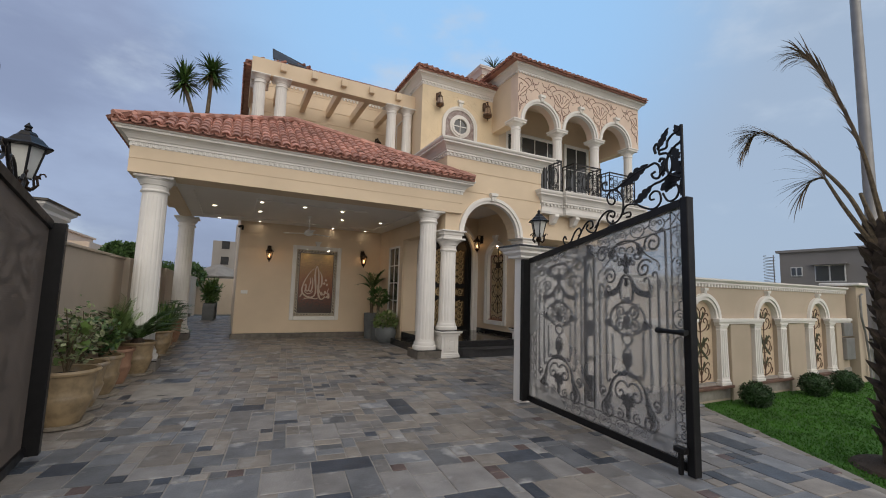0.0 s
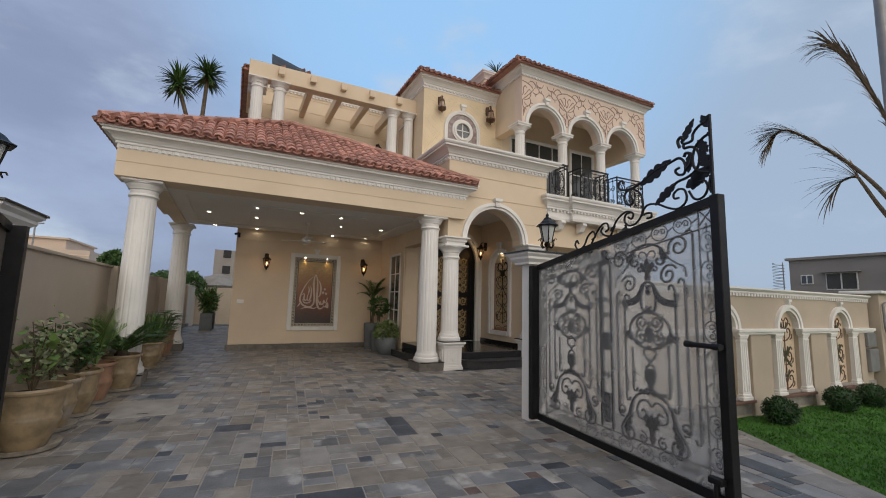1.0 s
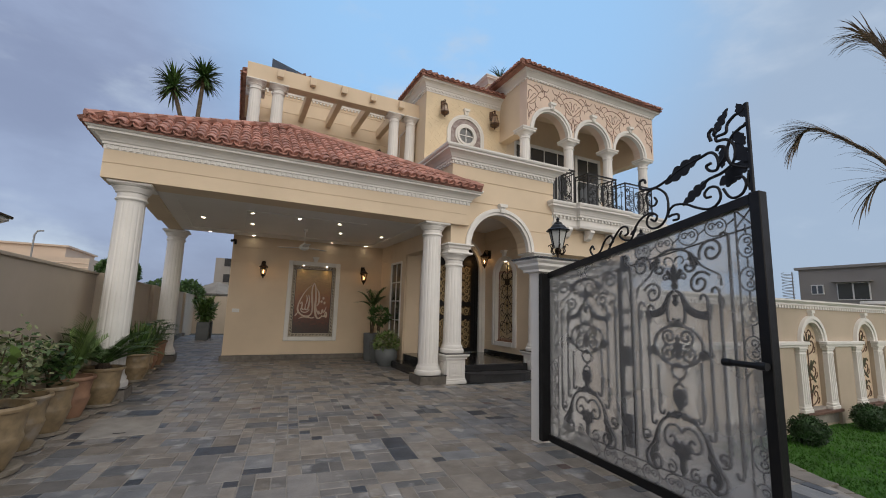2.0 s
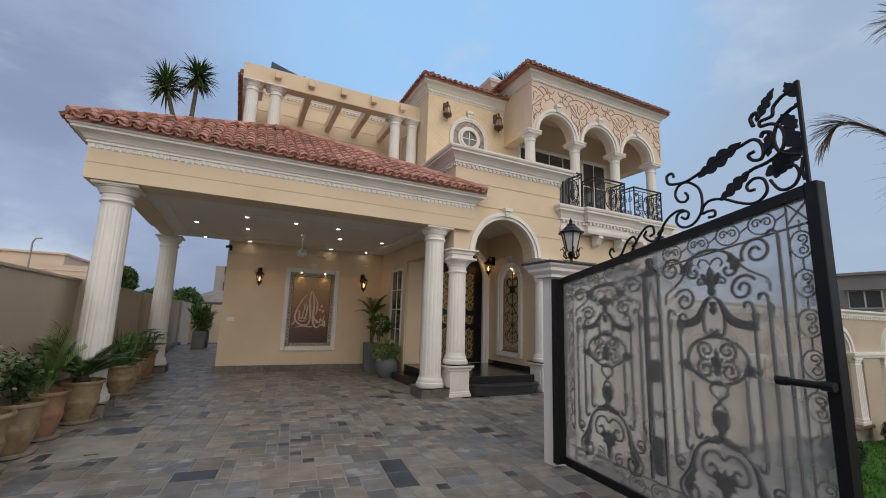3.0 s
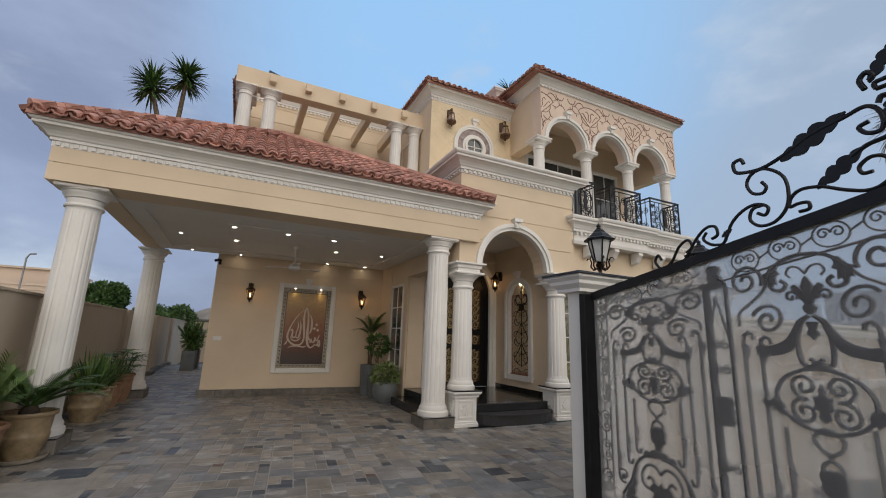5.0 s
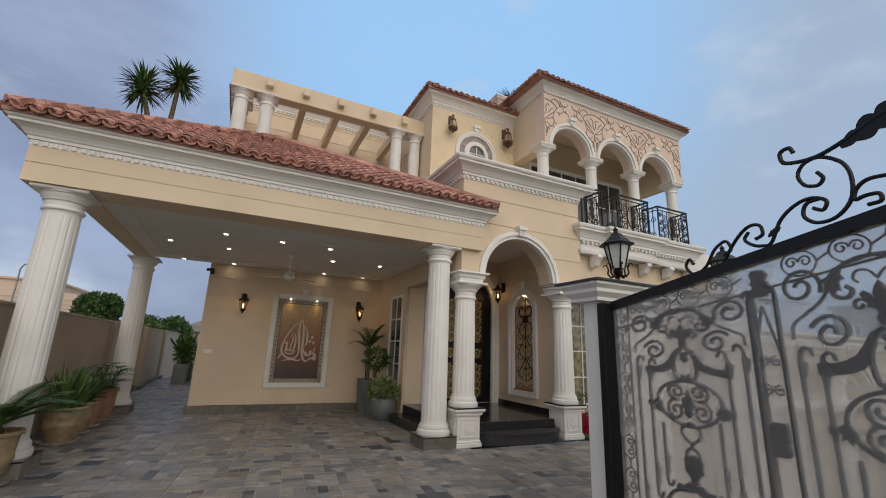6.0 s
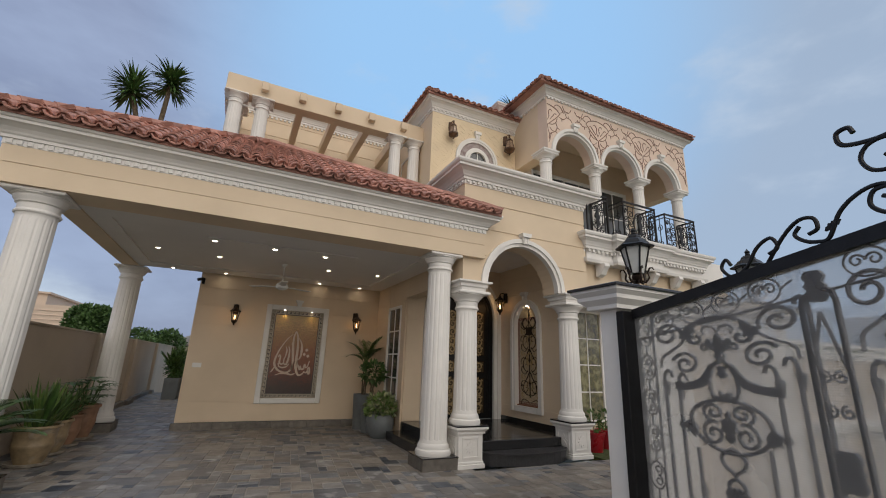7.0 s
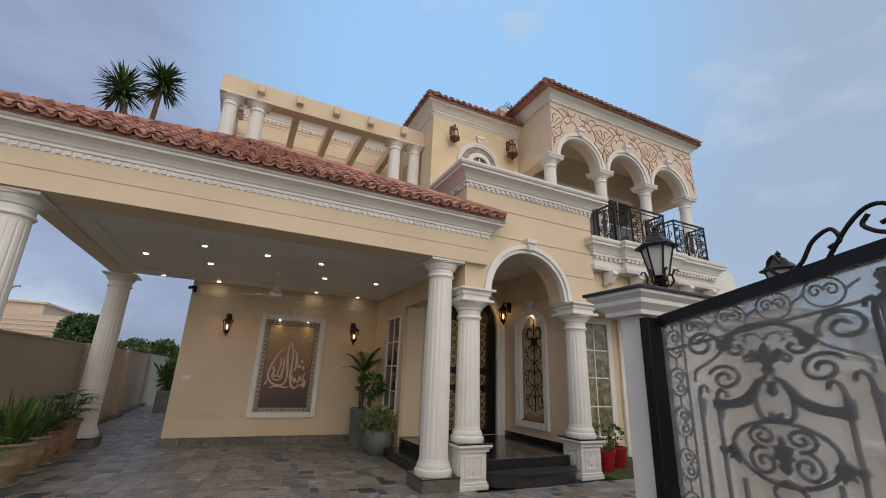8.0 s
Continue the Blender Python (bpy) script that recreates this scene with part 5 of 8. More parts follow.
BROWN_R = material("brown_scroll_mosaic", (0.13, 0.065, 0.035), 0.6, var=0.3, scale=14)
SILL_R = material("dark_brown_sill", (0.17, 0.095, 0.07), 0.6, var=0.2, scale=9)
GREEN_R = material("olive_leaf_mosaic", (0.07, 0.075, 0.035), 0.6, var=0.3, scale=20)
SZ = -0.05
for c in NIC:
    part("archivolt", archivolt(bmesh.new(), c, 0.35, 1.15, 1.15, 0.12, WY - 0.06, WY + 0.03), WHITE, rw, smooth=True)
    part("archivolt", archivolt(bmesh.new(), c, 0.345, 1.15, 1.15, 0.05, WY - 0.03, WY + 0.12), WHITE, rw, smooth=True)
    keystone(rw, c, WY, 1.59, 0.085, 0.13, 0.08)
    part("niche_panel", boxes((c - 0.37, WY + 0.07, SZ, c + 0.37, WY + 0.158, 1.53)), MOSAIC_R, rw)
    part("niche_sill", boxes((c - 0.7, WY - 0.12, SZ - 0.05, c + 0.7, WY + 0.12, SZ), bev=0.006), SILL_R, rw)
    for s in (-1, 1):
        x = c + s * 0.49
        square_pilaster(rw, x, WY, SZ, 1.11)
    yy = WY + 0.065
    bm, bm2 = bmesh.new(), bmesh.new()
    for s in (-1, 1):
        def twig(b, ctrl, w, depth=0.0):
            p = [tuple(q) for q in curve_pts([(c + s * a, z) for a, z in ctrl], 6)]
            ribbon(b, p, [w * (0.45 + 0.55 * math.sin(math.pi * (0.12 + 0.8 * k / len(p)))) for k in range(len(p))], yy - 0.005 - depth, yy + 0.006)
        for z in (0.02, 0.46, 0.92):
            twig(bm, [(0.02, z), (0.1, z + 0.02), (0.2, z + 0.09), (0.22, z + 0.19), (0.15, z + 0.24), (0.1, z + 0.19), (0.14, z + 0.15)], 0.022)
            twig(bm, [(0.02, z + 0.12), (0.06, z + 0.22), (0.15, z + 0.31), (0.22, z + 0.33), (0.25, z + 0.28)], 0.019)
            twig(bm2, [(0.02, z + 0.22), (0.07, z + 0.26), (0.1, z + 0.35)], 0.04, 0.002)
            twig(bm, [(0.2, z + 0.02), (0.26, z + 0.06), (0.27, z + 0.13)], 0.022)
        twig(bm, [(0.02, 1.3), (0.1, 1.36), (0.17, 1.3), (0.13, 1.24), (0.09, 1.28)], 0.022)
        twig(bm2, [(0.01, 0.6), (0.1, 0.72), (0.2, 0.8)], 0.045, 0.002)
        twig(bm2, [(0.01, 0.6), (0.1, 0.5), (0.2, 0.42)], 0.045, 0.002)
    ribbon(bm, [(c, SZ + 0.04 + 0.1 * k) for k in range(14)], [0.02 + 0.012 * (k % 3 == 1) for k in range(14)], yy - 0.006, yy + 0.005)
    part("mosaic_scroll", bm, BROWN_R, rw, "dark bronze scroll relief")
    part("mosaic_leaf", bm2, GREEN_R, rw, "dark olive leaf relief")
EDGE = [6.0] + [c + s * 0.32 for c in NIC for s in (-1, 1)] + [13.38]
for a, b in zip(EDGE[::2], EDGE[1::2]):
    part("string_course", boxes((a, WY - 0.09, 1.06, b, WY + 0.01, 1.1), (a - 0.02, WY - 0.115, 1.1, b + 0.02, WY + 0.01, 1.16), bev=0.006), WHITE, rw)
    part("panel", boxes((a + 0.42, WY - 0.06, -0.5, b - 0.42, WY + 0.005, 1.055), bev=0.008), CREAM_B, rw)
# corner pillar with meter boxes and pipe
cp = thing("corner_pillar", "beige corner pillar with grey meter boxes and a conduit pipe", "pillar", (13.6, 4.85, 0))
part("pillar_shaft", boxes((-0.1, -0.28, -0.5, 0.45, 0.3, 1.95), bev=0.008), CREAM_B, cp)
part("pillar_cap", boxes((-0.2, -0.38, 1.95, 0.55, 0.4, 2.02), bev=0.015), WHITE, cp)
part("meter_box", boxes((-0.65, -0.24, 0.2, -0.22, -0.1, 0.7), (-0.65, -0.22, 0.74, -0.22, -0.1, 1.05), bev=0.01), STEEL, cp, "grey steel meter box")
part("conduit", tube(bmesh.new(), [(0.1, -0.32, 1.75), (-0.05, -0.33, 1.7), (-0.05, -0.33, 1.2), (0.12, -0.33, 0.8), (0.2, -0.34, 0.3), (0.2, -0.35, -0.25)], 0.025, 8), STEEL, cp)
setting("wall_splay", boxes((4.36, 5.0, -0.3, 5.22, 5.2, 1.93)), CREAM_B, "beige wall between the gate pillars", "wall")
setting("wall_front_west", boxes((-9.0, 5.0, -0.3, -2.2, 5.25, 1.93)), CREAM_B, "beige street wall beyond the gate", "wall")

# lawn: one ground sheet with blades standing on it
LAWN_Z = -0.35
bm = bmesh.new()
vs = [bm.verts.new((x, y, LAWN_Z + 0.012 * math.sin(x * 1.7) * math.cos(y * 2.1))) for x, y in ((4.55, 1.15), (3.5, -0.6), (34, -0.6), (34, 4.72), (14.3, 4.76), (6.2, 4.76), (5.75, 3.4))]
bm.faces.new(vs)
lawn = setting("lawn", bm, EARTH, "bright green mown lawn along the garden wall", "lawn")
rg = random.Random(5)
bm = bmesh.new()
def on_lawn(x, y):
    return x > 4.7 + max(0, (y - 1.1)) * 0.56 and -0.4 < y < 4.72
count = 0
while count < 42000:
    x = 4.3 + 12.0 * rg.random() ** 1.7
    y = rg.uniform(-0.4, 4.72)
    if not on_lawn(x, y):
        continue
    h, a = rg.uniform(0.018, 0.042), rg.uniform(0, 6.28)
    w = rg.uniform(0.004, 0.009) * (1 + (x - 4) * 0.12)
    dx, dy = math.cos(a) * w, math.sin(a) * w
    lx, ly = rg.gauss(0, 0.018), rg.gauss(0, 0.018)
    bm.faces.new([bm.verts.new((x - dx, y - dy, LAWN_Z)), bm.verts.new((x + dx, y + dy, LAWN_Z)), bm.verts.new((x + lx, y + ly, LAWN_Z + h))])
    count += 1
tagged(part("grass", bm, GRASSM), "short bright green lawn grass", "grass", kind="stuff")
# kerb of the driveway apron
kerb = thing("kerb", "pale concrete kerb between driveway and lawn", "kerb", kind="structure")
a, b = Vector((4.12, 0.4)), Vector((6.45, 4.7))
n = 9
d = (b - a).normalized()
m = Vector((d.y, -d.x))
for k in range(n):
    p, q = a.lerp(b, (k + 0.01) / n), a.lerp(b, (k + 0.99) / n)
    bm = bmesh.new()
    z1 = -0.03 + random.uniform(-0.004, 0.004)
    c = [p, q, q + m * 0.16, p + m * 0.16]
    lo, hi = [bm.verts.new((v.x, v.y, -0.4)) for v in c], [bm.verts.new((v.x, v.y, z1)) for v in c]
    bm.faces.new(lo[::-1]), bm.faces.new(hi)
    for i in range(4):
        bm.faces.new((lo[i], lo[(i + 1) % 4], hi[(i + 1) % 4], hi[i]))
    bmesh.ops.bevel(bm, geom=[e for e in bm.edges if all(v.co.z > -0.1 for v in e.verts)], offset=0.012, segments=2, affect="EDGES")
    part("kerb_stone", bm, STREET, kerb)


def leaf_blade(bm, base, way, up, length, width, bend=0.3, n=4):
    """A pointed strap leaf that arches over."""
    base, way, up = Vector(base), Vector(way).normalized(), Vector(up).normalized()
    side = way.cross(up)
    if side.length < 1e-3:
        side = way.cross(Vector((1, 0.3, 0)))
    side.normalize()
    rows = []
    p, d = base.copy(), way.copy()
    for k in range(n + 1):
        f = k / n
        w = width * (0.55 + 0.9 * f) * (1 - f) ** 0.6 if k < n else 0.0
        rows.append((p.copy(), w))
        d = (d + Vector((0, 0, -bend / n * (0.4 + 1.4 * f)))).normalized()
        p = p + d * length / n
    prev = None
    for q, w in rows:
        cur = [bm.verts.new(q - side * w / 2), bm.verts.new(q + side * w / 2)] if w > 0 else [bm.verts.new(q)]
        if prev:
            bm.faces.new(prev + cur[::-1] if len(cur) == 2 else prev + cur)
        prev = cur


def leaf_oval(bm, p, way, nrm, length, width):
    p, way = Vector(p), Vector(way).normalized()
    side = way.cross(Vector(nrm))
    if side.length < 1e-3:
        side = way.cross(Vector((1, 0, 0.2)))
    side.normalize()
    pts = [p, p + way * length * 0.35 + side * width * 0.5, p + way * length * 0.7 + side * width * 0.4, p + way * length, p + way * length * 0.7 - side * width * 0.4, p + way * length * 0.35 - side * width * 0.5]
    bm.faces.new([bm.verts.new(q) for q in pts])


def clump(bm, rg, c, r, n, length, width):
    """Leaves scattered over the skin of an uneven round crown."""
    c = Vector(c)
    for _ in range(n):
        v = Vector((rg.gauss(0, 1), rg.gauss(0, 1), rg.gauss(0, 1))).normalized()
        q = 0.72 + 0.28 * rg.random() + 0.16 * noise.noise(v * 2.3 + c)
        p = c + Vector((v.x * r[0], v.y * r[1], v.z * r[2])) * q
        d = (v + Vector((rg.gauss(0, 0.6), rg.gauss(0, 0.6), rg.gauss(0, 0.6)))).normalized()
        leaf_oval(bm, p, d, (rg.gauss(0, 1), rg.gauss(0, 1), 1), length * rg.uniform(0.7, 1.3), width * rg.uniform(0.7, 1.3))


def round_bush(x, y, r, seed):
    rg = random.Random(seed)
    t = thing("clipped_bush", "small round clipped dark green bush on the lawn", "bush", (x, y, LAWN_Z), "clipped bushes")
    part("trunk", tube(bmesh.new(), [(0, 0, -0.02), (0.01, 0, r * 0.9)], 0.02, 6), STEM, t)
    bm = bmesh.new()
    bmesh.ops.create_icosphere(bm, subdivisions=2, radius=r * 0.78, matrix=Matrix.Translation((0, 0, r * 0.82)))
    part("core", bm, LEAF_D, t)
    bm = bmesh.new()
    clump(bm, rg, (0, 0, r * 0.84), (r, r, r * 0.84), 2600, 0.03, 0.02)
    part("crown", bm, LEAF_D, t)


round_bush(8.38, 4.28, 0.255, 1)
round_bush(10.55, 4.3, 0.265, 2)
round_bush(11.75, 4.24, 0.26, 3)

# dried date palm on the lawn
palm = thing("date_palm", "newly planted date palm with rough trunk and dry fronds", "palm tree", (6.85, 1.96, LAWN_Z))
rg = random.Random(9)
bm = lathe(bmesh.new(), [(0.27, -0.05), (0.23, 0.3), (0.2, 1.0), (0.22, 1.8), (0.25, 2.4), (0.22, 2.75), (0.1, 2.95)], 14, wave=lambda a, z: 1 + 0.05 * math.sin(3 * a + 7 * z))
part("trunk", bm, BARK, palm)
for k in range(150):
    a, z = k * 2.39996, 0.15 + 2.6 * (k / 150)
    r = 0.21 + 0.02 * math.sin(z * 3)
    bm = bmesh.new()
    c, s = math.cos(a), math.sin(a)
    L, w, o = rg.uniform(0.14, 0.26), rg.uniform(0.07, 0.11), rg.uniform(0.05, 0.14)
    P = [(r * 0.9, -w, 0), (r * 0.9, w, 0), (r + o * 0.6, w * 0.7, L * 0.6), (r + o, 0, L), (r + o * 0.6, -w * 0.7, L * 0.6), (r * 0.85, 0, L * 0.7)]
    v = [bm.verts.new((c * x - s * y, s * x + c * y, z + q)) for x, y, q in P]
    for f in ((0, 1, 2, 4), (4, 2, 3), (0, 4, 5), (1, 5, 2), (2, 5, 3), (4, 3, 5)):
        bm.faces.new([v[i] for i in f])
    part("leaf_base", bm, BARK, palm)


def dry_frond(owner, ctrl, leaf, seed, mat, dens=50, first=0.45):
    rg = random.Random(seed)
    pts = curve_pts(ctrl, 10)
    f = part("frond", tube(bmesh.new(), pts, 0.03, 6, 0.006), STEM, owner)
    bm = bmesh.new()
    for k in range(dens):
        t = first + (1 - first) * k / dens
        i = min(len(pts) - 2, int(t * (len(pts) - 1)))
        p, d = pts[i], (pts[i + 1] - pts[i]).normalized()
        for s in (-1, 1):
            side = d.cross(Vector((0, 0, 1))).normalized() * s
            way = d * rg.uniform(0.8, 1.2) + side * rg.uniform(0.15, 0.5) + Vector((0, 0, rg.uniform(-0.2, 0.4)))
            leaf_blade(bm, p, way, (0, 0, 1), leaf * rg.uniform(0.6, 1.2) * (1 - 0.4 * abs(t - 0.75)), 0.02, rg.uniform(0.2, 1.5) * (1.6 if t > 0.85 else 0.7), 4)
    part("leaf_spray", bm, mat, f)


X0, Y0 = 6.85, 1.96
def rel(*p):
    return [(x - X0, y - Y0, z - LAWN_Z) for x, y, z in p]
dry_frond(palm, rel((6.68, 2.03, 2.1), (6.62, 2.14, 2.46), (6.62, 2.28, 2.83), (6.62, 2.51, 3.21), (6.63, 2.82, 3.59), (6.64, 3.1, 3.88), (6.64, 3.24, 3.93), (6.62, 3.33, 3.84)), 0.42, 1, FROND_DRY, 85, 0.45)
dry_frond(palm, rel((6.66, 2.0, 2.4), (6.6, 2.03, 2.75), (6.58, 2.1, 3.28), (6.56, 2.2, 3.74), (6.5, 2.32, 4.16), (6.42, 2.44, 4.5), (6.36, 2.52, 4.66)), 0.5, 2, FROND_DRY, 90, 0.3)
dry_frond(palm, rel((6.66, 2.05, 2.1), (6.6, 2.2, 2.43), (6.6, 2.34, 2.73), (6.6, 2.45, 3.0), (6.6, 2.5, 3.09), (6.6, 2.62, 3.08), (6.6, 2.72, 2.96)), 0.5, 3, FROND_DRY, 22, 0.55)
dry_frond(palm, rel((6.75, 1.95, 2.4), (7.3, 1.6, 3.4), (8.0, 1.2, 3.9), (8.7, 0.8, 4.0)), 0.6, 4, LEAF)
for k, (p, q) in enumerate((((6.66, 2.05, 2.3), (6.72, 2.2, 2.85)),)):
    part("cut_stalk", tube(bmesh.new(), rel(p, q), 0.03, 6, 0.018), STEM, palm)
pole = thing("street_lamp", "tall grey galvanised street lamp pole", "street lamp", (8.8, 2.75, -0.3))
part("pole", lathe(bmesh.new(), [(0.11, 0), (0.1, 1.2), (0.09, 1.3), (0.06, 8.5)], 12), STEEL, pole, smooth=True)
part("lamp_arm", tube(bmesh.new(), [(0, 0, 8.4), (0.3, -0.3, 8.8), (1.2, -1.2, 9.0)], 0.04, 8), STEEL, pole)
part("lamp_head", boxes((1.0, -1.5, 8.93, 1.5, -1.1, 9.04), bev=0.02), STEEL, pole)
soil = lathe(bmesh.new(), [(0.55, 0.0), (0.5, 0.03), (0.3, 0.06), (0.0, 0.07)], 18, (6.85, 1.96, LAWN_Z))
tagged(part("soil_ring", soil, SOIL), "dark watered soil round the palm", "soil", kind="stuff")

# ---- distant buildings and trees ----
far = thing("grey_house", "plain grey flat-roofed house across the street", "house", (31, 0, 0))
part("wall", boxes((0, -8.0, -0.3, 12, 13.95, 4.6)), HOUSE_G, far)
part("roof_edge", boxes((-0.15, -8.1, 4.6, 12, 14.1, 4.75)), HOUSE_G, far)
for y, z, w, h in ((13.07, 3.4, 0.5, 0.46), (11.47, 3.27, 1.3, 0.88), (8.6, 3.27, 1.3, 0.88), (5.2, 3.2, 1.6, 0.95)):
    wf = part("window", boxes((-0.06, y - w / 2 - 0.05, z - h / 2 - 0.05, 0.0, y + w / 2 + 0.05, z + h / 2 + 0.05)), UPVC, far)
    part("pane", boxes((-0.08, y - w / 2, z - h / 2, -0.05, y - 0.04, z + h / 2), (-0.08, y + 0.04, z - h / 2, -0.05, y + w / 2, z + h / 2)), GLASS_DARK, wf)
for y in (11.47, 8.6, 5.2):
    part("lintel", boxes((-0.4, y - 0.85, 3.77, 0.0, y + 0.85, 3.84)), HOUSE_G, far)
stair = part("spiral_stair", tube(bmesh.new(), [(-0.3 + 0.3 * math.cos(k * 0.7), 14.4 + 0.3 * math.sin(k * 0.7), 1.8 + 0.022 * k) for k in range(122)], 0.016, 5), STEEL, far)
part("stair_post", tube(bmesh.new(), [(-0.3, 14.15, 0.0), (-0.3, 14.15, 4.5)], 0.03, 6), STEEL, stair)
low = thing("far_house", "low cream house with horizontal cladding lines", "house", (-15.2, 45, 0))
part("wall", boxes((-14, 0, -0.3, 4.3, 12, 4.9)), HOUSE_C, low)
part("upper_room", boxes((-6, 1, 4.9, 2.4, 9, 5.8), (-6.2, 0.8, 5.8, 2.6, 9.2, 5.95)), HOUSE_C, low)
for z in (3.4, 3.75, 4.1, 4.45):
    part("cladding_line", boxes((-14, -0.05, z, 4.3, 0.0, z + 0.07)), ROSE, low)
for x in (-9, -5.5, -2.0, 1.5):
    part("window", boxes((x, -0.06, 1.8, x + 1.8, 0.0, 3.1)), DARK, low)
pst = thing("far_street_lamp", "distant thin street lamp with a curved arm", "street lamp", (-13.6, 45.0 - 3, -0.2))
part("pole", tube(bmesh.new(), [(0, 0, 0), (0, 0, 6.4), (0.15, 0, 6.7), (0.5, 0, 6.75)], 0.06, 6), STEEL, pst)
up = thing("unfinished_house", "grey unfinished concrete house in the distance", "house", (2.2, 60, 0))
part("wall", boxes((-4.5, 0, -0.3, 1.0, 8, 7.2), (-2.0, 1, 7.2, 1.0, 6, 9.6)), HOUSE_G, up)
for z in (4.2, 6.2):
    part("window", boxes((-3.5, -0.06, z, -2.6, 0.0, z + 1.0)), DARK, up)


def far_tree(x, y, z, rx, rz, seed, label, mat=LEAF_F):
    rg = random.Random(seed)
    t = thing("tree", label, "tree", (x, y, -0.2))
    part("trunk", tube(bmesh.new(), [(0, 0, 0), (0.05, 0.02, z * 0.5), (0, 0, z + 0.1)], 0.12, 7, 0.05), BARK, t)
    bm = bmesh.new()
    for k in range(9):
        a = k * 2.4
        q = rx * 0.55 * (k > 0)
        clump(bm, rg, (q * math.cos(a), q * math.sin(a), z + 0.2 + rz * 0.3 * math.sin(k * 1.7)), (rx * 0.55, rx * 0.55, rz * 0.6), 1000, 0.15, 0.1)
    part("crown", bm, mat, t)


far_tree(-5.55, 29.0, 2.75, 0.9, 1.2, 21, "dense round green tree behind the boundary wall")
far_tree(-3.0, 30.0, 1.75, 1.5, 1.25, 22, "broad green tree behind the boundary wall")
far_tree(-2.9, 44.0, 2.0, 1.8, 1.2, 23, "distant olive green tree behind the boundary wall")

# ---- upper storey details ----
# arcade roof and centre roof
def eave_roof(name, label, x0, x1, y0, y1, z, slope=0.42, depth=2.2):
    r = thing(name, label, "roof")
    c, s = math.cos(math.atan(slope)), math.sin(math.atan(slope))
    bm = bmesh.new()
    vs = [bm.verts.new(p) for p in ((x0, y0, z), (x1, y0, z), (x1 - depth, y0 + depth, z + depth * slope), (x0 + depth, y0 + depth, z + depth * slope), (x0, y1, z), (x1, y1, z), (x0 + depth, y1, z + depth * slope), (x1 - depth, y1, z + depth * slope), (x0, y0, z - 0.05), (x1, y0, z - 0.05), (x0, y1, z - 0.05), (x1, y1, z - 0.05))]
    for f in ((0, 1, 2, 3), (4, 0, 3, 6), (1, 5, 7, 2), (3, 2, 7, 6), (8, 9, 1, 0), (10, 8, 0, 4), (9, 11, 5, 1), (8, 10, 11, 9)):
        bm.faces.new([vs[k] for k in f])
    part("deck", bm, TILE_J, r)
    pt, ex = 0.17, 0.27
    rows = int(depth / c / ex)
    roof_slope(r, (x0, y0, z), (1, 0, 0), (0, c, s), int((x1 - x0) / pt), rows, pt, ex, keep=lambda a, u: u * c < a < (x1 - x0) - u * c)
    roof_slope(r, (x0, y1, z), (0, -1, 0), (c, 0, s), int((y1 - y0) / pt), rows, pt, ex, keep=lambda a, u: (y1 - y0 - a) > u * c)
    ridge_run(r, (x0 + 0.02, y0 + 0.02, z + 0.05), (x0 + depth, y0 + depth, z + depth * slope + 0.04), 0.075)
    ridge_run(r, (x1 - 0.02, y0 + 0.02, z + 0.05), (x1 - depth, y0 + depth, z + depth * slope + 0.04), 0.075)
    return r


eave_roof("arcade_roof", "red terracotta tile eaves over the balcony arcade", 6.74, 12.47, 9.34, 14.0, 8.33, 0.36, 1.8)
eave_roof("centre_roof", "red terracotta tile eaves over the centre block", 4.36, 7.6, 10.68, 14.0, 8.01, 0.36, 1.0)
# rooftop turret behind
tur = thing("roof_turret", "small cream rooftop room with a moulded cornice", "roof room", (7.9, 13.2, 8.3))
part("wall", boxes((-0.2, -0.6, -0.3, 1.2, 1.4, 1.3)), CREAM, tur)
part("cornice", sweep(bmesh.new(), crown(1.28, 0.25, 0.2), [(-0.2, 1.4), (-0.2, -0.6), (1.2, -0.6), (1.2, 1.4)]), WHITE, tur)
tp = thing("rooftop_palm", "spiky plant tips over the roof turret", "plant", (8.6, 13.2, 9.6))
part("stem", tube(bmesh.new(), [(0, 0, -0.02), (0.02, 0, 0.4), (0, 0, 0.76)], 0.05, 7, 0.035), STEM, tp)
bm = bmesh.new()
rg = random.Random(3)
for k in range(40):
    a = rg.uniform(0, 6.28)
    leaf_blade(bm, (0, 0, 0.74), (math.cos(a), math.sin(a), rg.uniform(0.3, 1.4)), (0, 0, 1), rg.uniform(0.4, 0.7), 0.04, 0.9)
part("leaves", bm, LEAF_D, tp)

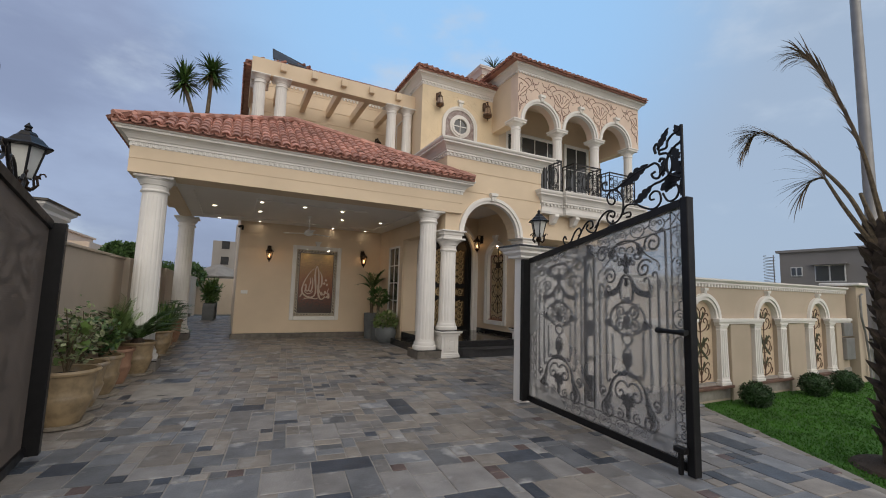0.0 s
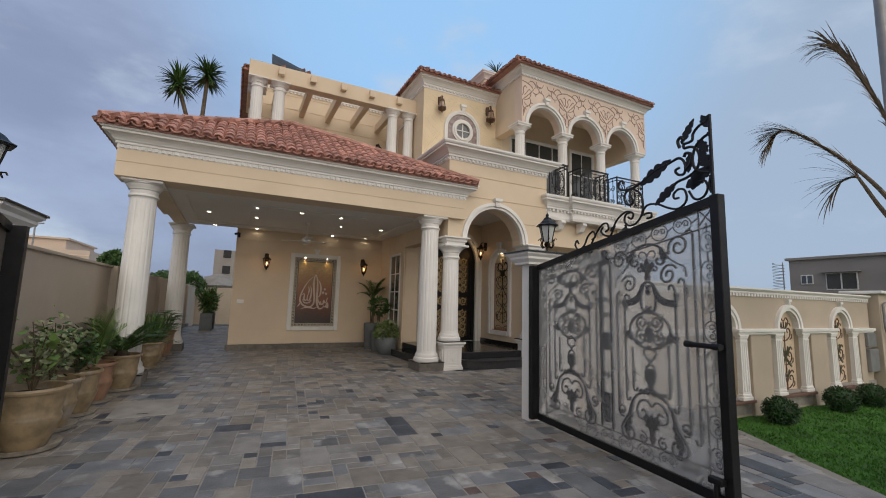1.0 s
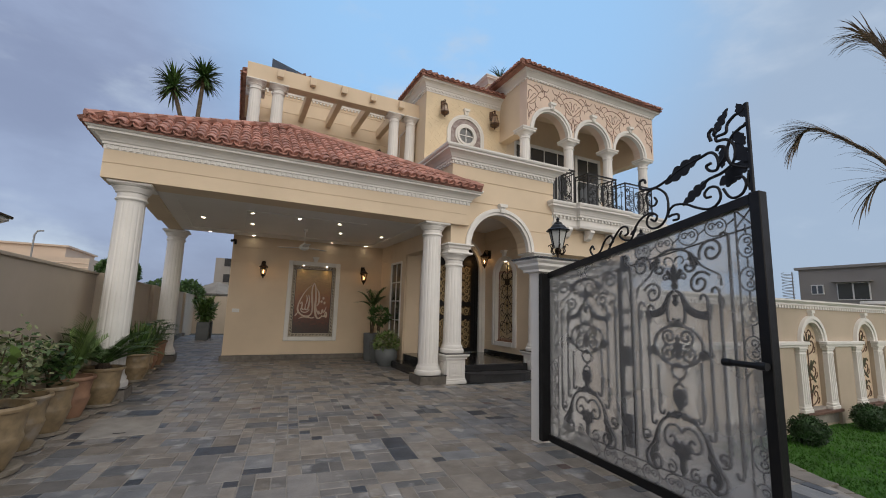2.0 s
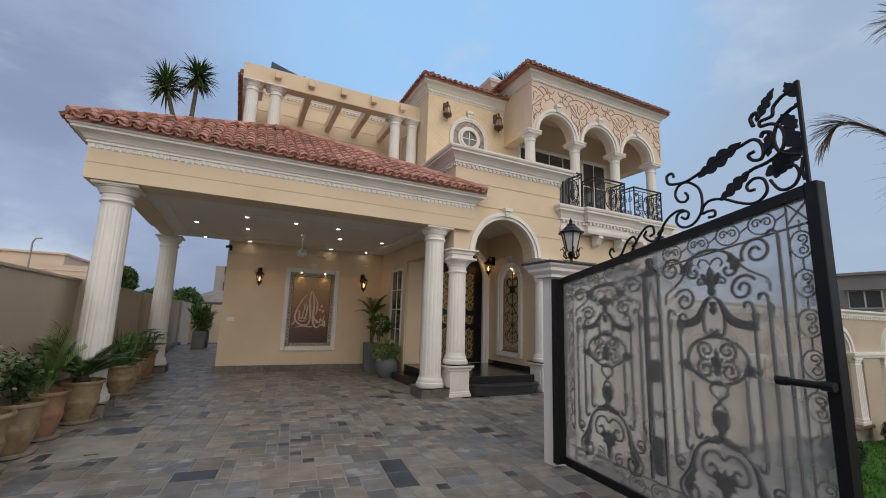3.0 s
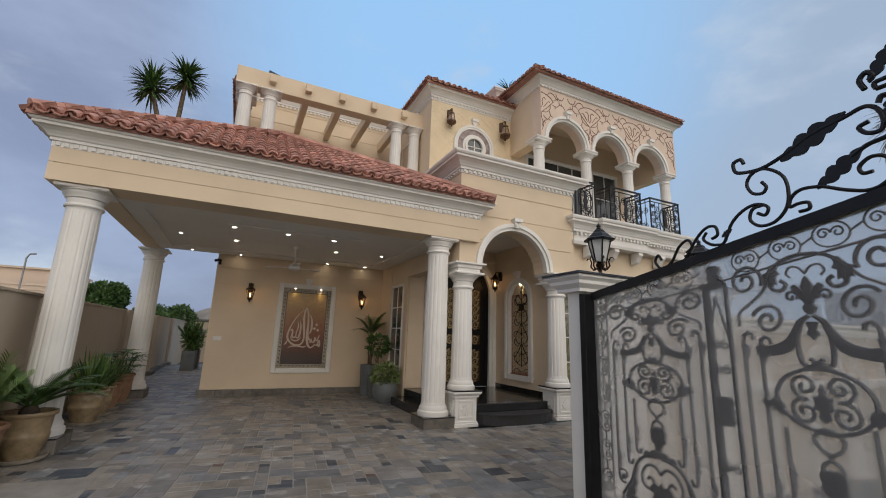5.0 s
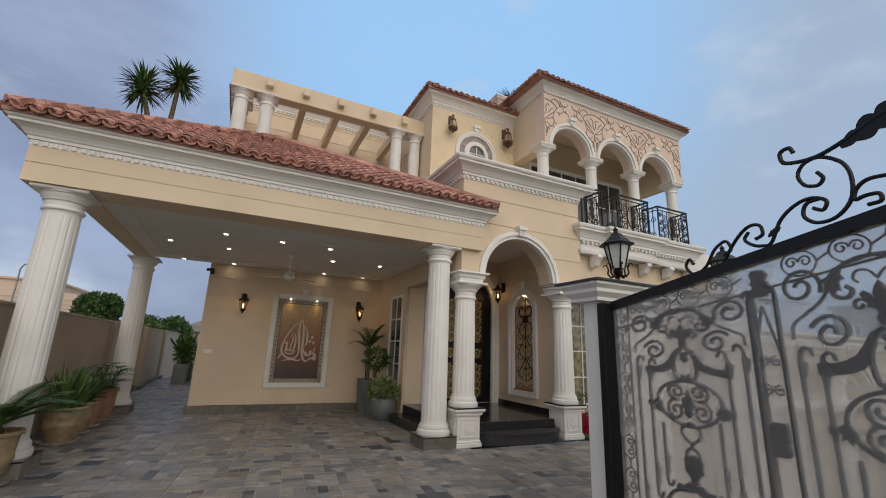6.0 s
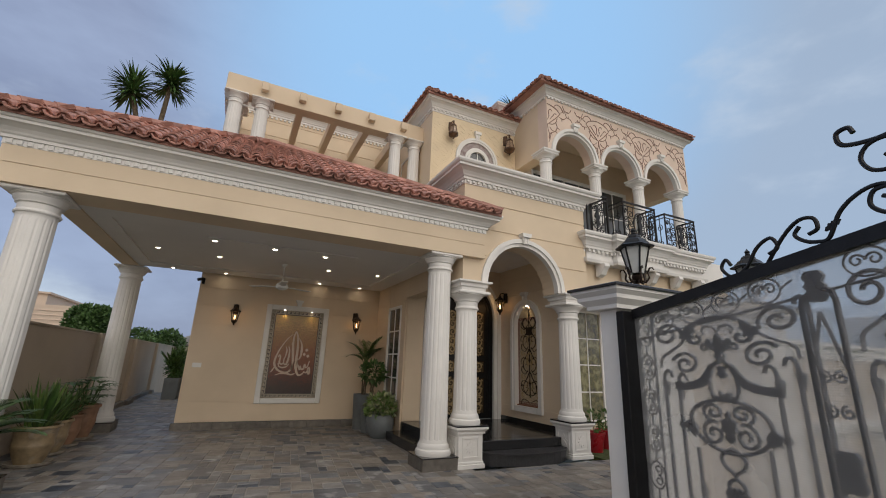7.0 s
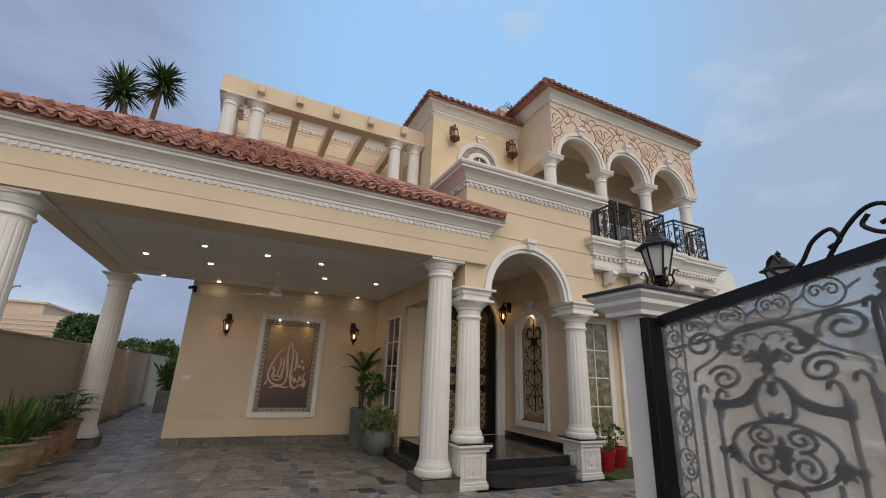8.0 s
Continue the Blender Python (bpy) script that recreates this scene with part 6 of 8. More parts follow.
# painted scrolls on the arcade
def scroll_run(bm, pts, w=0.016):
    n = len(pts)
    ribbon(bm, pts, [0.85 * w * (0.5 + 0.5 * math.sin(math.pi * (0.15 + 0.8 * k / n))) for k in range(n)], AY - 0.008, AY + 0.004)
bm = bmesh.new()
def arabesque(cx, sides):
    """A cut-leaf medallion over a spandrel, with thorny branches running out on both sides."""
    for s in sides:
        def q(*ctrl):
            return [tuple(p) for p in curve_pts([(cx + s * a, z) for a, z in ctrl], 6)]
        scroll_run(bm, q((0.0, 7.9), (0.16, 7.87), (0.32, 7.8), (0.41, 7.7)), 0.026)
        scroll_run(bm, [(cx + s * a, z) for a, z in ((0.41, 7.72), (0.36, 7.66), (0.26, 7.55), (0.12, 7.42), (0.02, 7.33))], 0.026)
        scroll_run(bm, q((0.0, 7.45), (0.05, 7.56), (0.04, 7.68), (0.1, 7.76), (0.16, 7.72)), 0.024)
        scroll_run(bm, q((0.08, 7.48), (0.16, 7.58), (0.24, 7.68), (0.29, 7.66)), 0.022)
        scroll_run(bm, q((0.02, 7.34), (0.16, 7.36), (0.28, 7.46), (0.31, 7.58)), 0.02)
        scroll_run(bm, q((0.26, 7.44), (0.3, 7.3), (0.22, 7.17), (0.1, 7.1), (0.04, 7.0), (0.06, 6.9)), 0.024)
        scroll_run(bm, q((0.2, 7.17), (0.12, 7.2), (0.06, 7.26)), 0.018)
        scroll_run(bm, q((0.0, 7.33), (0.02, 7.15), (0.08, 7.0), (0.02, 6.82)), 0.018)
        scroll_run(bm, q((0.2, 7.85), (0.3, 7.95), (0.42, 7.93), (0.5, 7.82), (0.42, 7.75)), 0.024)
        scroll_run(bm, q((0.38, 7.62), (0.52, 7.6), (0.62, 7.68), (0.74, 7.66), (0.8, 7.58)), 0.022)
        scroll_run(bm, q((0.5, 7.98), (0.56, 7.86), (0.7, 7.84), (0.78, 7.95)), 0.022)
        scroll_run(bm, q((0.62, 7.68), (0.6, 7.78), (0.66, 7.86)), 0.018)
        for a, z, b, y in ((0.3, 7.3, 0.38, 7.27), (0.24, 7.2, 0.3, 7.14), (0.46, 7.6, 0.47, 7.52), (0.56, 7.86, 0.53, 7.78), (0.68, 7.66, 0.7, 7.74), (0.5, 7.84, 0.57, 7.8), (0.1, 7.1, 0.14, 7.04)):
            scroll_run(bm, [(cx + s * a, z), (cx + s * (a + b) / 2, (z + y) / 2), (cx + s * b, y)], 0.018)
arabesque(8.79, (-1, 1))
arabesque(10.46, (-1, 1))
arabesque(7.11, (1,))
arabesque(12.26, (-1,))
part("painted_scroll", bm, SCROLL, arc, "brown painted scroll relief")

# lattice relief on the centre block
bm = bmesh.new()
zz = 5.35
while zz < 7.6:
    xx = CX0 + 0.12
    while xx < CX1 - 0.1:
        if math.hypot(xx - RWX, (zz - RWZ + 0.1) * 0.9) > 0.62:
            L = 0.125
            for k in range(4):
                a = k * math.pi / 2 + math.pi / 4
                p0 = (xx + 0.02 * math.cos(a + 0.8), zz + 0.02 * math.sin(a + 0.8))
                p1 = (xx + L * math.cos(a), zz + L * math.sin(a))
                p2 = (xx + L * 0.9 * math.cos(a + 0.75), zz + L * 0.9 * math.sin(a + 0.75))
                ribbon(bm, [p0, p1, p2], [0.02] * 3, CY - 0.007, CY + 0.002)
        xx += 0.25
    zz += 0.23
part("lattice_relief", bm, GEO, cb)

# round window in its arched panel
STONE = material("grey_marble_inlay", (0.4, 0.35, 0.33), 0.45, var=0.35, scale=11, tint=(0.16, 0.09, 0.085))
rwin = thing("window_4", "round white window set in an arched marble panel", "window", (RWX, CY, RWZ), kind="structure")
bm = bmesh.new()
pts = [(-0.5, -0.55)] + [(-0.5 * math.cos(math.pi * k / 20), 0.02 + 0.5 * math.sin(math.pi * k / 20)) for k in range(21)] + [(0.5, -0.55)]
prism(bm, pts, -0.012, 0.004)
part("marble_panel", bm, STONE, rwin, "grey veined marble panel")
part("surround", archivolt(bmesh.new(), 0.0, 0.5, 0.02, -0.55, 0.11, -0.06, 0.004), WHITE, rwin, smooth=True)
def ring(bm, r0, r1, y0, y1, n=36):
    rows = [[bm.verts.new((r * math.cos(2 * math.pi * k / n), y, r * math.sin(2 * math.pi * k / n))) for k in range(n)] for r, y in ((r0, y0), (r1, y0), (r1, y1), (r0, y1))]
    for a, b in zip(rows, rows[1:] + rows[:1]):
        for k in range(n):
            bm.faces.new((a[k], a[(k + 1) % n], b[(k + 1) % n], b[k]))
    return bm
bm = ring(bmesh.new(), 0.235, 0.3, -0.09, 0.0)
ring(bm, 0.3, 0.355, -0.06, 0.0)
part("window_frame", bm, WHITE, rwin)
bm = bmesh.new()
prism(bm, [(0.24 * math.cos(2 * math.pi * k / 30), 0.24 * math.sin(2 * math.pi * k / 30)) for k in range(30)], -0.03, -0.02)
part("pane", bm, GLASS_DARK, rwin)
part("glazing_bar", boxes((-0.012, -0.05, -0.24, 0.012, -0.03, 0.24)), UPVC, rwin)
part("glazing_bar", boxes((-0.24, -0.05, -0.012, 0.24, -0.03, 0.012)), UPVC, rwin)
keystone(rwin, 0.0, 0.0, 0.62, 0.14, 0.2, 0.1)

# ---- pergola terrace ----
perg = thing("pergola", "cream terrace pergola on white fluted columns", "pergola")
PY = 11.5
part("front_beam", boxes((0.04, PY, 7.04, 4.7, PY + 0.3, 7.47), bev=0.008), CREAM, perg)
part("side_beam", boxes((0.04, PY + 0.3, 7.04, 0.34, 14.0, 7.47), bev=0.008), CREAM, perg)
for x in (0.8, 1.6, 2.41, 3.22, 4.05):
    part("rafter", boxes((x - 0.075, PY + 0.302, 7.09, x + 0.075, 14.0, 7.36), bev=0.006), CREAM, perg)
    part("rafter_end", boxes((x - 0.075, PY - 0.14, 7.19, x + 0.075, PY - 0.002, 7.39), bev=0.01), CREAM, perg)
tc = thing("terrace_column", "white fluted terrace column under the pergola", "column", (0.27, PY + 0.15, 5.2), "terrace columns")
column_parts(tc, 1.84, 0.15, 0.9)
for x, y in ((0.80, PY + 0.15), (3.93, PY + 0.15), (4.44, PY + 0.15), (0.27, PY + 0.7)):
    copy_thing(tc, pose(x, y, 5.2))
setting("terrace", boxes((0.0, 10.9, 5.1, 4.62, 14.0, 5.2)), STREET, "flat terrace slab over the porch", "terrace")
part("upper_wall_cornice", sweep(bmesh.new(), crown(7.86, 0.3, 0.2), [(0.1, 13.6), (4.62, 13.6)]), WHITE, pic)
dentils(pic, [(0.1, 13.6), (4.62, 13.6)], 7.79, 7.85, 0.04, 0.06, 0.05)
window_unit("window_5", "white terrace window with dark panes", 0.9, 1.6, 1, 2, (4.6, 12.6, 5.5), -90)
upr = eave_roof("upper_roof", "red terracotta tile roof behind the pergola", -0.1, 9.0, 13.38, 20.0, 8.17, 0.64, 2.1)
sol = thing("solar_panel", "dark tilted solar panels on the roof", "solar panel", (0.75, 14.2, 8.55))
bm = bmesh.new()
vs = [bm.verts.new(p) for p in ((-0.09, 0, 0.42), (0.97, 0, 0.36), (1.05, 1.2, 1.09), (-0.06, 1.2, 1.4), (-0.09, 0, 0.38), (0.97, 0, 0.32), (1.05, 1.2, 1.05), (-0.06, 1.2, 1.36))]
for f in ((0, 1, 2, 3), (7, 6, 5, 4), (0, 4, 5, 1), (1, 5, 6, 2), (2, 6, 7, 3), (3, 7, 4, 0)):
    bm.faces.new([vs[i] for i in f])
part("panel", bm, SOLAR, sol)
part("rack", boxes((0.0, 0.1, -0.3, 0.04, 0.14, 0.36), (1.0, 0.1, -0.3, 1.04, 0.14, 0.3), (0.0, 1.1, -0.3, 0.04, 1.14, 1.0), (1.0, 1.1, -0.3, 1.04, 1.14, 0.68)), STEEL, sol)

# two-headed yucca on the terrace edge
yuc = thing("yucca", "tall two-headed yucca in a terrace planter", "plant", (-0.85, 10.95, 4.6))
part("planter", lathe(bmesh.new(), [(0.2, 0.0), (0.26, 0.35), (0.28, 0.4), (0.24, 0.4), (0.0, 0.36)], 18), POT_T, yuc)
for k, (c, h) in enumerate((((0.06, 0.0), 1.86), ((-0.48, 0.0), 1.54))):
    pts = [(0.02 * k, 0, 0.3), (c[0] * 0.5, 0.02, h * 0.5), (c[0], 0.0, h)]
    part("stem", tube(bmesh.new(), [tuple(p) for p in curve_pts(pts, 4)], 0.05, 8, 0.04), STEM, yuc)
    bm = bmesh.new()
    rg = random.Random(31 + k)
    for j in range(190):
        a, e = rg.uniform(0, 6.28), rg.uniform(-0.75, 1.45)
        leaf_blade(bm, (c[0], 0, h + rg.uniform(-0.1, 0.12)), (math.cos(a) * math.cos(e), math.sin(a) * math.cos(e), math.sin(e)), (0, 0, 1), rg.uniform(0.34, 0.52), 0.05, rg.uniform(0.3, 0.9), 3)
    part("leaf_head", bm, LEAF, yuc)

# ---- balcony railings ----
def railing(x0, x1, yf, yb, both=True):
    r = thing("balcony_railing", "black wrought-iron bowed balcony railing with scrolls", "railing", ((x0 + x1) / 2, yf, AB), "balcony railings")
    w = (x1 - x0) / 2
    d = yb - yf
    H = 0.92
    part("top_rail", sweep(bmesh.new(), [(-0.02, H - 0.02), (0.02, H - 0.02), (0.02, H + 0.012), (-0.02, H + 0.012)], [(-w, d), (-w, 0), (w, 0), (w, d)]), IRON, r)
    for z in (0.05, H - 0.1):
        part("rail", sweep(bmesh.new(), [(-0.009, z), (0.009, z), (0.009, z + 0.018), (-0.009, z + 0.018)], [(-w, d), (-w, 0), (w, 0), (w, d)]), IRON, r)
    for x, y in ((-w, 0), (w, 0), (-w, d), (w, d)):
        part("post", boxes((x - 0.014, y - 0.014, 0, x + 0.014, y + 0.014, H)), IRON, r)
    hb = H - 0.1
    for x in (-w, w):
        # returns: a pair of C-scrolls between two balusters
        for y in (d * 0.33, d * 0.67):
            part("baluster", boxes((x - 0.007, y - 0.007, 0.05, x + 0.007, y + 0.007, H - 0.02)), IRON, r)
        for cz, h in ((0.22, 1), (hb - 0.22, -1)):
            for q in (-1, 1):
                part("scroll", tube(bmesh.new(), [(x, d / 2 + q * a, b) for a, b in spiral(0.07, cz, 0.085, 1.5, math.pi * 0.6, h)], 0.009, 5), IRON, r)
    # front: an oval of four scrolls with a leaf, C-scrolls and bars beside it
    part("oval", tube(bmesh.new(), [(0.2 * math.cos(a), 0, hb / 2 + 0.02 + 0.3 * math.sin(a)) for a in [2 * math.pi * k / 28 for k in range(29)]], 0.01, 5), IRON, r)
    part("leaf", prism(bmesh.new(), [(0.0, 0.16), (0.05, 0.26), (0.035, 0.33), (0.075, 0.42), (0.035, 0.5), (0.045, 0.6), (0.0, 0.7), (-0.045, 0.6), (-0.035, 0.5), (-0.075, 0.42), (-0.035, 0.33), (-0.05, 0.26)], -0.008, 0.008), IRON, r)
    for s in (-1, 1):
        for cx, cz, q, st, h in ((0.1, 0.25, 0.085, math.pi / 2, 1), (0.1, hb - 0.2, 0.085, -math.pi / 2, -1), (0.29, 0.2, 0.11, math.pi * 0.8, -1), (0.29, hb / 2 + 0.03, 0.09, math.pi, 1), (0.29, hb - 0.18, 0.11, math.pi * 1.2, 1), (0.44, 0.32, 0.08, 0.3, 1), (0.44, hb - 0.3, 0.08, -0.3, -1), (0.45, 0.14, 0.06, 1.5, -1), (0.45, hb - 0.1, 0.06, -1.5, 1)):
            if cx + q > w + 0.04:
                continue
            part("scroll", tube(bmesh.new(), [(s * a, 0, b) for a, b in spiral(cx, cz, q, 1.7, st, h)], 0.011, 5), IRON, r)
        for x in (0.215, 0.375):
            if x < w - 0.05:
                part("baluster", boxes((s * x - 0.006, -0.006, 0.05, s * x + 0.006, 0.006, hb)), IRON, r)
    return r


railing(8.42, 9.46, 8.7, 9.16)
railing(9.9, 10.99, 8.76, 9.2)
railing(7.36, 7.97, 8.74, 9.2)

# ---- porch fixtures ----
def downlight(x, y, z=3.424):
    d = thing("downlight", "small round recessed ceiling downlight, lit", "ceiling light", (x, y, z), "porch downlights")
    bm = lathe(bmesh.new(), [(0.055, 0.0), (0.055, -0.006), (0.042, -0.008), (0.04, 0.0)], 20, caps=False)
    part("trim_ring", bm, WHITE, d)
    part("lamp", lathe(bmesh.new(), [(0.04, -0.002), (0.0, -0.003)], 16, caps=False), LAMP_D, d)
    return d


dl = downlight(-0.53, 11.6, 3.458)
SPOTS = [(-0.46, 13.4, 3.424), (0.46, 10.36, 3.438), (0.5, 11.66, 3.438), (0.6, 13.4, 3.424), (1.42, 10.4, 3.438), (2.33, 10.46, 3.438), (2.63, 11.67, 3.438), (2.75, 13.4, 3.424), (3.8, 13.4, 3.424), (3.75, 11.69, 3.458)]
for x, y, z in SPOTS:
    copy_thing(dl, pose(x, y, z))
for x, y in [(-0.53, 11.6), (0.5, 10.4), (1.42, 10.4), (2.33, 10.46), (0.5, 11.66), (2.63, 11.67), (3.75, 11.69), (-0.46, 13.2), (0.6, 13.2), (2.75, 13.2), (3.8, 13.2)]:
    lp = new("downlight_beam", bpy.data.lights.new("downlight_beam", "SPOT"))
    lp.data.energy, lp.data.color, lp.data.spot_size, lp.data.spot_blend, lp.data.shadow_soft_size = DOWN_W if y < 13 else DOWN_W * 0.18, (1.0, 0.8, 0.58), radians(100), 0.8, 0.04
    lp.matrix_world = look((x, y, 3.405), (x, y, 0))


def wall_lantern(lit=True):
    l = thing("wall_lantern", "dark bronze wall lantern with a lit warm bulb" if lit else "dark bronze wall lantern with pale glass, unlit", "wall lamp", group="wall lanterns")
    metal = BRONZE if lit else COPPER
    part("backplate", lathe(bmesh.new(), [(0.05, -0.1), (0.055, 0.0), (0.05, 0.1)], 12, (0, 0, 0.12)), metal, l)
    part("arm", tube(bmesh.new(), [(0, -0.01, 0.16), (0, -0.06, 0.22), (0, -0.13, 0.21), (0, -0.15, 0.16)], 0.01, 6), metal, l)
    n = 6
    lo, hi = (0.05, 0.085) if lit else (0.1, 0.06)
    for k in range(n):
        a, b = 2 * math.pi * k / n, 2 * math.pi * (k + 1) / n
        part("rib", tube(bmesh.new(), [(lo * math.cos(a), -0.15 + lo * math.sin(a), -0.13), (hi * math.cos(a), -0.15 + hi * math.sin(a), 0.06)], 0.008, 5), metal, l)
        if not lit:
            bm = bmesh.new()
            q = 0.95
            bm.faces.new([bm.verts.new(v) for v in ((lo * q * math.cos(a), -0.15 + lo * q * math.sin(a), -0.12), (lo * q * math.cos(b), -0.15 + lo * q * math.sin(b), -0.12), (hi * q * math.cos(b), -0.15 + hi * q * math.sin(b), 0.055), (hi * q * math.cos(a), -0.15 + hi * q * math.sin(a), 0.055))])
            part("pane", bm, AMBER, l, "brownish lamp glass")
    part("roof", lathe(bmesh.new(), [(0.105, 0.05), (0.11, 0.065), (0.07, 0.1), (0.04, 0.125), (0.02, 0.16), (0.0, 0.2)] if lit else [(0.07, 0.05), (0.075, 0.065), (0.05, 0.1), (0.025, 0.125), (0.018, 0.17), (0.024, 0.19), (0.0, 0.21)], 6, (0, -0.15, 0)), metal, l)
    part("base", lathe(bmesh.new(), [(0.0, -0.24), (0.014, -0.22), (0.02, -0.19), (0.05, -0.16), (0.06, -0.13), (0.0, -0.125)] if lit else [(0.0, -0.26), (0.02, -0.235), (0.015, -0.21), (0.06, -0.195), (0.115, -0.15), (0.12, -0.12), (0.0, -0.118)], 6, (0, -0.15, 0)), metal, l)
    part("bulb", lathe(bmesh.new(), [(0.01, -0.1), (0.017, -0.06), (0.012, -0.03), (0.0, -0.015)], 10, (0, -0.15, 0)), LAMP_W if lit else FROST, l, "glowing warm bulb" if lit else "unlit bulb")
    return l


wl1 = wall_lantern()
wl1.matrix_basis = pose(0.93, 13.6, 2.5) @ Matrix.Scale(1.1, 4)
for x, y, z, rz in ((3.8, 13.6, 2.5, 0), (NX, 11.22, 3.05, 90 + 180)):
    copy_thing(wl1, pose(x, y, z, 0, 0, rz) @ Matrix.Scale(1.1, 4))
for x, y, z, w in ((0.93, 13.3, 2.45, WALL_W), (3.8, 13.3, 2.45, WALL_W), (6.68, 11.22, 3.0, WALL_W)):
    lp = new("lantern_glow", bpy.data.lights.new("lantern_glow", "POINT"))
    lp.data.energy, lp.data.color, lp.data.shadow_soft_size = w, (1.0, 0.55, 0.22), 0.03
    lp.location = (x, y, z)
wl2 = wall_lantern(False)
wl2.matrix_basis = pose(5.13, 10.95, 7.22) @ Matrix.Scale(1.15, 4)
copy_thing(wl2, pose(6.79, 10.95, 7.25) @ Matrix.Scale(1.15, 4))
copy_thing(wl1, pose(4.1, 13.6, 6.45))
# porch bulkhead lamp by the arch
bl = thing("porch_spotlight", "small white lit lamp under the entrance arch", "lamp", (4.97, 9.12, 2.9))
part("housing", lathe(bmesh.new(), [(0.05, 0.0), (0.05, 0.06), (0.03, 0.08)], 14), UPVC, bl)
part("bracket", tube(bmesh.new(), [(0.0, 0.0, 0.05), (-0.06, 0.0, 0.06), (-0.16, 0.0, 0.05)], 0.014, 8), UPVC, bl)
part("lamp", lathe(bmesh.new(), [(0.0, -0.05), (0.035, -0.035), (0.045, 0.0)], 14, caps=False), LAMP_D, bl)

# mosaic picture in its niche
PX0, PX1, PZ0, PZ1, PYY = 1.605, 3.095, 0.52, 2.82, 13.6
mos = thing("mosaic_picture", "framed mosaic panel with white calligraphy on a brown ground", "picture", ((PX0 + PX1) / 2, PYY, PZ0))
w, h = (PX1 - PX0) / 2, PZ1 - PZ0
f = 0.12
bm = bmesh.new()
for a in ((-w, 0, -w + f, h), (w - f, 0, w, h)):
    box(bm, a[0], -0.05, a[1], a[2], 0.0, a[3], 0.012)
box(bm, -w + f, -0.05, 0, w - f, 0.0, f, 0.012)
box(bm, -w + f, -0.05, h - f, w - f, 0.0, h, 0.012)
part("frame", bm, WHITE, mos)
keystone(mos, 0.0, 0.0, h - 0.01, 0.13, 0.16, 0.08)
MOS = bpy.data.materials.new("brown_mosaic_ground")
MOS.use_nodes = True
mn, ml = MOS.node_tree.nodes, MOS.node_tree.links
m_co, m_sep, m_ramp, m_vor, m_mix, m_add = mn.new("ShaderNodeTexCoord"), mn.new("ShaderNodeSeparateXYZ"), mn.new("ShaderNodeValToRGB"), mn.new("ShaderNodeTexVoronoi"), mn.new("ShaderNodeMix"), mn.new("ShaderNodeMath")
ml.new(m_co.outputs["Generated"], m_sep.inputs[0])
m_vor.inputs["Scale"].default_value = 62.0
m_geo = mn.new("ShaderNodeNewGeometry")
ml.new(m_geo.outputs["Position"], m_vor.inputs["Vector"])
m_sep2 = mn.new("ShaderNodeSeparateColor")
ml.new(m_vor.outputs["Color"], m_sep2.inputs[0])
m_add.operation = "MULTIPLY_ADD"
m_add.inputs[1].default_value = 0.22
ml.new(m_sep2.outputs[0], m_add.inputs[0])
ml.new(m_sep.outputs["Z"], m_add.inputs[2])
el = m_ramp.color_ramp.elements
el[0].position, el[0].color = 0.1, (0.04, 0.03, 0.024, 1)
el[1].position, el[1].color = 1.02, (0.55, 0.37, 0.14, 1)
for p, c in ((0.32, (0.075, 0.035, 0.024, 1)), (0.4, (0.19, 0.055, 0.028, 1)), (0.62, (0.28, 0.1, 0.035, 1)), (0.84, (0.36, 0.19, 0.06, 1))):
    e = el.new(p)
    e.color = c
ml.new(m_add.outputs[0], m_ramp.inputs["Fac"])
m_mix.data_type, m_mix.blend_type = "RGBA", "MULTIPLY"
m_mix.inputs["Factor"].default_value = 0.22
ml.new(m_ramp.outputs["Color"], m_mix.inputs[6])
ml.new(m_vor.outputs["Color"], m_mix.inputs[7])
ml.new(m_mix.outputs[2], mn["Principled BSDF"].inputs["Base Color"])
mn["Principled BSDF"].inputs["Roughness"].default_value = 0.35
part("mosaic", boxes((-w + f, -0.012, f, w - f, 0.0, h - f)), MOS, mos, "brown mosaic fading to gold at the top")
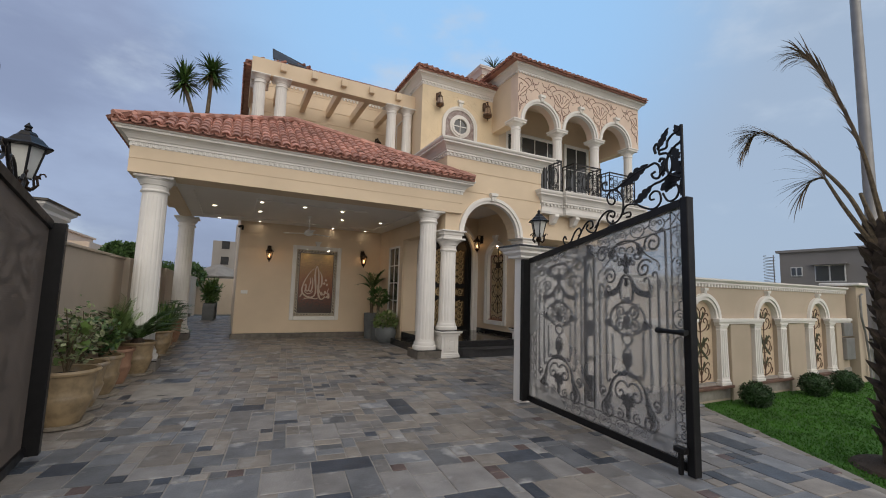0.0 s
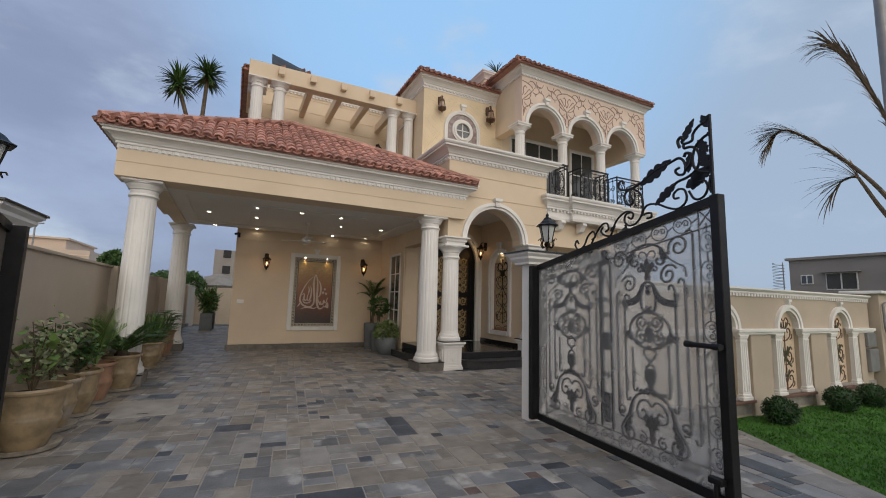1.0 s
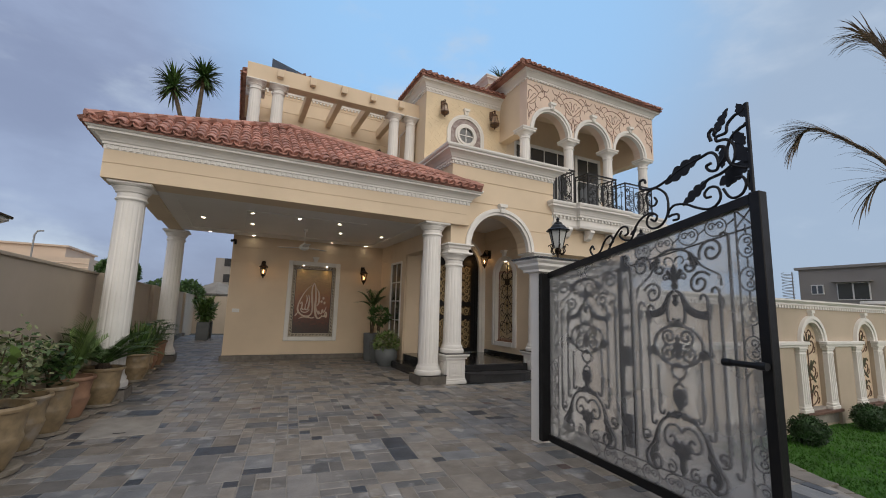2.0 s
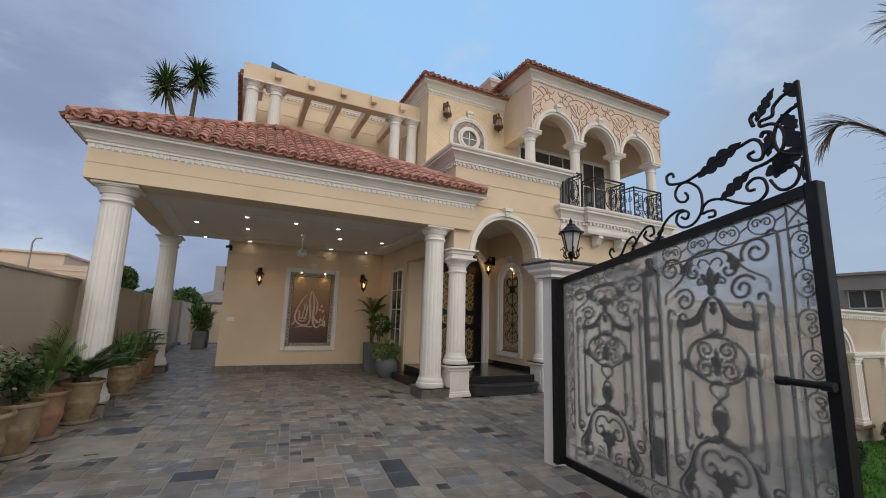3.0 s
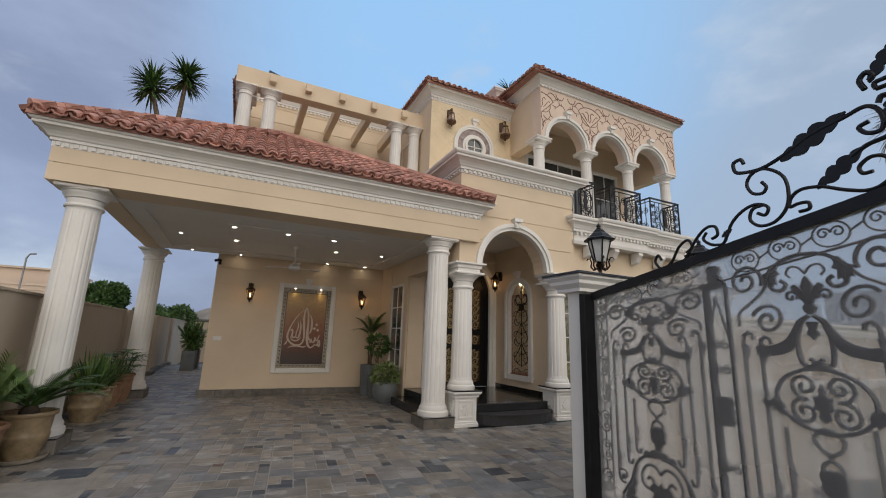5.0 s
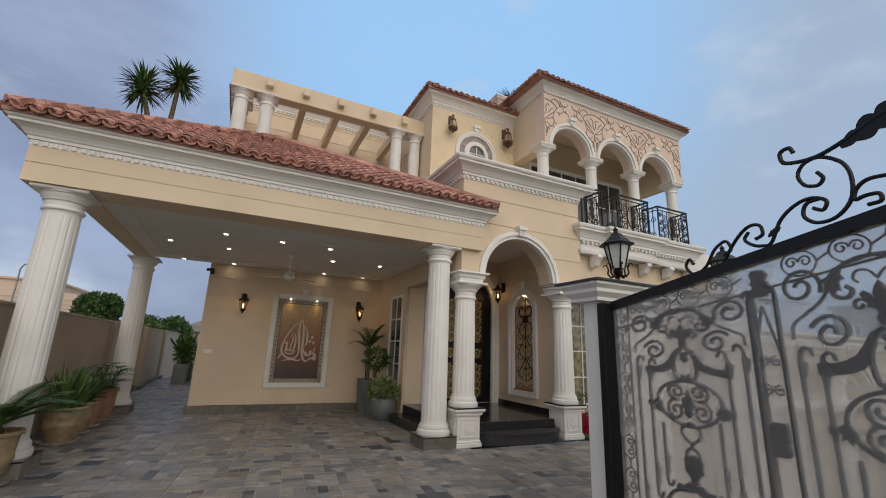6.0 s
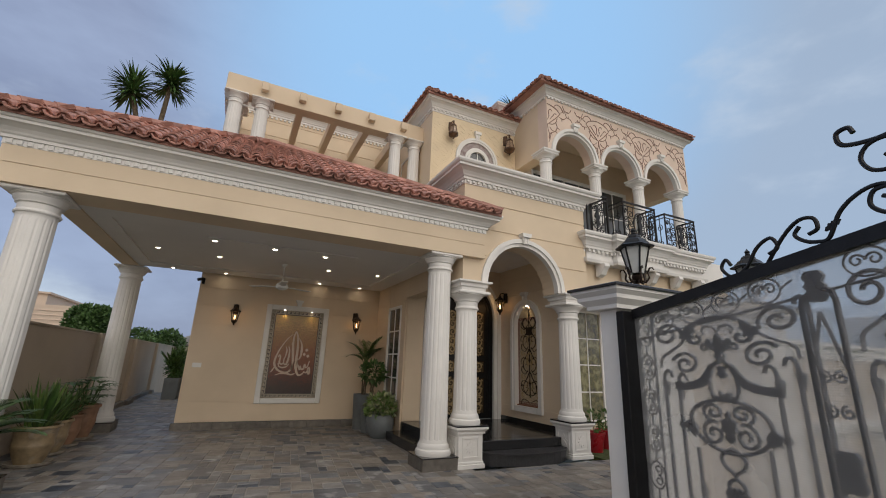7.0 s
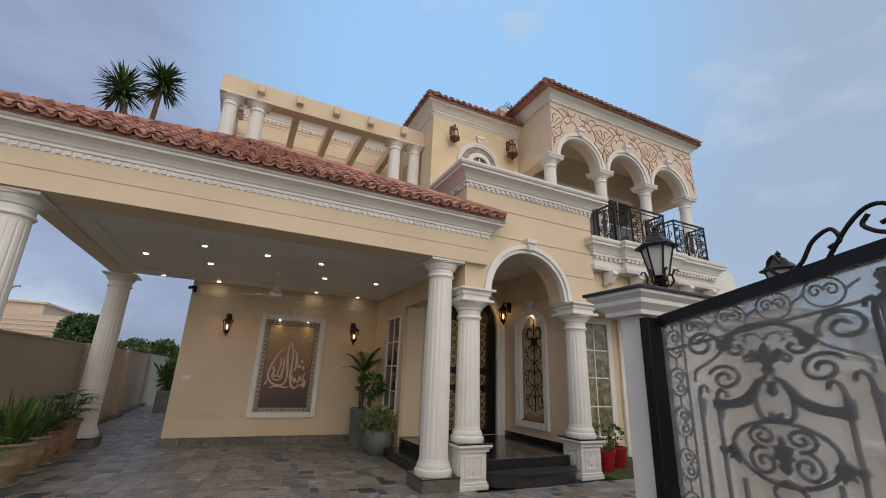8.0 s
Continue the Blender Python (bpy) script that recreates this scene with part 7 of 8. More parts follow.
# Greek-key border
KEY_D = material("dark_key_border", (0.035, 0.03, 0.028), 0.4, var=0.3, scale=40)
KEY_L = material("pale_key_border", (0.58, 0.5, 0.38), 0.45, var=0.2, scale=40)
def key_border(owner, xa, xb, za, zb, bw, y, turn=None, step=0.1, dark=None, light=None):
    for a in ((xa, za, xa + bw, zb), (xb - bw, za, xb, zb), (xa + bw, za, xb - bw, za + bw), (xa + bw, zb - bw, xb - bw, zb)):
        part("key_ground", prism(bmesh.new(), [(a[0], a[1]), (a[2], a[1]), (a[2], a[3]), (a[0], a[3])], y - 0.003, y, turn), dark or KEY_D, owner)
    bm = bmesh.new()
    unit = [(0, 0), (0.0, 0.8), (0.8, 0.8), (0.8, 0.25), (0.4, 0.25), (0.4, 0.5)]
    t = bw * 0.19
    def run(o, d, m, L):
        n = max(1, int(L / step))
        s = L / n
        for k in range(n):
            pts = [(o[0] + d[0] * (k * s + s * u) + m[0] * (bw * (0.12 + 0.8 * v)), o[1] + d[1] * (k * s + s * u) + m[1] * (bw * (0.12 + 0.8 * v))) for u, v in unit + []]
            base = [(o[0] + d[0] * (k * s) + m[0] * bw * 0.12, o[1] + d[1] * (k * s) + m[1] * bw * 0.12), (o[0] + d[0] * ((k + 1) * s) + m[0] * bw * 0.12, o[1] + d[1] * ((k + 1) * s) + m[1] * bw * 0.12)]
            for p, q in list(zip(pts, pts[1:])) + [tuple(base)]:
                ribbon(bm, [p, q], [t, t], y - 0.006, y - 0.003, turn)
    run((xa, za), (1, 0), (0, 1), xb - xa)
    run((xb, zb), (-1, 0), (0, -1), xb - xa)
    run((xb, za), (0, 1), (-1, 0), zb - za)
    run((xa, zb), (0, -1), (1, 0), zb - za)
    part("key_pattern", bm, light or KEY_L, owner)


key_border(mos, -w + f, w - f, f, h - f, 0.115, -0.0125, None, 0.092)
# calligraphy strokes
CAL = material("pale_calligraphy_stone", (0.66, 0.52, 0.4), 0.5, var=0.1, scale=30)
bm = bmesh.new()
def stroke(ctrl, w0, w1=None, wm=None):
    pts = [tuple(p) for p in curve_pts(ctrl, 8)]
    n = len(pts)
    wm, w1 = wm or w0, w1 if w1 is not None else w0
    ws = [(w0 + (wm - w0) * 2 * k / (n - 1)) if k < n / 2 else (wm + (w1 - wm) * (2 * k / (n - 1) - 1)) for k in range(n)]
    ribbon(bm, pts, ws, -0.03, -0.011)
D = 0.025
def pen(*ctrl, w=0.04, w0=None, w1=None):
    stroke([(x, z + D) for x, z in ctrl], w0 if w0 is not None else w * 0.5, w1 if w1 is not None else w * 0.5, w)
pen((-0.06, 1.58), (-0.16, 1.49), (-0.26, 1.34), (-0.345, 1.17), (-0.4, 1.0), (-0.41, 0.88), (-0.365, 0.78), (-0.26, 0.7), (-0.12, 0.68), (-0.03, 0.74), (0.0, 0.85), w=0.05, w0=0.008, w1=0.035)
pen((-0.48, 0.68), (-0.44, 0.72), (-0.4, 0.8), w=0.035, w0=0.01)
pen((-0.37, 0.61), (-0.26, 0.65), (-0.12, 0.655), (0.0, 0.63), (0.08, 0.66), w=0.04, w0=0.012)
pen((0.005, 1.66), (-0.03, 1.53), (-0.035, 1.36), (-0.02, 1.18), (0.0, 0.98), (0.0, 0.82), (-0.02, 0.74), w=0.06, w0=0.02, w1=0.025)
pen((0.005, 1.66), (0.05, 1.56), (0.075, 1.38), (0.085, 1.18), (0.08, 0.98), (0.09, 0.8), (0.13, 0.67), (0.19, 0.62), (0.26, 0.66), (0.3, 0.72), w=0.065, w0=0.02, w1=0.02)
pen((0.09, 1.5), (0.15, 1.4), (0.178, 1.28), (0.18, 1.12), (0.155, 1.02), (0.12, 0.985), w=0.055, w0=0.012, w1=0.015)
pen((0.28, 0.7), (0.34, 0.68), (0.37, 0.72), (0.4, 0.66), (0.42, 0.7), (0.41, 0.8), (0.38, 0.79), (0.37, 0.73), w=0.045)
pen((0.17, 0.74), (0.19, 0.84), (0.22, 0.77), (0.27, 0.77), (0.295, 0.88), (0.32, 0.81), (0.36, 0.83), (0.4, 0.96), w=0.04, w1=0.02)
pen((0.1, 1.0), (0.11, 0.9), (0.16, 0.8), (0.2, 0.74), w=0.04)
pen((-0.345, 1.03), (-0.31, 1.08), (-0.29, 1.02), (-0.3, 0.92), (-0.26, 0.87), (-0.21, 0.9), (-0.2, 1.02), w=0.042)
pen((-0.21, 0.9), (-0.16, 0.86), (-0.12, 0.92), (-0.1, 1.06), (-0.1, 1.2), (-0.13, 1.3), w=0.045, w1=0.015)
pen((-0.2, 0.98), (-0.17, 1.1), (-0.16, 1.2), (-0.19, 1.28), w=0.035, w1=0.014)
pen((-0.33, 0.9), (-0.3, 0.82), (-0.22, 0.79), (-0.14, 0.81), (-0.08, 0.88), w=0.035)
pen((-0.07, 1.34), (-0.04, 1.4), w=0.022)
for x, z in ((0.304, 1.245), (0.255, 1.14), (0.345, 1.105)):
    prism(bm, [(x - 0.04, z), (x, z - 0.045), (x + 0.04, z), (x, z + 0.045)], -0.03, -0.011)
part("calligraphy", bm, CAL, mos, "pale stone calligraphy strokes")
for x in (-0.33, 0.33):
    part("picture_light", lathe(bmesh.new(), [(0.016, 0.0), (0.016, -0.008), (0.0, -0.01)], 12, (x, -0.03, h - f + 0.005)), LAMP_D, mos)
    lp = new("picture_glow", bpy.data.lights.new("picture_glow", "SPOT"))
    lp.data.energy, lp.data.color, lp.data.spot_size, lp.data.spot_blend, lp.data.shadow_soft_size = PIC_W, (1.0, 0.75, 0.4), radians(75), 0.8, 0.01
    lp.matrix_world = look(((PX0 + PX1) / 2 + x, PYY - 0.09, PZ1 - 0.12), ((PX0 + PX1) / 2 + x, PYY + 0.02, PZ1 - 0.7))
# ceiling fan
fan = thing("ceiling_fan", "white three-blade ceiling fan at rest", "fan", (1.70, 11.4, 3.40))
part("rod", tube(bmesh.new(), [(0, 0, 0), (0, 0, -0.4)], 0.012, 8), UPVC, fan)
part("canopy", lathe(bmesh.new(), [(0.05, 0.0), (0.045, -0.05), (0.015, -0.08)], 16), UPVC, fan, smooth=True)
part("motor", lathe(bmesh.new(), [(0.03, -0.36), (0.09, -0.4), (0.12, -0.44), (0.11, -0.5), (0.05, -0.53), (0.0, -0.535)], 20), UPVC, fan, smooth=True)
for k in range(3):
    bm = boxes((0.1, -0.03, -0.467, 0.2, 0.03, -0.46), (0.18, -0.065, -0.465, 0.66, 0.065, -0.456), bev=0.002)
    bm.transform(Matrix.Rotation(k * 2.094 + 0.5, 4, "Z"))
    part("blade", bm, UPVC, fan)
cc = thing("security_camera", "small dark security camera on the wall corner", "camera", (0.16, 13.55, 3.2))
part("mount", boxes((-0.03, -0.05, -0.05, 0.03, 0.05, 0.08), bev=0.008), IRON, cc)
part("barrel", tube(bmesh.new(), [(-0.02, -0.02, 0.06), (-0.1, -0.14, 0.02)], 0.035, 10), IRON, cc)
sw = thing("wall_socket", "white wall socket plate", "socket", (0.33, 13.59, 1.34))
part("plate", box(bmesh.new(), -0.09, -0.012, -0.05, 0.09, 0.0, 0.05, 0.004), UPVC, sw)
part("button", box(bmesh.new(), -0.05, -0.018, -0.02, 0.05, -0.012, 0.02, 0.003), UPVC, sw)

# ---- front door ----
DOOR_B = material("bronzed_door_panel", (0.13, 0.09, 0.045), 0.45, metal=0.4, var=0.3, scale=25, bump=0.4, bscale=60)
door = thing("door_1", "black arched double door with antique gold scroll panels", "door", (DCX, DY + 0.06, LZ), kind="structure")
zs = DZ - LZ
fr = bmesh.new()
archivolt(fr, 0.0, DR - 0.13, zs, 0.0, 0.13, 0.0, 0.12)
part("door_frame", fr, IRON, door)
R = DR - 0.13
for s in (-1, 1):
    leafp = bmesh.new()
    pts = [(0, 0)] + [(s * R, 0)] + [(s * R * math.cos(math.pi / 2 * k / 10), zs + R * math.sin(math.pi / 2 * k / 10)) for k in range(11)]
    prism(leafp, pts, 0.05, 0.1)
    lf = part("door_leaf", leafp, IRON, door)
    for za, zb in ((0.12, 0.92), (1.04, 1.32), (1.44, 2.5)):
        hi = zb
        xa, xb = 0.09 * s, 0.66 * s
        bm = bmesh.new()
        x0, x1 = min(xa, xb), max(xa, xb)
        for a in ((x0, za, x0 + 0.02, hi), (x1 - 0.02, za, x1, hi), (x0, za, x1, za + 0.02), (x0, hi - 0.02, x1, hi)):
            box(bm, a[0], 0.034, a[1], a[2], 0.051, a[3])
        part("panel_frame", bm, BRONZE, lf)
        bm = boxes((x0 + 0.02, 0.044, za + 0.02, x1 - 0.02, 0.0505, hi - 0.02))
        part("panel", bm, DOOR_B, lf)
        bm = bmesh.new()
        cx, cz = (x0 + x1) / 2, (za + hi) / 2
        rg = random.Random(int(za * 100))
        rows = max(1, int((hi - za) / 0.2))
        for k in range(rows):
            z = za + 0.02 + (hi - za - 0.04) * (k + 0.5) / rows
            for q in (-1, 1):
                p = spiral(cx + q * 0.13, z, 0.115, 1.5, math.pi / 2 * (1 if k % 2 else -1), q * (1 if k % 2 else -1))
                ribbon(bm, p, [0.042 * (1 - 0.5 * i / len(p)) for i in range(len(p))], 0.03, 0.046)
                for a in (0.6, 1.9, 3.4, 5.0):
                    px, pz = cx + q * 0.13 + 0.1 * math.cos(a), z + 0.1 * math.sin(a)
                    prism(bm, [(px - 0.03, pz), (px, pz - 0.028), (px + 0.034, pz), (px, pz + 0.03)], 0.032, 0.046)
            prism(bm, [(cx - 0.03, z), (cx, z - 0.09), (cx + 0.03, z), (cx, z + 0.09)], 0.028, 0.046)
        part("gold_scroll", bm, GOLD, lf, "antique gold scroll grille")
    part("door_handle", tube(bmesh.new(), [(s * 0.04, 0.03, 1.12), (s * 0.04, -0.02, 1.15), (s * 0.04, -0.02, 1.45), (s * 0.04, 0.03, 1.48)], 0.012, 8), STEEL, lf, "bright steel pull handle")

# ---- niche mosaic beside the door ----
nm = thing("niche_mosaic", "arched mosaic panel with scrolling vines in a niche", "mosaic", (0, 0, 0))
T = side_turn(NX)
NM = material("ivory_mosaic", (0.66, 0.52, 0.33), 0.5, var=0.25, scale=50, bump=0.3, bscale=110)
bm = bmesh.new()
pts = [(NCY - NR, NZ0)] + [(NCY - NR * math.cos(math.pi * k / 24), NZS + NR * math.sin(math.pi * k / 24)) for k in range(25)] + [(NCY + NR, NZ0)]
prism(bm, pts, 0.085, 0.099, T)
part("ground", bm, NM, nm)
ROSEK = material("rose_key_border", (0.34, 0.16, 0.11), 0.5, var=0.2, scale=40)
key_border(nm, NCY - NR, NCY + NR, NZ0 + 0.02, NZS + 0.15, 0.075, 0.084, T, 0.085, KEY_L, ROSEK)
bm, bm2 = bmesh.new(), bmesh.new()
def vine(b, ctrl, w=0.014):
    for s in (-1, 1):
        p = [tuple(q) for q in curve_pts([(NCY + s * a, z) for a, z in ctrl], 6)]
        ribbon(b, p, [w * (0.5 + 0.7 * math.sin(math.pi * (0.1 + 0.8 * k / len(p)))) for k in range(len(p))], 0.074, 0.086, T)
for z0 in (0.95, 1.45, 1.95):
    vine(bm, [(0.02, z0), (0.14, z0 + 0.02), (0.23, z0 + 0.12), (0.2, z0 + 0.26), (0.1, z0 + 0.28), (0.09, z0 + 0.18), (0.15, z0 + 0.16)])
    vine(bm, [(0.2, z0 + 0.26), (0.1, z0 + 0.36), (0.04, z0 + 0.46), (0.0, z0 + 0.5)], 0.018)
    vine(bm2, [(0.05, z0 + 0.1), (0.1, z0 + 0.22), (0.03, z0 + 0.3)], 0.03)
    for s in (-1, 1):
        for k in range(4):
            a, b = NCY + s * (0.22 - 0.02 * k), z0 + 0.06 + 0.1 * k
            prism(bm2, [(a, b), (a + s * 0.035, b + 0.03), (a + s * 0.02, b + 0.07), (a - s * 0.01, b + 0.04)], 0.075, 0.086, T)
for z0 in (0.8, 1.2, 1.7, 2.2):
    vine(bm, [(0.03, z0), (0.2, z0 + 0.06), (0.3, z0 + 0.02), (0.31, z0 - 0.06), (0.25, z0 - 0.06)], 0.012)
    vine(bm, [(0.05, z0 + 0.3), (0.16, z0 + 0.2), (0.29, z0 + 0.26), (0.28, z0 + 0.36), (0.2, z0 + 0.35)], 0.012)
    vine(bm2, [(0.24, z0 + 0.1), (0.3, z0 + 0.16), (0.26, z0 + 0.2)], 0.03)
vine(bm2, [(0.0, 1.62), (0.07, 1.66), (0.09, 1.8), (0.0, 1.86)], 0.04)
vine(bm, [(0.02, 2.42), (0.18, 2.44), (0.24, 2.56), (0.14, 2.66), (0.06, 2.58)], 0.03)
prism(bm, [(NCY - 0.09, 2.26), (NCY + 0.09, 2.26), (NCY + 0.11, 2.44), (NCY - 0.11, 2.44)], 0.07, 0.086, T)
prism(bm, [(NCY - 0.012, 0.9), (NCY + 0.012, 0.9), (NCY + 0.012, 2.85), (NCY - 0.012, 2.85)], 0.076, 0.086, T)
for z in (1.2, 1.7, 2.15, 2.55, 2.72):
    prism(bm, [(NCY - 0.03, z), (NCY, z - 0.06), (NCY + 0.03, z), (NCY, z + 0.07)], 0.072, 0.086, T)
part("vine", bm, BRONZE, nm, "dark bronze vine inlay")
part("blossom", bm2, GOLD, nm, "ochre blossom inlay")
part("sill_band", boxes((NX + 0.02, NCY - NR, NZ0, NX + 0.084, NCY + NR, NZ0 + 0.02)), BROWN, nm)
lp = new("niche_glow", bpy.data.lights.new("niche_glow", "SPOT"))
lp.data.energy, lp.data.color, lp.data.spot_size, lp.data.spot_blend, lp.data.shadow_soft_size = PIC_W * 0.8, (1.0, 0.72, 0.38), radians(80), 0.8, 0.01
lp.matrix_world = look((NX + 0.03, NCY, NZS + NR - 0.06), (NX + 0.1, NCY, NZS - 0.3))
nl = thing("niche_light", "tiny lit spotlight in the niche arch", "lamp", (NX + 0.045, NCY, NZS + NR - 0.022))
part("lamp", lathe(bmesh.new(), [(0.025, 0.012), (0.025, 0.0), (0.0, -0.004)], 12), LAMP_D, nl)

# curtained window by the garden
CURT = material("patterned_curtain", (0.36, 0.34, 0.2), 0.25, var=0.45, scale=9, coat=0.6)
window_unit("window_6", "tall white window with olive patterned curtains behind glass", 0.94, 2.54, 2, 4, (8.575, GY - 0.06, 0.38), 0, curtain=CURT)
part("window_trim", boxes((8.0, GY - 0.05, 0.3, 8.1, GY, 3.0), (9.05, GY - 0.05, 0.3, 9.14, GY, 3.0), (8.1, GY - 0.05, 2.925, 9.05, GY, 3.0)), WHITE, gw)
part("pilaster", boxes((9.36, GY - 0.07, 0.0, 9.66, GY, 3.3), bev=0.01), WHITE, gw)
for k, (x, y) in enumerate(((7.72, 9.25), (8.25, 9.45))):
    p = thing("red_planter", "glossy red plastic flower pot with a thin plant", "plant pot", (x, y, -0.012), "red planters")
    part("pot", lathe(bmesh.new(), [(0.15, 0.0), (0.2, 0.33), (0.215, 0.33), (0.215, 0.37), (0.185, 0.37), (0.17, 0.3), (0.0, 0.3)], 24), POT_R, p, smooth=True)
    bm = bmesh.new()
    clump(bm, random.Random(60 + k), (0, 0, 0.55), (0.12, 0.12, 0.2), 60, 0.09, 0.05)
    part("leaves", bm, LEAF, p)
    part("stem", tube(bmesh.new(), [(0, 0, 0.28), (0.01, 0, 0.6)], 0.01, 5), STEM, p)
DRY_LAWN = material("dull_lawn", (0.085, 0.11, 0.03), 0.95, var=0.4, scale=9, bump=0.6, bscale=70)
setting("side_lawn", boxes((7.34, 8.62, -0.1, 13.5, GY, -0.005)), DRY_LAWN, "small strip of lawn under the window", "lawn")

# ---- potted plants ----
def pot_parts(o, r, h, mat, saucer=True):
    if saucer:
        part("saucer", lathe(bmesh.new(), [(r * 0.7, 0.0), (r * 0.92, 0.012), (r * 0.98, 0.05), (r * 0.9, 0.05), (r * 0.6, 0.02), (0.0, 0.02)], 28), SAUCER, o, smooth=True)
    b = 0.022 if saucer else 0.0
    prof = [(r * 0.56, b), (r * 0.6, b + h * 0.05), (r * 0.72, b + h * 0.2), (r * 0.85, b + h * 0.4), (r * 0.88, b + h * 0.48), (r * 0.87, b + h * 0.51), (r * 0.84, b + h * 0.54), (r * 0.86, b + h * 0.68), (r * 0.9, b + h * 0.84), (r * 0.92, b + h * 0.9), (r * 1.02, b + h * 0.92), (r * 1.04, b + h * 0.96), (r * 1.0, b + h), (r * 0.88, b + h * 0.99), (r * 0.84, b + h * 0.9), (r * 0.82, b + h * 0.86)]
    wob = random.Random(int(r * 1e4) + int(h * 1e3))
    p1, p2 = wob.uniform(0, 6), wob.uniform(0, 6)
    part("pot", lathe(bmesh.new(), prof, 36, caps=False, wave=lambda a, z: 1 + 0.008 * math.sin(2 * a + p1) + 0.006 * math.sin(z * 40 + p2)), mat, o, smooth=True)
    part("soil", lathe(bmesh.new(), [(r * 0.84, b + h * 0.87), (r * 0.5, b + h * 0.9), (0.0, b + h * 0.91)], 20, wave=lambda a, z: 1 + 0.02 * math.sin(5 * a)), SOIL, o)
    return b + h * 0.9


def shrub(o, rg, z, n_stem, height, spread, mats, leaf=(0.075, 0.045), per=36):
    bms = [bmesh.new() for _ in mats]
    for k in range(n_stem):
        a = rg.uniform(0, 6.28)
        top = Vector((math.cos(a) * spread * rg.uniform(0.3, 1), math.sin(a) * spread * rg.uniform(0.3, 1), z + height * rg.uniform(0.6, 1.0)))
        mid = Vector((top.x * 0.35, top.y * 0.35, z + (top.z - z) * 0.55))
        pts = curve_pts([(0, 0, z - 0.02), mid, top], 6)
        part("stem", tube(bmesh.new(), pts, 0.012, 5, 0.004), STEM, o)
        for j in range(per):
            p = pts[rg.randint(len(pts) // 3, len(pts) - 1)] + Vector((rg.gauss(0, 0.07), rg.gauss(0, 0.07), rg.gauss(0, 0.055)))
            d = Vector((rg.gauss(0, 1), rg.gauss(0, 1), rg.gauss(0.1, 0.6)))
            leaf_oval(bms[rg.randrange(len(mats))], p, d, (rg.gauss(0, 0.5), rg.gauss(0, 0.5), 1), leaf[0] * rg.uniform(0.7, 1.3), leaf[1] * rg.uniform(0.7, 1.2))
    for bm, m in zip(bms, mats):
        part("foliage", bm, m, o)


def fronds(o, rg, z, n, length, leaf, mat, droop=0.9, width=0.02, per=26, lift=1.0, name="frond"):
    for k in range(n):
        a = 2.4 * k + rg.uniform(-0.3, 0.3)
        e = min(1.42, lift * rg.uniform(0.55, 1.2))
        p, d = Vector((0, 0, z)), Vector((math.cos(a) * math.cos(e), math.sin(a) * math.cos(e), math.sin(e)))
        pts = [p.copy()]
        L = length * rg.uniform(0.75, 1.1)
        for j in range(9):
            p = p + d * L / 9
            d = (d + Vector((0, 0, -droop / 9 * (0.5 + j * 0.16)))).normalized()
            pts.append(p.copy())
        bm = tube(bmesh.new(), pts, 0.009, 5, 0.003)
        for j in range(per):
            f = 0.2 + 0.8 * j / per
            i = min(8, int(f * 9))
            q = pts[i].lerp(pts[i + 1], f * 9 - i)
            dd = (pts[i + 1] - pts[i]).normalized()
            side = dd.cross(Vector((0, 0, 1))).normalized()
            for s in (-1, 1):
                leaf_blade(bm, q, dd * 0.75 + side * s * 0.8 + Vector((0, 0, 0.25)), (0, 0, 1), leaf * (1.1 - 0.8 * abs(f - 0.45)) * rg.uniform(0.85, 1.1), width, 0.5, 3)
        part(name, bm, mat, o)


def straps(o, rg, z, n, length, width, mat, bend=0.4, spread=0.1, low=0.6):
    bm = bmesh.new()
    for k in range(n):
        a, e = rg.uniform(0, 6.28), rg.uniform(low, 1.5)
        leaf_blade(bm, (math.cos(a) * rg.uniform(0, spread), math.sin(a) * rg.uniform(0, spread), z - 0.02), (math.cos(a) * math.cos(e), math.sin(a) * math.cos(e), math.sin(e)), (0, 0, 1), length * rg.uniform(0.6, 1.1), width * rg.uniform(0.8, 1.2), bend * rg.uniform(0.4, 1.5), 5)
    part("foliage", bm, mat, o)


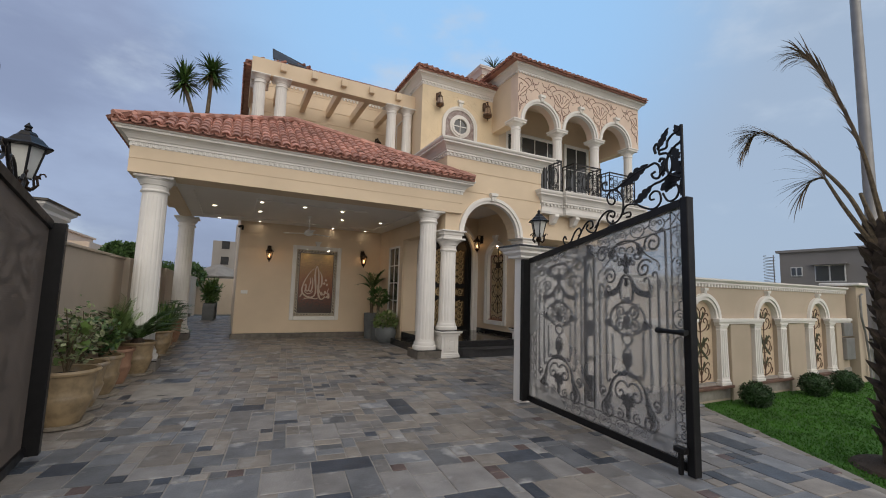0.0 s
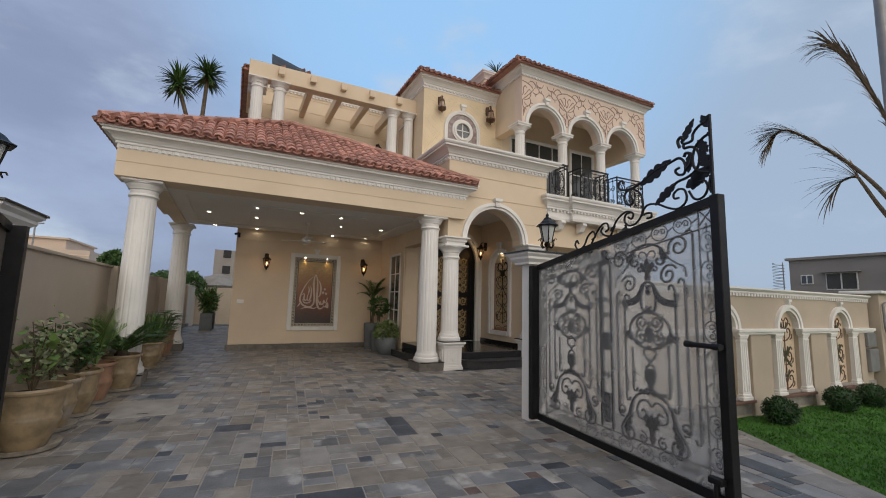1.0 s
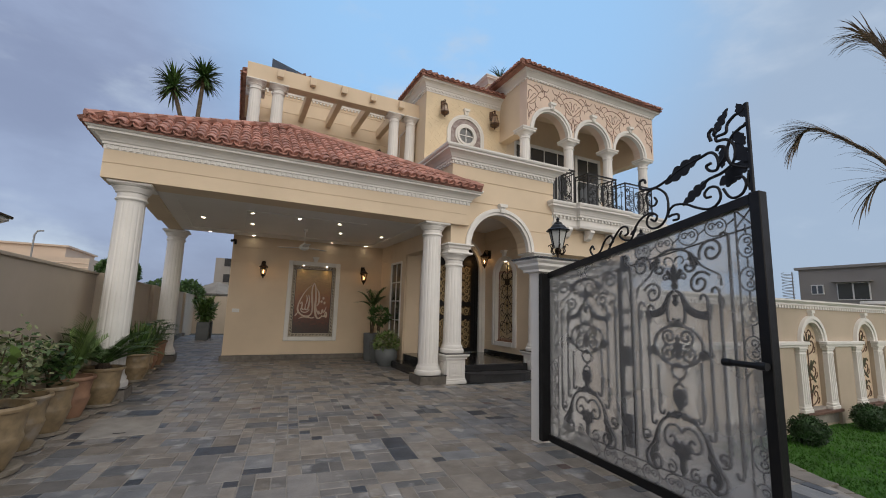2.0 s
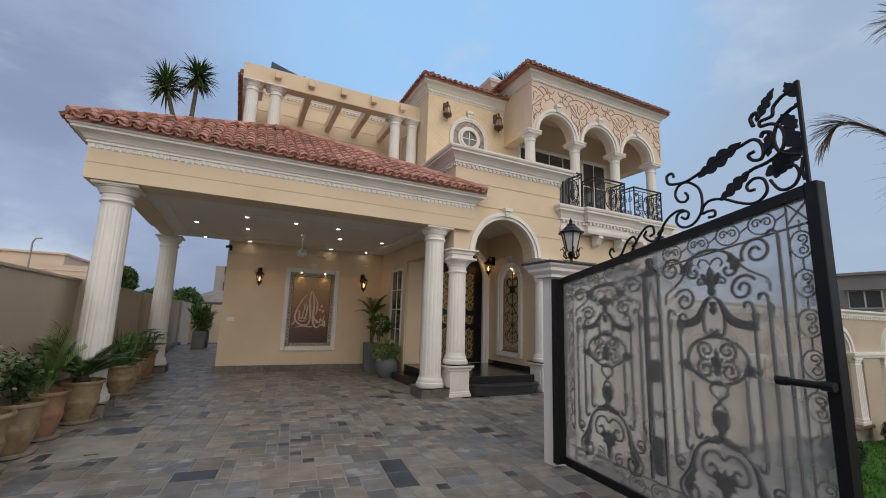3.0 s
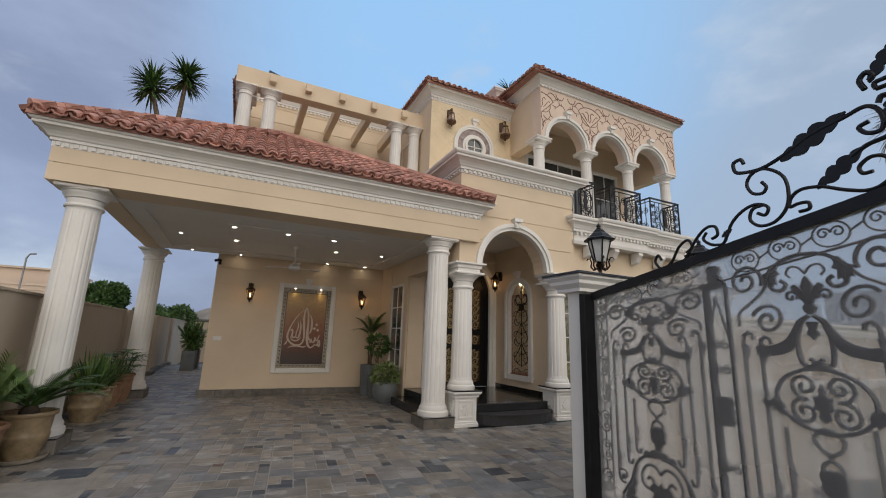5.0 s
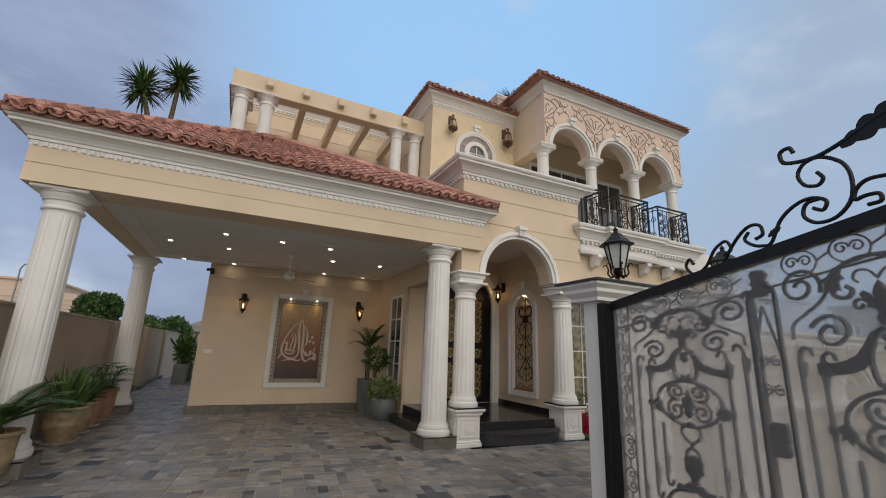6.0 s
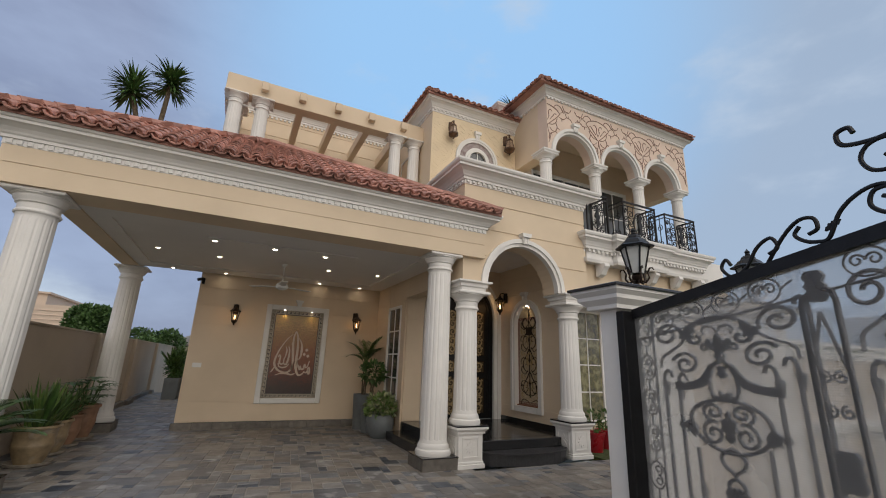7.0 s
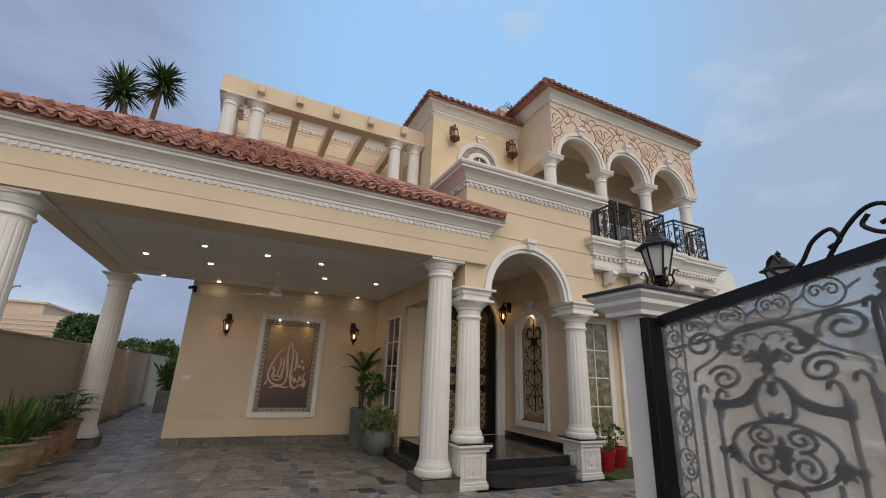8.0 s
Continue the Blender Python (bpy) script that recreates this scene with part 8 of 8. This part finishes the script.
def potted(label, x, y, r, h, mat, kind, seed, name="potted_plant"):
    rg = random.Random(seed)
    o = thing(name, label, "potted plant", (x, y, 0.0), "plants along the boundary wall", rz=rg.uniform(0, 360))
    z = pot_parts(o, r, h, mat)
    if kind == "shrub":
        shrub(o, rg, z, 8, 0.62, 0.36, (LEAF_L, LEAF), (0.085, 0.05), 30)
    elif kind == "broad":
        shrub(o, rg, z, 8, 0.66, 0.34, (LEAF_V, LEAF_L, LEAF_V), (0.085, 0.048), 22)
        shrub(o, rg, z, 2, 0.68, 0.2, (LEAF_L,), (0.15, 0.08), 6)
    elif kind == "pale":
        shrub(o, rg, z, 10, 0.66, 0.36, (LEAF_V, LEAF_V, LEAF), (0.07, 0.04), 44)
    elif kind == "dark":
        shrub(o, rg, z, 9, 0.55, 0.3, (LEAF_D, LEAF), (0.07, 0.045), 44)
    elif kind == "areca":
        fronds(o, rg, z, 11, 0.78, 0.22, LEAF_L, 0.8, 0.018, 22, 1.45)
    elif kind == "cycas":
        part("trunk", lathe(bmesh.new(), [(0.08, z - 0.03), (0.1, z + 0.04), (0.07, z + 0.1), (0.0, z + 0.12)], 12), BARK, o)
        fronds(o, rg, z + 0.08, 30, 0.8, 0.2, LEAF, 0.9, 0.016, 34, 0.85)
    elif kind == "sword":
        straps(o, rg, z, 34, 0.72, 0.055, LEAF, 0.4, 0.16, 0.75)
        straps(o, rg, z, 36, 0.66, 0.055, LEAF_L, 0.5, 0.18, 0.7)
    elif kind == "fan":
        for k in range(15):
            a, q = rg.uniform(0, 6.28), rg.uniform(0.03, 0.2)
            hz = z + rg.uniform(0.15, 0.5)
            c = Vector((math.cos(a) * q, math.sin(a) * q, hz))
            bm = tube(bmesh.new(), [(c.x * 0.4, c.y * 0.4, z - 0.02), tuple(c)], 0.008, 5)
            for j in range(9):
                b = a + (j - 4) * 0.32
                leaf_blade(bm, c, (math.cos(b), math.sin(b), 0.45), (0, 0, 1), 0.34 * rg.uniform(0.8, 1.1), 0.062, 0.8, 4)
            part("fan_leaf", bm, LEAF, o)
    return o


potted("large sand-coloured clay pot with a leafy light green shrub", -1.53, 5.86, 0.284, 0.558, POT_C, "broad", 41)
potted("sand-coloured clay pot with a pale leafy shrub", -1.57, 6.52, 0.270, 0.521, POT_C, "pale", 42)
potted("brown clay pot with a dense dark green shrub", -1.52, 7.15, 0.252, 0.512, POT_C, "dark", 43)
potted("terracotta pot with a young areca palm", -1.49, 7.8, 0.243, 0.512, POT_T, "areca", 44)
potted("sand-coloured clay pot with a cycas palm", -1.35, 8.6, 0.261, 0.521, POT_C, "cycas", 45)
potted("olive-glazed clay pot with upright sword leaves", -1.32, 10.75, 0.270, 0.502, POT_C, "sword", 46)
potted("sand-coloured clay pot with arching sword leaves", -1.34, 11.5, 0.234, 0.484, POT_C, "sword", 47)
potted("brown clay pot with fan-shaped palm leaves", -1.34, 12.15, 0.225, 0.484, POT_T, "fan", 48)
potted("tall clay pot with dark fan-shaped palm leaves", -1.3, 12.85, 0.234, 0.577, POT_T, "fan", 49)

# grey planters beside the tall window
def planter(label, x, y, prof, seed):
    o = thing("grey_planter", label, "potted plant", (x, y, 0.0), "grey planters")
    part("pot", lathe(bmesh.new(), prof, 32, caps=False), POT_G, o, smooth=True)
    r, z = prof[-1]
    part("soil", lathe(bmesh.new(), [(r, z), (0.0, z + 0.02)], 20), SOIL, o)
    return o, z, random.Random(seed)


o, z, rg = planter("tall grey cylinder planter with an areca palm", 4.02, 13.02, [(0.0, 0.0), (0.2, 0.0), (0.235, 0.78), (0.21, 0.78), (0.2, 0.7)], 71)
for k in range(3):
    part("stem", tube(bmesh.new(), [(0.04 * math.cos(k * 2.1), 0.04 * math.sin(k * 2.1), z - 0.02), (0.05 * math.cos(k * 2.1 + 0.4), 0.05 * math.sin(k * 2.1 + 0.4), z + 0.5), (0.02 * k - 0.02, -0.02 * k, z + 0.85)], 0.018, 6, 0.012), STEM, o)
fronds(o, rg, z + 0.8, 9, 0.72, 0.24, LEAF, 1.15, 0.022, 24, 1.15)
o, z, rg = planter("grey cylinder planter with a twisted-stem topiary ball", 4.05, 12.45, [(0.0, 0.0), (0.18, 0.0), (0.215, 0.58), (0.19, 0.58), (0.18, 0.52)], 72)
for k in range(3):
    part("stem", tube(bmesh.new(), [(0.035 * math.cos(t * 0.9 + k * 2.1), 0.035 * math.sin(t * 0.9 + k * 2.1), z - 0.02 + 0.055 * t) for t in range(13)], 0.018, 6), STEM, o)
bm = bmesh.new()
clump(bm, rg, (0, 0, z + 0.78), (0.27, 0.27, 0.22), 240, 0.13, 0.06)
part("crown", bm, LEAF, o)
o, z, rg = planter("round grey bowl planter with a yellow-green shrub", 4.06, 11.72, [(0.0, 0.0), (0.17, 0.0), (0.26, 0.1), (0.3, 0.25), (0.29, 0.4), (0.25, 0.48), (0.225, 0.47), (0.24, 0.4)], 73)
bm, bm2 = bmesh.new(), bmesh.new()
clump(bm, rg, (0, 0, z + 0.2), (0.3, 0.3, 0.24), 300, 0.12, 0.055)
clump(bm2, rg, (0, 0, z + 0.22), (0.31, 0.31, 0.25), 260, 0.12, 0.055)
part("foliage", bm, LEAF_L, o)
part("foliage", bm2, LEAF_V, o)
# dark trough planters at the end of the passage
for k, (x, y) in enumerate(((-0.8, 21.2), (-0.74, 22.2))):
    o = thing("trough_planter", "dark grey box planter with a bushy areca palm", "potted plant", (x, y, 0.0), "trough planters")
    part("box", boxes((-0.23, -0.36, -0.01, 0.23, 0.36, 0.72), bev=0.015), POT_G, o)
    part("soil", boxes((-0.2, -0.32, 0.715, 0.2, 0.32, 0.726)), SOIL, o)
    fronds(o, random.Random(80 + k), 0.72, 34, 1.05, 0.2, LEAF_L, 0.6, 0.035, 20, 1.8)
    bm = bmesh.new()
    clump(bm, random.Random(90 + k), (0, 0, 1.15), (0.26, 0.3, 0.45), 320, 0.2, 0.04)
    part("foliage", bm, LEAF, o)
gz = thing("gazebo", "small pale tiled garden shelter at the end of the passage", "shelter", (-0.9, 36, 0))
part("roof", lathe(bmesh.new(), [(2.2, 2.1), (2.25, 2.2), (0.4, 3.0), (0.0, 3.1)], 4), STREET, gz)
for sx in (-1, 1):
    for sy in (-1, 1):
        part("post", boxes((sx * 1.4 - 0.06, sy * 1.4 - 0.06, -0.2, sx * 1.4 + 0.06, sy * 1.4 + 0.06, 2.2)), STREET, gz)

# ---- slate paving, laid as random ashlar ----
CELL = 0.128
TURN_P = radians(-6.5)
CP, SP = math.cos(TURN_P), math.sin(TURN_P)


def laid(a, b):
    """From the paving's own grid to the plan."""
    return CP * a - SP * b, SP * a + CP * b


rg = random.Random(12)


def tile_verts(w, d, dz=0.0, h=0.02, gap=0.0055, ch=0.004):
    x0, x1, y0, y1 = gap, w - gap, gap, d - gap
    lo = [(x0, y0, -0.02), (x1, y0, -0.02), (x1, y1, -0.02), (x0, y1, -0.02)]
    mid = [(x, y, -ch) for x, y, _ in lo]
    top = [(x0 + ch, y0 + ch, 0), (x1 - ch, y0 + ch, 0), (x1 - ch, y1 - ch, 0), (x0 + ch, y1 - ch, 0)]
    faces = [(8, 9, 10, 11)] + [(i, (i + 1) % 4, 4 + (i + 1) % 4, 4 + i) for i in range(4)] + [(4 + i, 4 + (i + 1) % 4, 8 + (i + 1) % 4, 8 + i) for i in range(4)]
    return lo + mid + top, faces


def paved(x, y):
    if y < 13.52 and x < 4.35:
        return -1.86 <= x
    if 13.52 <= y < 24:
        return -1.8 <= x < 0.02
    return False


def lay(x0, y0, nx, ny, big, inside):
    """Fills a grid of cells with slabs of mixed sizes; returns rows of x, y, width, depth, kind."""
    taken = np.zeros((nx, ny), bool)
    shapes = [(4, 3), (3, 4), (3, 3), (4, 2), (2, 4), (3, 2), (2, 3), (2, 2), (2, 1), (1, 2), (1, 1)]
    wt = [4, 4, 5, 5, 5, 8, 8, 5, 3, 3, 3] if big else [0, 0, 0.4, 1.2, 1, 4, 3, 7, 9, 5, 2.5]
    out = []
    for j in range(ny):
        for i in range(nx):
            if taken[i, j] or not inside(*laid(x0 + (i + 0.5) * CELL, y0 + (j + 0.5) * CELL)):
                continue
            for _ in range(12):
                a, b = rg.choices(shapes, wt)[0]
                if i + a <= nx and j + b <= ny and not taken[i:i + a, j:j + b].any() and inside(*laid(x0 + (i + a - 0.5) * CELL, y0 + (j + b - 0.5) * CELL)):
                    break
            else:
                a = b = 1
            taken[i:i + a, j:j + b] = True
            q = rg.random()
            if a * b == 1:
                kind = 3 if q < (0.3 if big else 0.12) else 2 if q < 0.5 else 4 if q < 0.75 else 1
            else:
                kind = 2 if q < (0.17 if big else 0.05) else 4 if q < (0.48 if big else 0.26) else 1 if q < (0.66 if big else 0.7) else 0
            out.append((x0 + i * CELL, y0 + j * CELL, a * CELL, b * CELL, kind))
    return out


def court(x, y):
    if y < 1.15:
        return -1.86 < x < 4.3
    if y < 4.8:
        return -1.86 < x < 4.06 + (y - 0.4) * 0.542
    if y < 8.55:
        return -1.86 < x < 10.0
    if y < 13.5:
        return -1.86 < x < 4.36
    return -1.78 < x < 0.05 and y < 24.0


NEAR = lay(-4.0, 0.9, 110, 24, True, court)
FAR = lay(-6.5, 0.9 + 24 * CELL, 130, 164, False, court)
BACK = lay(-4.0, 0.9 - 16 * CELL, 80, 16, True, court)
shared = {}
made = 0
rest_v, rest_f, rest_m = [], [], []
for x, y, w, d, kind in NEAR + FAR + BACK:
    dz = rg.uniform(-0.002, 0.0025)
    vs, fs = tile_verts(w, d)
    px, py = laid(x, y)
    if made < 300 and 2.2 < py < 7.5 and -1.7 < px < 3.7:
        key = (round(w, 3), round(d, 3), kind)
        if key not in shared:
            me = bpy.data.meshes.new("slab")
            me.from_pydata(vs, [], fs)
            me.materials.append(SLATE[kind])
            shared[key] = me
        ob = new("slab", shared[key])
        ob.parent = FLOOR
        ob.location = (px, py, dz)
        ob.rotation_euler = (0, 0, TURN_P)
        made += 1
    else:
        o = len(rest_v)
        rest_v += [(*laid(a + x, b + y), c + dz) for a, b, c in vs]
        rest_f += [tuple(k + o for k in f) for f in fs]
        rest_m += [kind] * len(fs)
me = bpy.data.meshes.new("slabs_joined")
me.from_pydata(rest_v, [], rest_f)
for m in SLATE:
    c = m.copy()
    for n in c.node_tree.nodes:
        if n.bl_idname == "ShaderNodeObjectInfo":
            g = next(q for q in c.node_tree.nodes if q.bl_idname == "ShaderNodeNewGeometry")
            for l in list(n.outputs["Random"].links):
                c.node_tree.links.new(g.outputs["Random Per Island"], l.to_socket)
    me.materials.append(c)
me.polygons.foreach_set("material_index", rest_m)
ob = new("paving_field", me)
ob.parent = FLOOR
tagged(ob, kind="stuff")
cover = thing("utility_cover", "pale concrete utility cover set in the paving", "manhole cover", (-1.12, 6.75, 0.0))
part("slab", box(bmesh.new(), 0.0, 0.0, -0.01, 0.72, 0.92, 0.006, 0.003), COVER, cover)
part("lifting_slot", boxes((0.3, 0.12, 0.0045, 0.42, 0.15, 0.0075)), DARK, cover)
